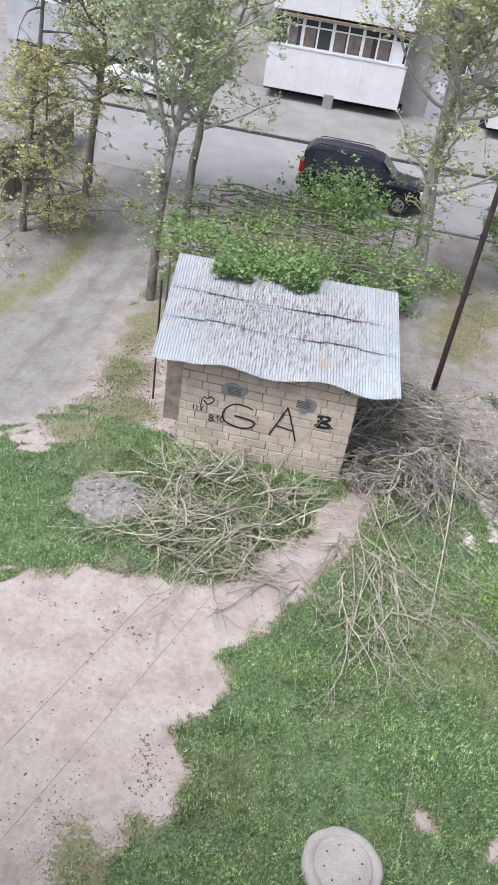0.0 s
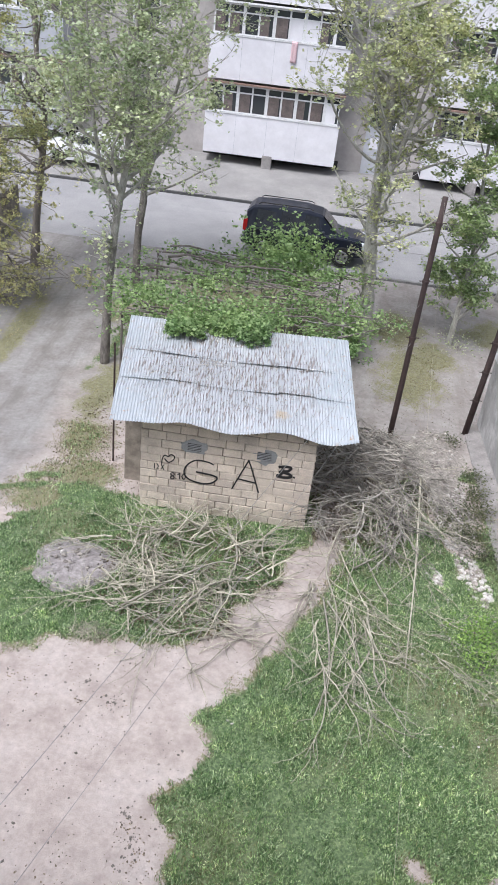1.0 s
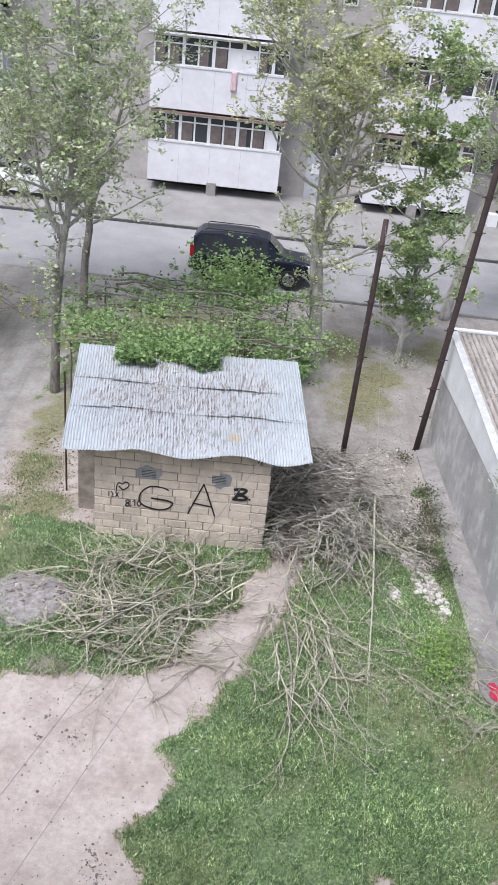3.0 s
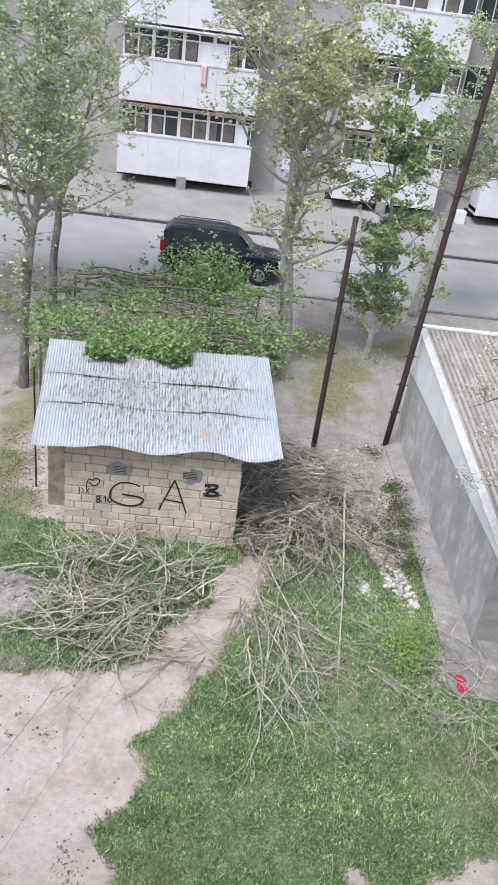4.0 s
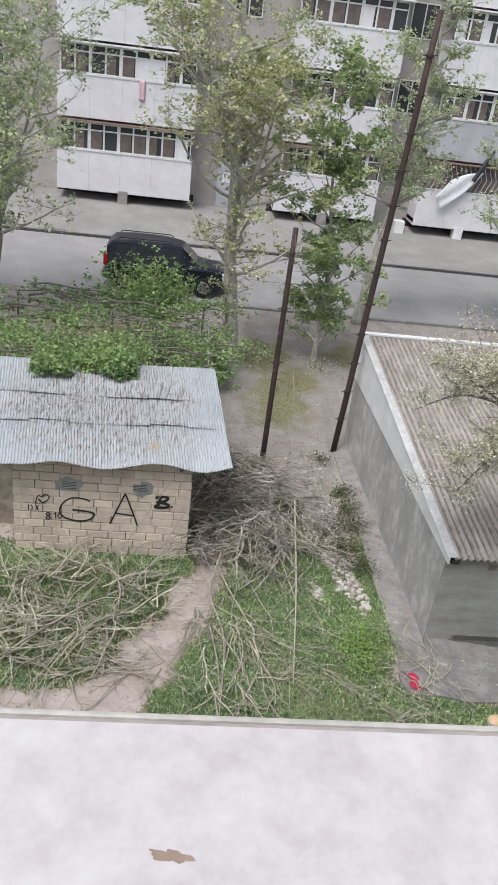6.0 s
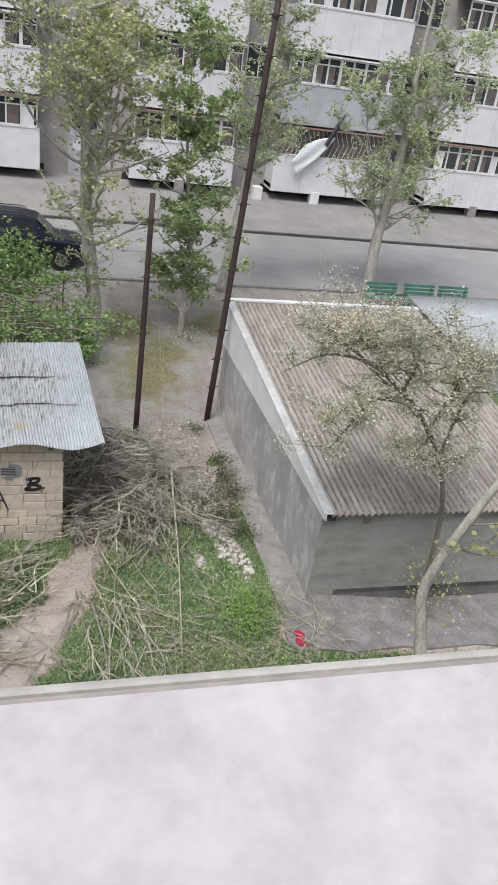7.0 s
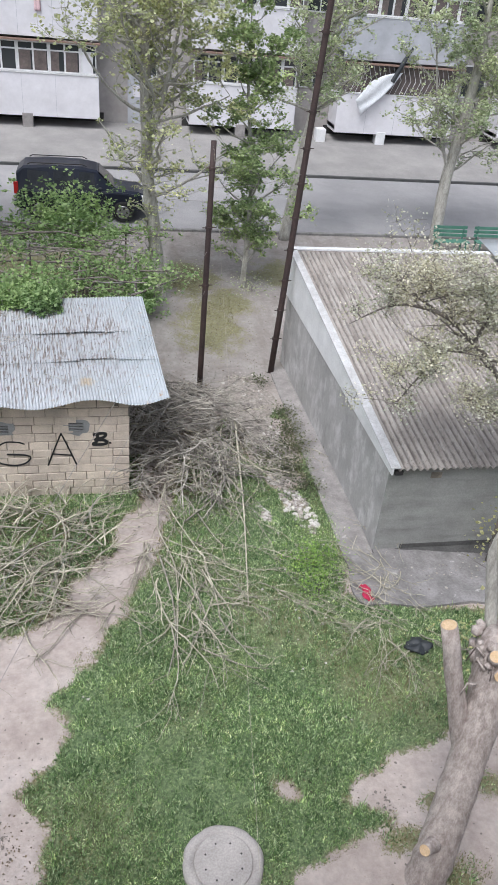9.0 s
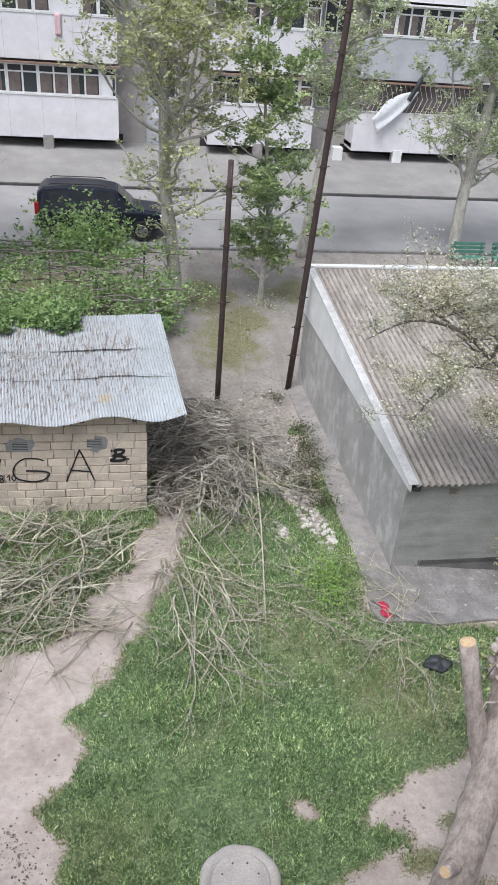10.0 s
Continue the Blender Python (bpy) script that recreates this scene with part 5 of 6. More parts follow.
# ---- vine and its trellis behind the shed ----
tre = thing("trellis", (1.2, 7.0, height(7)), "rickety trellis of thin posts and wires behind the shed", "trellis")
for px_, py_ in ((-1.6, 4.3), (1.2, 4.2), (3.9, 4.3), (-1.8, 9.2), (1.0, 9.5), (3.8, 9.8), (-1.7, 6.8), (4.0, 7.2)):
    part("post", Geo().tube([(px_, py_, height(py_) - 0.1), (px_ + 0.05, py_, 2.55)], 0.03, 7), M_GREYBARK, tre)
for k in range(5):
    yk = 4.2 + k * 1.36
    part("rail", Geo().tube([(-1.9 + 0.5 * i, yk + 0.05 * math.sin(i * 1.7 + k), 2.5 + 0.05 * math.sin(i * 2.1 + k)) for i in range(13)], 0.016 if k % 2 else 0.026, 5), M_GREYBARK if k % 2 == 0 else M_CABLE, tre)
for k in range(5):
    xk = -1.7 + k * 1.4
    part("rail", Geo().tube([(xk, 4.1, 2.5), (xk + 0.05, 7, 2.46), (xk, 9.9, 2.53)], 0.014, 5), M_CABLE, tre)


def bunched(rng, places, n, s):
    """Leaves in bunches round each place."""
    return [(rng.gauss(x, s), rng.gauss(y, s), rng.gauss(z, s * 0.7)) for x, y, z in places for _ in range(rng.randint(n - 2, n + 2))]


vine = thing("grape_vine", (1.2, 5.0, 0), "green climbing vine spreading over the shed roof and the trellis", "vine")
rv = random.Random(21)
gv_, vt = Geo(), []
for k in range(46):
    p0 = (rv.uniform(-1.6, 3.9), rv.uniform(3.6, 9.6), 2.5 + rv.uniform(0, 0.1))
    grow(rv, gv_, vt, p0, (rv.choice((-1, 1)) * 1.2, rv.gauss(0, 0.45), rv.gauss(0.0, 0.1)), rv.uniform(1.0, 2.6), rv.uniform(0.014, 0.034), 0, 0.0)
for k in range(7):
    y0, rk = 4.3 + k * 0.80 + rv.uniform(-0.2, 0.2), rv.uniform(0.022, 0.045)
    pts_, x_, y_ = [], rv.uniform(-2.0, -1.2), y0
    for i in range(rv.randint(12, 18)):
        pts_.append((x_, y_, 2.62 + 0.06 * math.sin(i * 0.9 + k) + 0.04 * k + rv.gauss(0, 0.03)))
        x_, y_ = x_ + rv.uniform(0.25, 0.40), y_ + rv.gauss(-0.02, 0.09)
    gv_.tube(pts_, [rk * (1 - 0.6 * i / len(pts_)) for i in range(len(pts_))], 6)
tagged(part("stem_wood", gv_, M_GREYBARK, vine), kind="stuff")
vl = bunched(rv, [tuple(q + Vector((rv.gauss(0, 0.14), rv.gauss(0, 0.14), rv.gauss(0.04, 0.07)))) for q in vt for _ in range(3)], 7, 0.07)
for _ in range(8200):
    x, y = rv.uniform(-1.5, 2.6), 2.3 + abs(rv.gauss(0, 0.85))
    edge = float(rough2(np.array(x), np.array(y), 2.5, 33))
    if x < -0.15 and y < 3.7:
        continue
    frill = float(rough2(np.array(x), np.array(y), 8.0, 34))
    if edge * 0.40 + 0.34 * frill + (y - 2.6) - 0.5 * max(0.0, -0.4 - x) < 0 or y > 4.8 or x > 2.2 + 0.45 * edge + 0.2 * frill or x < -1.15 + 0.4 * edge + 0.2 * frill:
        continue
    vl.append((x, y, max(roof_z(x, min(y, 3.5)), 2.6) + 0.06 + abs(rv.gauss(0, 0.14)) + 0.12 * max(0.0, edge)))
for _ in range(2300):
    x, y = rv.uniform(-2.0, 4.3), rv.uniform(3.5, 9.8)
    if float(rough2(np.array(x), np.array(y), 1.6, 35)) > 0.12 + 0.15 * (y - 3.5):
        vl += bunched(rv, [(x, y, 2.56 + abs(rv.gauss(0, 0.12)) + 0.05 * (y - 4))], 8, 0.08)
crown("leaves", vl, 0.095, M_VINE, vine, rv)
bush = bunched(rv, [(rv.gauss(2.05, 0.75), rv.gauss(9.6, 0.45), rv.gauss(2.85, 0.42)) for _ in range(640)] + [(rv.gauss(4.2, 0.32), rv.gauss(8.6, 0.45), rv.gauss(1.2, 0.5)) for _ in range(300)] + [(rv.uniform(-1.9, 4.2), rv.uniform(4.0, 5.6), rv.gauss(2.55, 0.10)) for _ in range(170)], 7, 0.075)
bs = thing("shrub", (3.2, 9.4, height(9.4)), "tangled leafy shrub hiding the parked car", "shrub")
gb, bt = Geo(), []
for k in range(14):
    grow(rv, gb, bt, (rv.gauss(2.4, 0.4), rv.gauss(9.3, 0.3), height(9.3)), (rv.gauss(-0.15, 0.3), rv.gauss(0, 0.25), 1.0), rv.uniform(1.7, 2.6), 0.03, 1, 0.3)
tagged(part("stem_wood", gb, M_GREYBARK, bs), kind="stuff")
crown("leaves", bush + [tuple(q + Vector((rv.gauss(0, 0.10), rv.gauss(0, 0.10), rv.gauss(0, 0.10)))) for q in bt for _ in range(4)], 0.10, M_VINE, bs, rv)


# ---- brushwood ----
def lay_branch(rng, wood, p, heading, length, r, z_end, twigs=6, depth=1, bend=0.4, loose=None):
    """A cut branch lying on others: a gently winding main stem with forking twigs."""
    n = 9
    x, y, z = p
    a = heading
    curve, wave, phase = rng.gauss(0, bend), rng.uniform(0.10, 0.42), rng.uniform(0, 6.28)
    pts, rad, way = [], [], []
    for k in range(n + 1):
        f = k / n
        pts.append((x, y, max(0.015, z + (z_end - z) * f + 0.03 * length * math.sin(math.pi * f) + rng.gauss(0, 0.012))))
        rad.append(max(0.0062 if depth else 0.0046, r * (1 - 0.62 * f)))
        way.append(a)
        a += curve / n + wave * math.sin(phase + f * 7.0) / 2.2 + rng.gauss(0, 0.06)
        x += math.cos(a) * length / n
        y += math.sin(a) * length / n
    wood.tube(pts, rad, 5 if r > 0.012 else 4, caps=True)
    for _ in range(twigs if depth else 0):
        k = rng.randint(2, n - 1)
        q = pts[k]
        side = rng.choice((-1, 1)) * rng.uniform(0.35, 0.8)
        limb = wood if loose is None else Geo()
        if loose is not None:
            loose.append(limb)
        lay_branch(rng, limb, q, way[k] + side, length * rng.uniform(0.2, 0.5), rad[k] * 0.75, max(0.02, q[2] + rng.gauss(0.02, 0.10)), 3, depth - 1, bend)


def pile(name, label, material, seed, count, where, heading, length, radius, top, twigs, tangle=0):
    """where(rng): a place; heading(rng, x, y): the way it points; top(x, y): how high the heap is there.
    tangle: how many lie buried, past telling apart."""
    rng = random.Random(seed)
    first = where(rng)
    heap = thing(name, (first[0], first[1], 0), label, "brushwood", group="heaps of cut branches")
    buried = Geo()
    for k in range(count):
        x, y = where(rng)
        h = top(x, y)
        deep = k < tangle
        wood, loose = (buried, None) if deep else (Geo(), [])
        lay_branch(rng, wood, (x, y, rng.uniform(0.02, h)), heading(rng, x, y), rng.uniform(*length), rng.uniform(*radius), rng.uniform(0.03, h), twigs, loose=loose)
        if not deep:
            stem_ob = part("branch", wood, material, heap)
            for t in loose:
                part("twig", t, material, stem_ob)
    if tangle:
        tagged(part("tangle", buried, material, heap), kind="stuff")
    return heap


def in_front(r):
    while True:
        x, y = r.uniform(-0.5, 3.3), r.uniform(-3.7, -0.35)
        if ((x - 1.45) / 1.75) ** 2 + ((y + 2.0) / 1.75) ** 2 < 1 and not (x > 2.5 and y < -2.4):
            return x, y


pile("brush_heap", "wide heap of dry pale cut branches in front of the shed", M_TWIG, 41, 125, in_front, lambda r, x, y: r.choice((r.gauss(0.6, 0.4), r.gauss(0.7, 0.5), r.gauss(1.7, 0.4), r.gauss(-2.5, 0.5), r.gauss(-1.3, 0.5), r.gauss(3.0, 0.4))), (0.7, 1.9), (0.008, 0.021), lambda x, y: 0.10 + 0.42 * max(0, 1 - ((x - 1.3) / 2.0) ** 2 - ((y + 1.7) / 1.7) ** 2), 6)


def by_side(r):
    while True:
        x, y = r.uniform(3.7, 7.0), r.uniform(-0.3, 4.7)
        if ((x - 4.95 - 0.12 * (y - 2)) / 1.45) ** 2 + ((y - 1.9) / 2.7) ** 2 < 1 and not (x > 5.9 and y > 2.5):
            return x, y


pile("brush_heap", "dense dark tangle of old brushwood between shed and garage", M_TWIGDARK, 42, 215, by_side, lambda r, x, y: r.gauss(-1.4, 1.0) if r.random() < 0.7 else r.uniform(0, 6.28), (0.6, 1.9), (0.010, 0.024), lambda x, y: 0.14 + 1.45 * max(0, 1 - ((x - 4.5) / 2.0) ** 2 - ((y - 1.8) / 2.6) ** 2), 6, 165)
pile("brush_heap", "loose heap of long pale branches on top of the old brushwood", M_TWIG, 45, 46, lambda r: (r.gauss(5.2, 0.7), r.gauss(1.3, 1.0)), lambda r, x, y: r.gauss(-1.45, 0.55), (0.8, 2.0), (0.009, 0.02), lambda x, y: 0.25 + 0.6 * max(0, 1 - ((x - 4.9) / 1.9) ** 2 - ((y - 1.6) / 2.4) ** 2), 5)


def fan(r):
    return (r.gauss(4.25, 0.62), r.uniform(-4.0, -1.2)) if r.random() < 0.72 else (r.uniform(4.8, 6.3), r.uniform(-3.6, -0.2))


pile("brush_heap", "spread-out pale branches lying on the lawn beside the path", M_TWIG, 43, 48, fan, lambda r, x, y: r.gauss(-1.5 + (x - 4.3) * 0.35, 0.45), (0.8, 2.1), (0.008, 0.020), lambda x, y: 0.08 + 0.20 * max(0, 1 - ((x - 4.2) / 1.1) ** 2 - ((y + 3.2) / 1.5) ** 2), 6)
pile("brush_heap", "few bare branches lying at the corner of the garage", M_TWIG, 44, 34, lambda r: (r.gauss(8.15, 0.32), r.gauss(-4.0, 0.4)) if r.random() < 0.55 else (r.gauss(8.35, 0.3), r.gauss(-2.95, 0.3)), lambda r, x, y: r.choice((r.gauss(-1.3, 0.4), r.gauss(2.3, 0.4), r.gauss(-2.3, 0.4))), (0.6, 1.5), (0.006, 0.013), lambda x, y: 0.20, 5)
rl = random.Random(9)
for pts, r in ((((6.05, 1.6, 0.75), (5.95, 0.2, 0.5), (5.85, -1.2, 0.22), (5.56, -3.55, 0.05)), 0.026), (((4.75, -0.3, 0.10), (5.15, -1.5, 0.06), (5.4, -2.0, 0.05)), 0.020), (((4.35, -0.1, 0.3), (4.1, -1.3, 0.15), (4.35, -2.6, 0.12), (4.2, -4.6, 0.05)), 0.022), (((-0.15, -2.3, 0.10), (0.45, -2.9, 0.12), (0.75, -3.75, 0.04)), 0.024), (((0.5, -3.3, 0.2), (1.3, -2.6, 0.38), (2.1, -1.95, 0.42), (2.85, -2.0, 0.25)), 0.024), (((2.6, -2.2, 0.3), (3.1, -1.35, 0.15)), 0.020), (((4.24, -0.12, 0.1), (4.46, -1.0, 0.1), (4.88, -2.14, 0.06)), 0.024), (((4.91, 1.64, 0.5), (5.37, 1.34, 0.45), (5.65, -0.06, 0.15), (5.91, -1.64, 0.06)), 0.024), (((4.83, -2.58, 0.1), (5.0, -3.14, 0.07), (5.02, -3.84, 0.05)), 0.024), (((4.08, -2.15, 0.1), (4.22, -3.27, 0.12), (4.21, -4.17, 0.08), (4.0, -5.03, 0.04)), 0.022), (((4.16, -2.24, 0.12), (4.61, -3.09, 0.1), (4.78, -3.71, 0.06), (4.74, -4.07, 0.05)), 0.022), (((4.61, -4.43, 0.05), (5.27, -4.86, 0.05), (5.73, -4.96, 0.04)), 0.016), (((4.66, -1.15, 0.1), (5.34, -0.47, 0.14)), 0.024)):
    gl_ = Geo()
    d = curve_through(list(pts), 5)
    gl_.tube(d, [r * (1 - 0.55 * k / len(d)) for k in range(len(d))], 7)
    side_twigs = []
    for k in range(2, len(d) - 1, 3):
        side_twigs.append(Geo())
        lay_branch(rl, side_twigs[-1], d[k], math.atan2(d[k + 1][1] - d[k][1], d[k + 1][0] - d[k][0]) + rl.choice((-0.7, 0.7)), rl.uniform(0.3, 0.7), r * 0.45, 0.05, 0, 0)
    long_ob = single("branch", gl_, M_TWIG, "long pale sawn branch lying on the brushwood", "branch", pts[0], group="long cut branches", smooth=True)
    for t in side_twigs:
        part("twig", t, M_TWIG, long_ob)

# dead leaves beside the shed; those under the brushwood are added as shade between twigs
ro = random.Random(47)
old = []
while len(old) < 5200:
    x, y = by_side(ro)
    old.append((x, y, 0.02 + abs(ro.gauss(0, 0.12))))
while len(old) < 6800:
    x, y = in_front(ro)
    old.append((x, y, 0.03 + abs(ro.gauss(0, 0.05))))
for _ in range(900):
    old.append((ro.uniform(-2.4, -0.1), ro.uniform(0.2, 4.5), 0.012))
ol = leaf_mesh("leaf_litter", old, 0.055, ro, 0.15)
ol.materials.append(M_OLDLEAF)
tagged(new("leaf_litter", ol), "dead leaves by the shed, and added under the brushwood to darken its gaps", "litter", kind="stuff")

fallen = []
for cx, cy, s, n in ((1.62, -7.16, 0.10, 60), (1.85, -7.55, 0.12, 70), (2.0, -7.95, 0.12, 60), (1.42, -8.7, 0.30, 1100), (1.0, -8.4, 0.45, 600), (-0.85, -5.0, 0.07, 26), (-0.62, -5.05, 0.04, 12), (0.35, -5.3, 0.05, 16), (-0.3, -5.35, 0.04, 8), (0.9, -4.3, 0.5, 90), (6.3, -7.3, 0.2, 70), (5.7, -6.95, 0.14, 50), (8.0, -5.6, 0.5, 160), (8.4, -3.6, 0.5, 120), (7.5, -2.9, 0.25, 70), (7.6, -0.3, 0.2, 60), (7.7, 2.0, 0.2, 50)):
    fallen += [(ro.gauss(cx, s), ro.gauss(cy, s), 0.012 + (0.05 if 8.15 < cx else 0)) for _ in range(n // 2)]
for cx, cy, sx, sy, n in ((6.3, 8.3, 0.9, 1.5, 700), (7.3, 6.6, 0.5, 0.9, 200), (6.0, 11.2, 0.9, 0.9, 350), (-1.4, 2.6, 0.7, 1.6, 500), (5.6, 6.2, 0.6, 0.6, 150)):
    for _ in range(n):
        x, y = ro.gauss(cx, sx), ro.gauss(cy, sy)
        if not (-0.6 < x < 4.2 and 0 < y < 4):
            fallen.append((x, y, height(y) + 0.015))
fl_me = leaf_mesh("leaf_litter", fallen, 0.032, ro, 0.15)
fl_me.materials.append(M_OLDLEAF)
tagged(new("leaf_litter", fl_me), "brown dead leaves scattered on the bare earth", "litter", kind="stuff")

# ---- rubble, ash and litter ----
rr = random.Random(51)
def mound(cx, cy, rx, ry, h, turn, seed):
    """A low uneven heap that runs out into the ground."""
    r, g = random.Random(seed), Geo()
    n, rings = 44, 12
    for j in range(rings + 1):
        for k in range(n):
            a, f = 6.28319 * k / n, j / rings
            w = f * (1 + 0.10 * math.sin(3 * a + seed) + 0.08 * math.sin(7 * a) + 0.04 * math.sin(13 * a))
            u, q = rx * w * math.cos(a), ry * w * math.sin(a)
            g.v.append((cx + u * math.cos(turn) - q * math.sin(turn), cy + u * math.sin(turn) + q * math.cos(turn), h * (0.5 + 0.5 * math.cos(math.pi * f)) + (r.uniform(-0.012, 0.03) if j < rings else -0.03)))
    for j in range(rings):
        for k in range(n):
            g.f.append((j * n + k, j * n + (k + 1) % n, (j + 1) * n + (k + 1) % n, (j + 1) * n + k))
    return g


for lab, m, m2, cx, cy, rx, ry, h, turn, n, big in (("spill of white broken rubble on the grass", M_DEBRIS, M_CHALK, 7.08, -0.62, 0.26, 0.90, 0.04, 0.22, 290, 0.075), ("low heap of grey crumbled rubble and dirt by the poles", M_DEBRIS, M_DEBRIS, 6.72, 3.5, 0.72, 1.75, 0.30, -0.12, 290, 0.075), ("scatter of pale rubble among weeds along the garage", M_DEBRIS, M_CHALK, 6.95, 1.35, 0.42, 1.25, 0.10, -0.05, 250, 0.07), ("small spill of broken plaster on the lawn", M_DEBRIS, M_CHALK, 6.32, -0.92, 0.14, 0.28, 0.015, 0.4, 50, 0.07)):
    heap = thing("rubble_heap", (cx, cy, 0), lab, "rubble")
    if h > 0.05:
        part("mound", mound(cx, cy, rx, ry, h, turn, n), m, heap, smooth=True)
    for k in range(n):
        a, f = rr.uniform(0, 6.283), rr.random() ** 0.6 * 1.12
        u, q = rx * f * math.cos(a), ry * f * math.sin(a)
        z = max(0.0, h * (0.5 + 0.5 * math.cos(math.pi * min(f, 1))))
        part("stone", Geo().lump((cx + u * math.cos(turn) - q * math.sin(turn), cy + u * math.sin(turn) + q * math.cos(turn), z + 0.008), big * rr.uniform(0.2, 1.0) ** 1.7, rr, 0.5), m2 if rr.random() < (0.55 if m2 is M_CHALK else 0.9) else (M_DEBRIS if m2 is M_CHALK else M_CHALK), heap)
ash = thing("ash_patch", (-0.7, -2.2, 0), "grey burnt patch of ash on the lawn", "ash")
ga = Geo()
n, rings = 40, 7
for j in range(rings + 1):
    for k in range(n):
        a = 6.283 * k / n
        rad = (0.80 + 0.07 * math.sin(3 * a + 1) + 0.04 * math.sin(7 * a)) * j / rings
        ga.v.append((-0.72 + rad * math.cos(a), -2.2 + rad * 0.95 * math.sin(a), 0.006 + 0.02 * (1 - (j / rings) ** 2) + rr.uniform(0, 0.012) * (j < rings)))
for j in range(rings):
    for k in range(n):
        ga.f.append((j * n + k, j * n + (k + 1) % n, (j + 1) * n + (k + 1) % n, (j + 1) * n + k))
part("ash_bed", ga, M_ASH, ash)
for k in range(45):
    gs = Geo().lump((rr.gauss(-0.75, 0.25), rr.gauss(-2.15, 0.22), 0.05), rr.uniform(0.015, 0.05), rr)
    part("clinker", gs, M_DEBRIS if k % 4 else M_GREYBARK, ash)
part("white_lump", Geo().lump((-1.0, -2.0, 0.08), 0.09, rr), M_CHALK, ash)
gcl = Geo()
for _ in range(1100):
    q = rr.random()
    if q < 0.5:
        x, y = rr.uniform(-2.0, 2.2), rr.uniform(-9, -4.2)
    elif q < 0.7:
        x, y = rr.uniform(6.2, 9.5), rr.uniform(-9, -6.6)
    elif q < 0.8:
        x, y = rr.uniform(2.6, 4.6), rr.uniform(-4.0, -0.5)
    else:
        cx, cy = rr.choice(((1.55, -7.0), (1.7, -7.4), (1.6, -7.75), (-0.9, -4.95), (0.35, -4.95), (0.9, -5.2), (6.9, -7.4), (7.6, -7.0)))
        x, y = rr.gauss(cx, 0.07), rr.gauss(cy, 0.07)
    gcl.lump((x, y, 0.004), rr.uniform(0.004, 0.014) * rr.choice((1, 1, 1, 2)), rr, 0.4)
single("clods", gcl, M_GREYBARK, "small dark clods and leaves scattered on bare earth", "clods", (1, -6, 0), kind="stuff")
gwh = Geo()
for x, y in ((2.7, -5.2), (2.78, -5.25), (6.8, -4.75), (6.65, -4.9), (6.3, -4.35), (5.9, -3.1), (7.25, -3.6), (7.3, -3.65), (4.9, -4.4)):
    gwh.lump((x, y, 0.015), rr.uniform(0.018, 0.036), rr, 0.5)
for _ in range(90):
    gwh.lump((rr.gauss(6.7, 0.9), rr.gauss(-3.2, 1.5), 0.03), rr.uniform(0.010, 0.024), rr, 0.5)
for _ in range(70):
    gwh.lump((rr.uniform(-3.5, -0.8), rr.uniform(-3.6, 0.2), 0.03), rr.uniform(0.008, 0.020), rr, 0.5)
single("litter", gwh, M_CHALK, "white scraps of litter lying on the lawn", "litter", (5, -4.5, 0), kind="stuff")
gstr = Geo()
for _ in range(160):
    x, y, a, s = rr.gauss(0.1, 0.16), rr.gauss(-3.85, 0.12), rr.uniform(0, 3.14), rr.uniform(0.05, 0.14)
    gstr.tube([(x - s * math.cos(a), y - s * math.sin(a), 0.02), (x, y, rr.uniform(0.02, 0.10)), (x + s * math.cos(a), y + s * math.sin(a), 0.02)], 0.004, 3)
single("straw_heap", gstr, M_TWIG, "small tuft of brown dead straw at the lawn's edge", "straw", (0.1, -3.85, 0), kind="stuff")
red = Geo()
for j in range(13):
    for k in range(9):
        u, w = j / 12 - 0.5, k / 8 - 0.5
        fold = 0.05 * math.sin(u * 15 + w * 6) + 0.04 * math.sin(w * 14 - u * 5)
        red.v.append((7.80 + w * 0.16 + 0.03 * math.sin(u * 9), -3.42 + u * 0.40, 0.085 + 0.09 * math.cos(w * 3) * math.cos(u * 3) * 0.6 + fold * 0.5))
red.f = [(j * 9 + k, j * 9 + k + 1, j * 9 + k + 10, j * 9 + k + 9) for j in range(12) for k in range(8)]
single("red_cloth", red, M_RED, "crumpled bright red cloth lying on the slab", "cloth", (7.8, -3.42, 0.0), smooth=True)
bag = Geo()
for j in range(9):
    for k in range(20):
        a, f = 6.2832 * k / 20, j / 8
        r = (0.20 * math.sin(math.pi * (0.12 + 0.86 * f)) ** 0.6) * (1 + 0.10 * math.sin(4 * a + 4 * f) + 0.10 * math.sin(9 * a - 6 * f))
        bag.v.append((8.32 + r * 1.15 * math.cos(a) + 0.05 * f, -4.73 + r * 0.9 * math.sin(a), 0.13 * f ** 0.8 * (1 + 0.25 * math.sin(3 * a + 2))))
bag.f = [(j * 20 + k, j * 20 + (k + 1) % 20, j * 20 + 20 + (k + 1) % 20, j * 20 + 20 + k) for j in range(8) for k in range(20)] + [tuple(reversed(range(20))), tuple(range(160, 180))]
single("plastic_bag", bag, M_BLACKPLASTIC, "crumpled black plastic bag lying in the grass", "bag", (8.3, -4.74, 0), smooth=True)

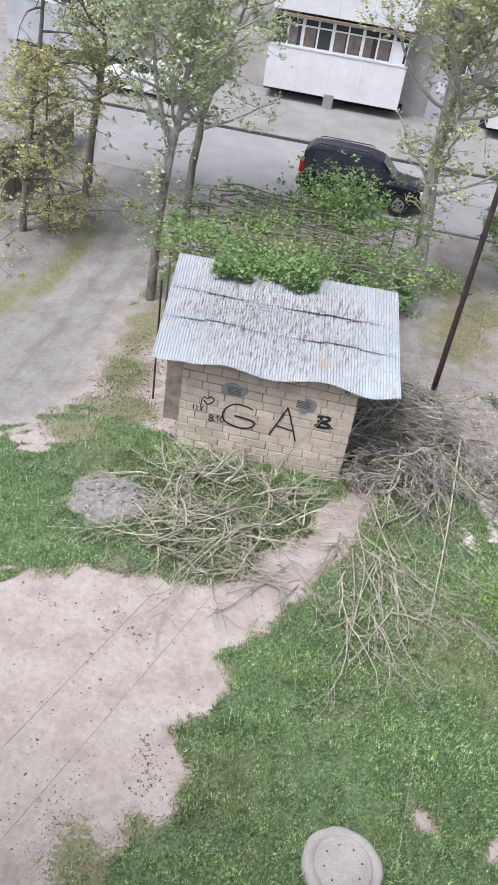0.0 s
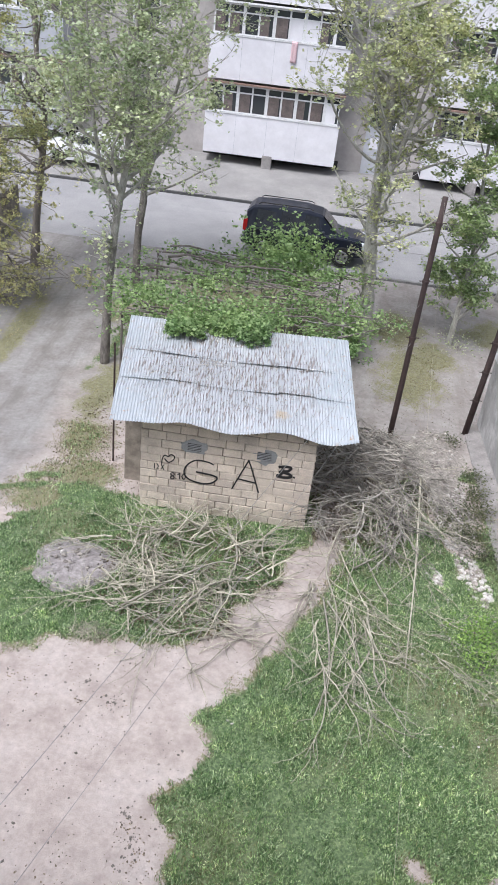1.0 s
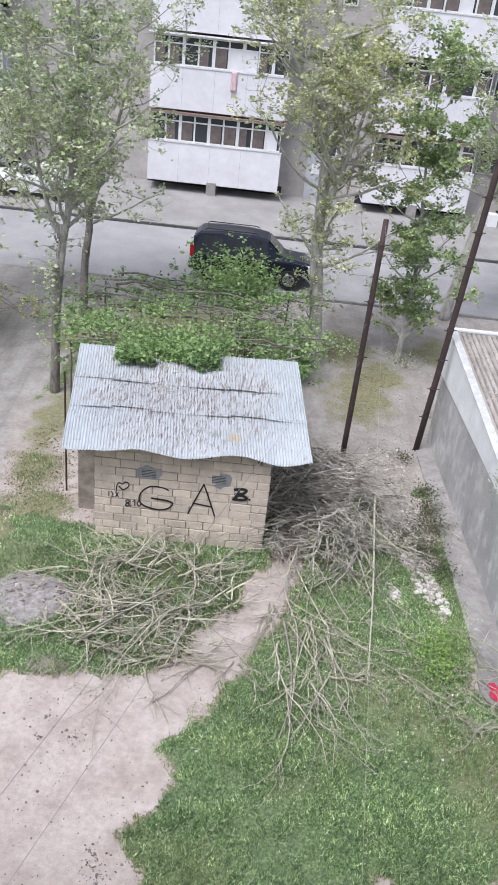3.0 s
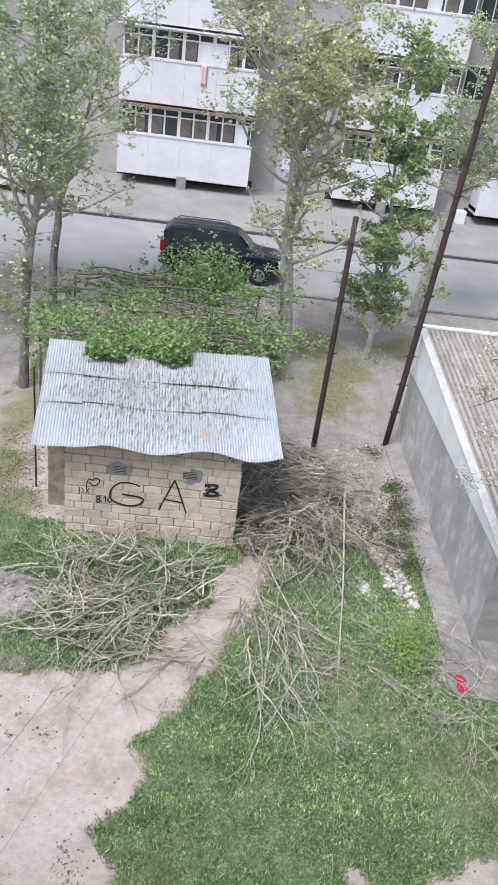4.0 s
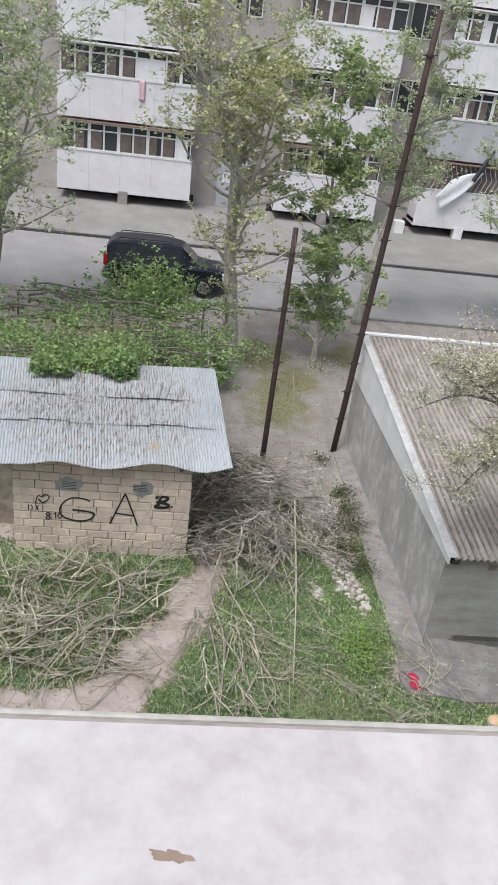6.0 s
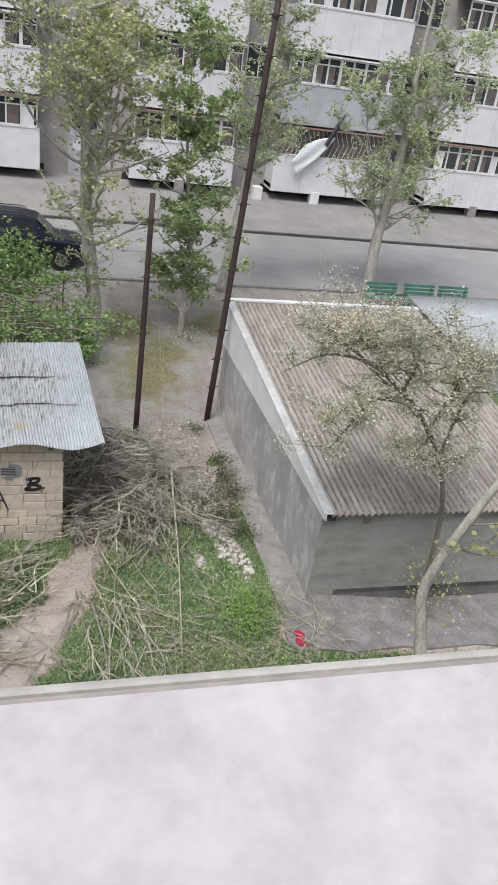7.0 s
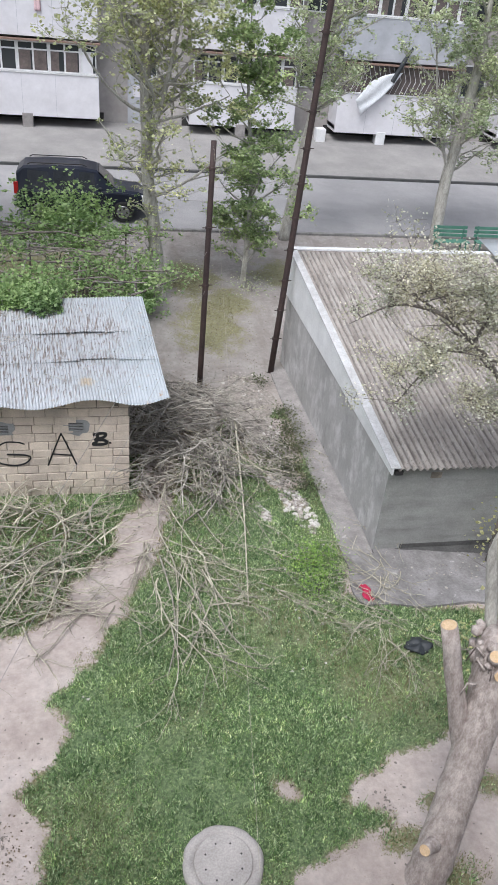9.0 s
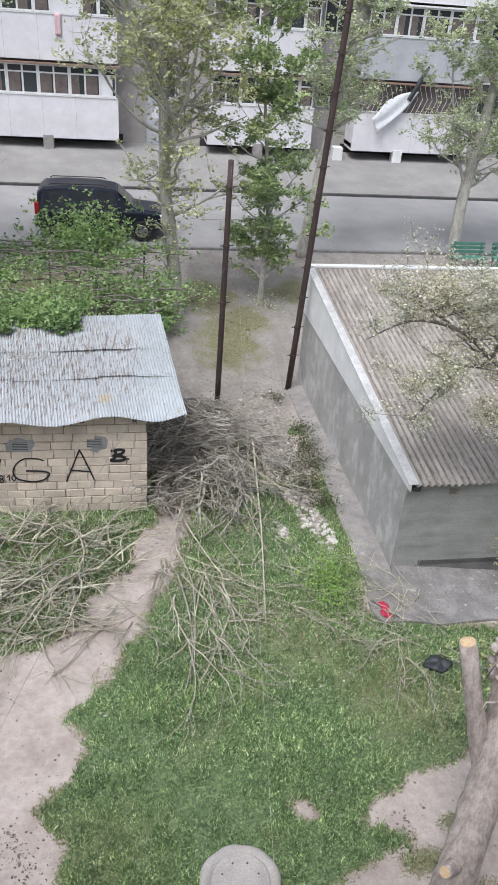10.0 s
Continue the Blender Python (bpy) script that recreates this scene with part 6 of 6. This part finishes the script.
# manhole slab
mh = thing("manhole", (4.49, -8.02, 0), "round pale concrete manhole slab with a flat lid", "manhole")
ring = Geo().lathe(4.49, -8.02, ((0.51, -0.1), (0.525, 0.04), (0.515, 0.085), (0.485, 0.11), (0.40, 0.118), (0.385, 0.10)), 48)
for k, (x, y, z) in enumerate(ring.v):
    a = math.atan2(y + 8.02, x - 4.49)
    f = 1 + (0.018 * math.sin(3 * a + 0.4) + 0.012 * math.sin(8 * a) + 0.006 * math.sin(17 * a)) * (k < 48 * 4)
    ring.v[k] = (4.49 + (x - 4.49) * f, -8.02 + (y + 8.02) * f, z + 0.006 * math.sin(5 * a) * (48 <= k < 48 * 5))
part("ring", ring, M_MANHOLE, mh, smooth=True)
part("lid", Geo().lathe(4.49, -8.02, ((0.375, 0.05), (0.375, 0.118), (0.365, 0.126)), 48), M_MANHOLE, mh, "flat concrete lid")
for k in range(8):
    a = k * 0.785 + 0.3
    part("hole", Geo().lathe(4.49 + 0.25 * math.cos(a), -8.02 + 0.25 * math.sin(a), ((0.014, 0.12), (0.013, 0.128)), 10), M_DARK, mh)

# ---- car ----
car = thing("car", (2.5, 16.3, height(16.3)), "dark blue off-road car parked by the kerb, tail to the lane", "car")
cz = 0.97
STATIONS = ((0.15, 0.80, 0.55, 0.95, 0.74, 1.02), (0.22, 0.90, 0.38, 1.02, 0.76, 1.60), (0.45, 0.93, 0.35, 1.04, 0.72, 1.80), (1.2, 0.94, 0.34, 1.05, 0.70, 1.86), (2.4, 0.94, 0.34, 1.05, 0.70, 1.84), (3.0, 0.94, 0.34, 1.05, 0.70, 1.74), (3.6, 0.93, 0.35, 1.05, 0.78, 1.20), (3.75, 0.93, 0.35, 1.04, 0.80, 1.12), (4.5, 0.91, 0.38, 0.98, 0.78, 1.03), (4.78, 0.84, 0.45, 0.85, 0.70, 0.90), (4.86, 0.76, 0.55, 0.75, 0.6, 0.78))
CY = 16.32
gc = Geo()
for x, w, zb, zw, wr, zr in STATIONS:
    gc.v += [(x, CY - w * 0.94, cz + zb), (x, CY - w, cz + zb + 0.15), (x, CY - w, cz + zw - 0.05), (x, CY - w * 0.97, cz + zw), (x, CY - wr, cz + zr - 0.07), (x, CY - wr * 0.85, cz + zr), (x, CY + wr * 0.85, cz + zr), (x, CY + wr, cz + zr - 0.07), (x, CY + w * 0.97, cz + zw), (x, CY + w, cz + zw - 0.05), (x, CY + w, cz + zb + 0.15), (x, CY + w * 0.94, cz + zb)]
for i in range(len(STATIONS) - 1):
    for k in range(12):
        a, b = i * 12 + k, i * 12 + (k + 1) % 12
        gc.f.append((a, a + 12, b + 12, b))
gc.f += [tuple(range(12)), tuple(reversed(range((len(STATIONS) - 1) * 12, len(STATIONS) * 12)))]
body = part("body", gc, M_CARPAINT, car)
for xa, xb in ((0.55, 1.35), (1.45, 2.25), (2.35, 2.95)):
    for s in (-1, 1):
        g = Geo()
        wz = lambda f: CY + s * (0.94 * 0.97 + (0.70 - 0.94 * 0.97) * f + 0.012)
        g.add([(xa, wz(0.08), cz + 1.10), (xb, wz(0.08), cz + 1.10), (xb - 0.06, wz(0.85), cz + 1.66), (xa + 0.04, wz(0.85), cz + 1.70), (xa, wz(0.08) - s * 0.02, cz + 1.10), (xb, wz(0.08) - s * 0.02, cz + 1.10), (xb - 0.06, wz(0.85) - s * 0.02, cz + 1.66), (xa + 0.04, wz(0.85) - s * 0.02, cz + 1.70)], [(0, 1, 2, 3), (4, 7, 6, 5), (0, 4, 5, 1), (1, 5, 6, 2), (2, 6, 7, 3), (3, 7, 4, 0)])
        part("side_window", g, M_CARGLASS, body)
part("windscreen", Geo().add([(3.08, CY - 0.66, cz + 1.70), (3.08, CY + 0.66, cz + 1.70), (3.60, CY + 0.74, cz + 1.215), (3.60, CY - 0.74, cz + 1.215), (3.05, CY - 0.66, cz + 1.66), (3.05, CY + 0.66, cz + 1.66), (3.57, CY + 0.74, cz + 1.17), (3.57, CY - 0.74, cz + 1.17)], [(0, 3, 2, 1), (0, 1, 5, 4), (1, 2, 6, 5), (2, 3, 7, 6), (3, 0, 4, 7)]), M_CARGLASS, body)
part("rear_window", Geo().box(0.19, 0.24, CY - 0.62, CY + 0.62, cz + 1.08, cz + 1.55), M_CARGLASS, body)
for s in (-1, 1):
    part("tail_light", Geo().box(0.10, 0.26, CY + s * 0.80 - 0.09, CY + s * 0.80 + 0.09, cz + 0.88, cz + 1.30, 0.02), M_REDLIGHT, body, "red tail light")
    part("headlight", Geo().box(4.50, 4.87, CY + s * 0.74 - 0.14, CY + s * 0.74 + 0.14, cz + 0.70, cz + 0.93, 0.03), M_HEADLIGHT, body, "clear headlight")
    part("roof_rail", Geo().tube([(0.6, CY + s * 0.58, cz + 1.84), (0.7, CY + s * 0.58, cz + 1.90), (2.5, CY + s * 0.58, cz + 1.90), (2.65, CY + s * 0.58, cz + 1.84)], 0.02, 6), M_DARK, body)
    part("mirror", Geo().box(3.05, 3.17, CY + s * 1.02 - 0.09, CY + s * 1.02 + 0.09, cz + 1.10, cz + 1.24, 0.03), M_CARPAINT, body)
part("bumper", Geo().box(4.70, 4.92, CY - 0.84, CY + 0.84, cz + 0.38, cz + 0.62, 0.05), M_CARPAINT, body)
part("bumper", Geo().box(0.06, 0.26, CY - 0.86, CY + 0.86, cz + 0.40, cz + 0.64, 0.05), M_CARPAINT, body)
for wx in (0.95, 3.92):
    for s in (-1, 1):
        wy = CY + s * 0.90
        gw_ = Geo().tube([(wx, wy - 0.12, cz + 0.37), (wx, wy - 0.10, cz + 0.37), (wx, wy + 0.10, cz + 0.37), (wx, wy + 0.12, cz + 0.37)], [0.33, 0.37, 0.37, 0.33], 24)
        wheel = part("wheel", gw_, M_TYRE, car)
        part("rim", Geo().tube([(wx, wy + s * 0.115, cz + 0.37), (wx, wy + s * 0.135, cz + 0.37)], [0.24, 0.22], 20), M_RIM, wheel)
        for k in range(5):
            a = k * 1.2566
            part("spoke_gap", Geo().tube([(wx + 0.14 * math.cos(a), wy + s * 0.133, cz + 0.37 + 0.14 * math.sin(a)), (wx + 0.14 * math.cos(a), wy + s * 0.139, cz + 0.37 + 0.14 * math.sin(a))], 0.045, 8), M_DARK, wheel)
wc = thing("car", (-8.3, 23.6, height(23.6)), "white car parked under the trees by the houses", "car")
gc2 = Geo()
zc_ = height(23.6)
for x, w, zb, zr in ((-10.3, 0.7, 0.5, 0.75), (-10.1, 0.82, 0.3, 0.9), (-9.2, 0.85, 0.25, 0.98), (-8.7, 0.85, 0.25, 1.42), (-7.4, 0.85, 0.25, 1.42), (-6.8, 0.85, 0.25, 1.0), (-6.3, 0.80, 0.3, 0.95), (-6.2, 0.7, 0.5, 0.8)):
    gc2.v += [(x, 23.6 - w, zc_ + zb), (x, 23.6 - w, zc_ + min(zr, 0.9) - 0.1), (x, 23.6 - w * 0.8, zc_ + zr), (x, 23.6 + w * 0.8, zc_ + zr), (x, 23.6 + w, zc_ + min(zr, 0.9) - 0.1), (x, 23.6 + w, zc_ + zb)]
for i in range(7):
    for k in range(6):
        a, b = i * 6 + k, i * 6 + (k + 1) % 6
        gc2.f.append((a, a + 6, b + 6, b))
gc2.f += [tuple(range(6)), tuple(reversed(range(42, 48)))]
wb = part("body", gc2, M_FRAME, wc)
for xa, xb in ((-8.6, -8.0), (-7.9, -7.3)):
    part("side_window", Geo().box(xa, xb, 23.6 - 0.79, 23.6 - 0.74, zc_ + 0.98, zc_ + 1.34), M_GLASS, wb)
for wx in (-9.5, -6.9):
    for s in (-1, 1):
        part("wheel", Geo().tube([(wx, 23.6 + s * 0.78 - 0.1, zc_ + 0.3), (wx, 23.6 + s * 0.78 + 0.1, zc_ + 0.3)], 0.3, 18), M_TYRE, wc)


# ---- benches and the hanging sheet ----
def bench(x, y):
    z = height(y)
    b = thing("bench", (x, y, z), "green painted slatted bench at the roadside", "bench", group="green benches")
    for k in range(3):
        part("seat_slat", Geo().box(x, x + 1.35, y - 0.42 + k * 0.14, y - 0.30 + k * 0.14, z + 0.43, z + 0.46, 0.005), M_GREENBENCH, b)
    for k in range(3):
        part("back_slat", Geo().box(x, x + 1.35, y + 0.02 + 0.03 * k, y + 0.05 + 0.03 * k, z + 0.54 + k * 0.14, z + 0.65 + k * 0.14, 0.005), M_GREENBENCH, b)
    for xx in (x + 0.12, x + 1.18):
        part("leg", Geo().box(xx, xx + 0.05, y - 0.40, y - 0.34, z - 0.05, z + 0.43).box(xx, xx + 0.05, y - 0.34, y + 0.05, z + 0.39, z + 0.43), M_GREENBENCH, b)
        part("leg", Geo().box(xx, xx + 0.05, y + 0.05, y + 0.10, z - 0.05, z + 0.95), M_GREENBENCH, b)


for bx in (15.45, 17.1, 18.6):
    bench(bx, 13.75)
gsx = Geo()
nu, nv = 12, 14
for j in range(nv + 1):
    for i in range(nu + 1):
        u, v = i / nu, j / nv
        a = Vector((16.35, 0, 5.05)).lerp(Vector((17.6, 0, 5.35)), u)
        b = Vector((15.35, 0, 4.2)).lerp(Vector((15.75, 0, 3.25)), u)
        q = a.lerp(b, v)
        gsx.v.append((q.x, 25.78 - 0.22 * v * (1 - u * 0.5) + 0.03 * math.sin(u * 9 + v * 4), q.z + 0.10 * math.sin(u * 3 + v * 5)))
for j in range(nv):
    for i in range(nu):
        a = j * (nu + 1) + i
        gsx.f.append((a, a + 1, a + nu + 2, a + nu + 1))
fl = thing("hanging_sheet", (17.1, 25.5, 4.4), "white plastic sheet hanging from a dark rod at a balcony", "sheet")
sheet_ob = part("sheet", gsx, M_CLOTH, fl, smooth=True)
sheet_ob.modifiers.new("thickness", "SOLIDIFY").thickness = 0.01
part("rod", Geo().tube([(17.15, 25.86, 4.95), (17.5, 25.8, 5.7), (17.9, 25.75, 6.5)], [0.16, 0.12, 0.05], 7), M_BLACKPLASTIC, fl, "dark rod")

tw = Geo()
for j in range(9):
    for i in range(7):
        tw.v.append((0.47 + 0.045 * i, 25.885 - 0.02 * math.sin(i * 1.9) - 0.012 * math.sin(j * 0.9) - (0.02 if j else 0), 7.69 - 0.11 * j))
tw.f = [(j * 7 + i, j * 7 + i + 1, j * 7 + i + 8, j * 7 + i + 7) for j in range(8) for i in range(6)]
towel = single("towel", tw, M_PINK, "pale pink towel hung over a white balcony", "towel", (0.6, 25.87, 7.2), smooth=True)
towel.modifiers.new("thickness", "SOLIDIFY").thickness = 0.012

# ---- small leafy plants ----
rq = random.Random(61)


def herb(x, y, h, spread, n, m, label, name="weed", size=0.06):
    t = thing(name, (x, y, height(y)), label, "plant", group="weeds")
    g, tips = Geo(), []
    for k in range(5):
        grow(rq, g, tips, (x + rq.gauss(0, 0.05), y + rq.gauss(0, 0.05), height(y)), (rq.gauss(0, 0.4), rq.gauss(0, 0.4), 1), h, 0.008, 0)
    part("stem", g, M_GREYBARK, t)
    crown("leaves", [(rq.gauss(x, spread), rq.gauss(y, spread), height(y) + abs(rq.gauss(h * 0.6, h * 0.3))) for _ in range(n)], size, m, t, rq)


herb(6.95, -2.6, 0.45, 0.30, 950, M_SAPLING, "bright green leafy sapling on the lawn", "sapling", 0.05)
herb(6.9, -3.3, 0.35, 0.18, 220, M_SAPLING, "bright green leafy sapling on the lawn", "sapling", 0.045)
herb(7.15, 0.55, 0.3, 0.26, 700, M_WEED, "low dark weeds growing out of rubble", "weed", 0.05)
herb(7.45, 1.5, 0.3, 0.22, 620, M_WEED, "low dark weeds growing out of rubble", "weed", 0.05)
herb(7.2, 4.7, 0.2, 0.16, 200, M_WEED, "low dark weeds growing out of rubble", "weed", 0.05)
herb(6.75, 1.0, 0.3, 0.3, 420, M_WEED, "low dark weeds growing out of rubble", "weed", 0.05)
herb(7.55, 3.0, 0.25, 0.18, 320, M_WEED, "low dark weeds growing out of rubble", "weed", 0.05)
herb(7.5, 2.2, 0.3, 0.18, 420, M_WEED, "low dark weeds growing out of rubble", "weed", 0.05)
herb(7.4, -0.1, 0.25, 0.2, 320, M_WEED, "low dark weeds growing out of rubble", "weed", 0.05)
herb(10.6, -2.9, 1.4, 0.30, 220, M_LEAFY, "yellow-green shoots at the garage wall", "shrub", 0.08)
herb(9.2, -5.0, 0.6, 0.35, 260, M_LEAFY, "yellow-green weeds beside the old tree")
herb(7.9, 10.2, 0.4, 0.4, 260, M_LEAF, "dark weeds at the foot of a young tree")
herb(5.4, 10.8, 0.5, 0.5, 400, M_LEAF, "dark weeds beside the pale plane tree")


# ---- grass ----
def blades(name, x, y, h, w, material, label, seed):
    r = np.random.RandomState(seed)
    n = len(x)
    z = np.interp(y, (-100, 6, 10.5, 15.5, 20), (0, 0, 0.42, 0.93, 1.2)) - 0.004
    a, lean = r.uniform(0, 6.283, n), r.uniform(0.2, 0.9, n)
    hh = h * r.uniform(0.5, 1.3, n)
    b = r.uniform(0, 6.283, n)
    base = np.stack([x, y, z], 1)
    side = np.stack([np.cos(a), np.sin(a), 0 * a], 1) * (w * r.uniform(0.6, 1.3, n))[:, None] * 0.5
    tip = base + np.stack([np.cos(b) * lean * hh, np.sin(b) * lean * hh, hh], 1)
    v = np.stack([base - side, base + side, tip], 1).reshape(-1, 3)
    me = bpy.data.meshes.new(name)
    me.vertices.add(len(v))
    me.vertices.foreach_set("co", v.astype(np.float32).ravel())
    me.loops.add(n * 3)
    me.loops.foreach_set("vertex_index", np.arange(n * 3, dtype=np.int32))
    me.polygons.add(n)
    me.polygons.foreach_set("loop_start", np.arange(0, n * 3, 3, dtype=np.int32))
    me.update(calc_edges=True)
    me.materials.append(material)
    return tagged(new(name, me), label, "grass", kind="stuff")


rg = np.random.RandomState(7)
gx_, gy_ = rg.uniform(-6, 10, 1030000), rg.uniform(-12.5, 3, 1030000)
zg, _, zy = zones(gx_, gy_)
thin = np.clip(0.85 + 0.35 * rough2(gx_, gy_, 2.2, 71) + 0.3 * rough2(gx_, gy_, 7, 72), 0.72, 1) * np.where(gx_ < -1.0, 0.5, 1.0)
keep = (zg + rg.uniform(-0.28, 0.28, len(gx_)) + 0.12 * rough2(gx_, gy_, 12, 73) > 0.55) & (rg.uniform(0, 1, len(gx_)) < thin)
yel = rg.uniform(0, 1, len(gx_)) < zy * 0.8 + 0.03
tuft = keep & (rough2(gx_, gy_, 5.0, 75) + 0.6 * rough2(gx_, gy_, 22.0, 76) > 0.15) & ~yel
low_grass = keep & ~yel & ~tuft
nap = np.clip(0.95 + 0.55 * rough2(gx_, gy_, 24, 77) + 0.35 * rough2(gx_, gy_, 9, 78), 0.35, 1.7)
blades("grass", gx_[low_grass], gy_[low_grass], 0.045 * nap[low_grass], 0.026, M_GRASS, "short green uneven lawn grass", 1)
blades("grass", gx_[tuft], gy_[tuft], 0.075 * nap[tuft], 0.022, M_GRASS, "taller tufts of fresh green lawn grass", 4)
blades("dry_grass", gx_[keep & yel], gy_[keep & yel], 0.045, 0.014, M_DRYGRASS, "pale dry blades among the lawn grass", 2)
edge_g = (zg > 0.22) & (zg < 0.55) & (rg.uniform(0, 1, len(gx_)) < 0.35) & ~keep
blades("dry_grass", gx_[edge_g], gy_[edge_g], 0.045, 0.011, M_DRYGRASS, "brown dead blades fringing the bare earth", 5)
fx_, fy_ = rg.uniform(-8, 11, 160000), rg.uniform(2.5, 13.5, 160000)
fg, _, _ = zones(fx_, fy_)
fk = fg + rg.uniform(-0.3, 0.3, len(fx_)) + 0.15 * rough2(fx_, fy_, 6, 79) > 0.80
blades("dry_grass", fx_[fk], fy_[fk], 0.035, 0.03, M_DRYGRASS, "tufts of yellowish dry grass along the lane", 3)

# ---- the shed's blocks ----
rb = random.Random(77)
for row in range(12):
    z0 = row * COURSE
    x = -0.2 * (row % 2) + rb.uniform(-0.03, 0.03)
    while x < 3.58:
        w = LONG + rb.uniform(-0.05, 0.04)
        xa, xb = max(x, 0.0), min(x + w, 3.6)
        x += w
        if xb - xa < 0.05:
            continue
        proud = rb.uniform(0.0, 0.009)
        wob, gap = 0.007 * math.sin(xa * 1.9 + row * 1.3), rb.uniform(0.003, 0.010)
        brick = Geo().box(xa + gap, xb - gap, -proud, 0.03, z0 + gap + wob, z0 + COURSE - rb.uniform(0.003, 0.010) + wob, rb.uniform(0.006, 0.013))
        brick.v = [(bx + rb.gauss(0, 0.0035), by, bz + rb.gauss(0, 0.003)) for bx, by, bz in brick.v]
        part("brick", brick, M_BLOCK, front)
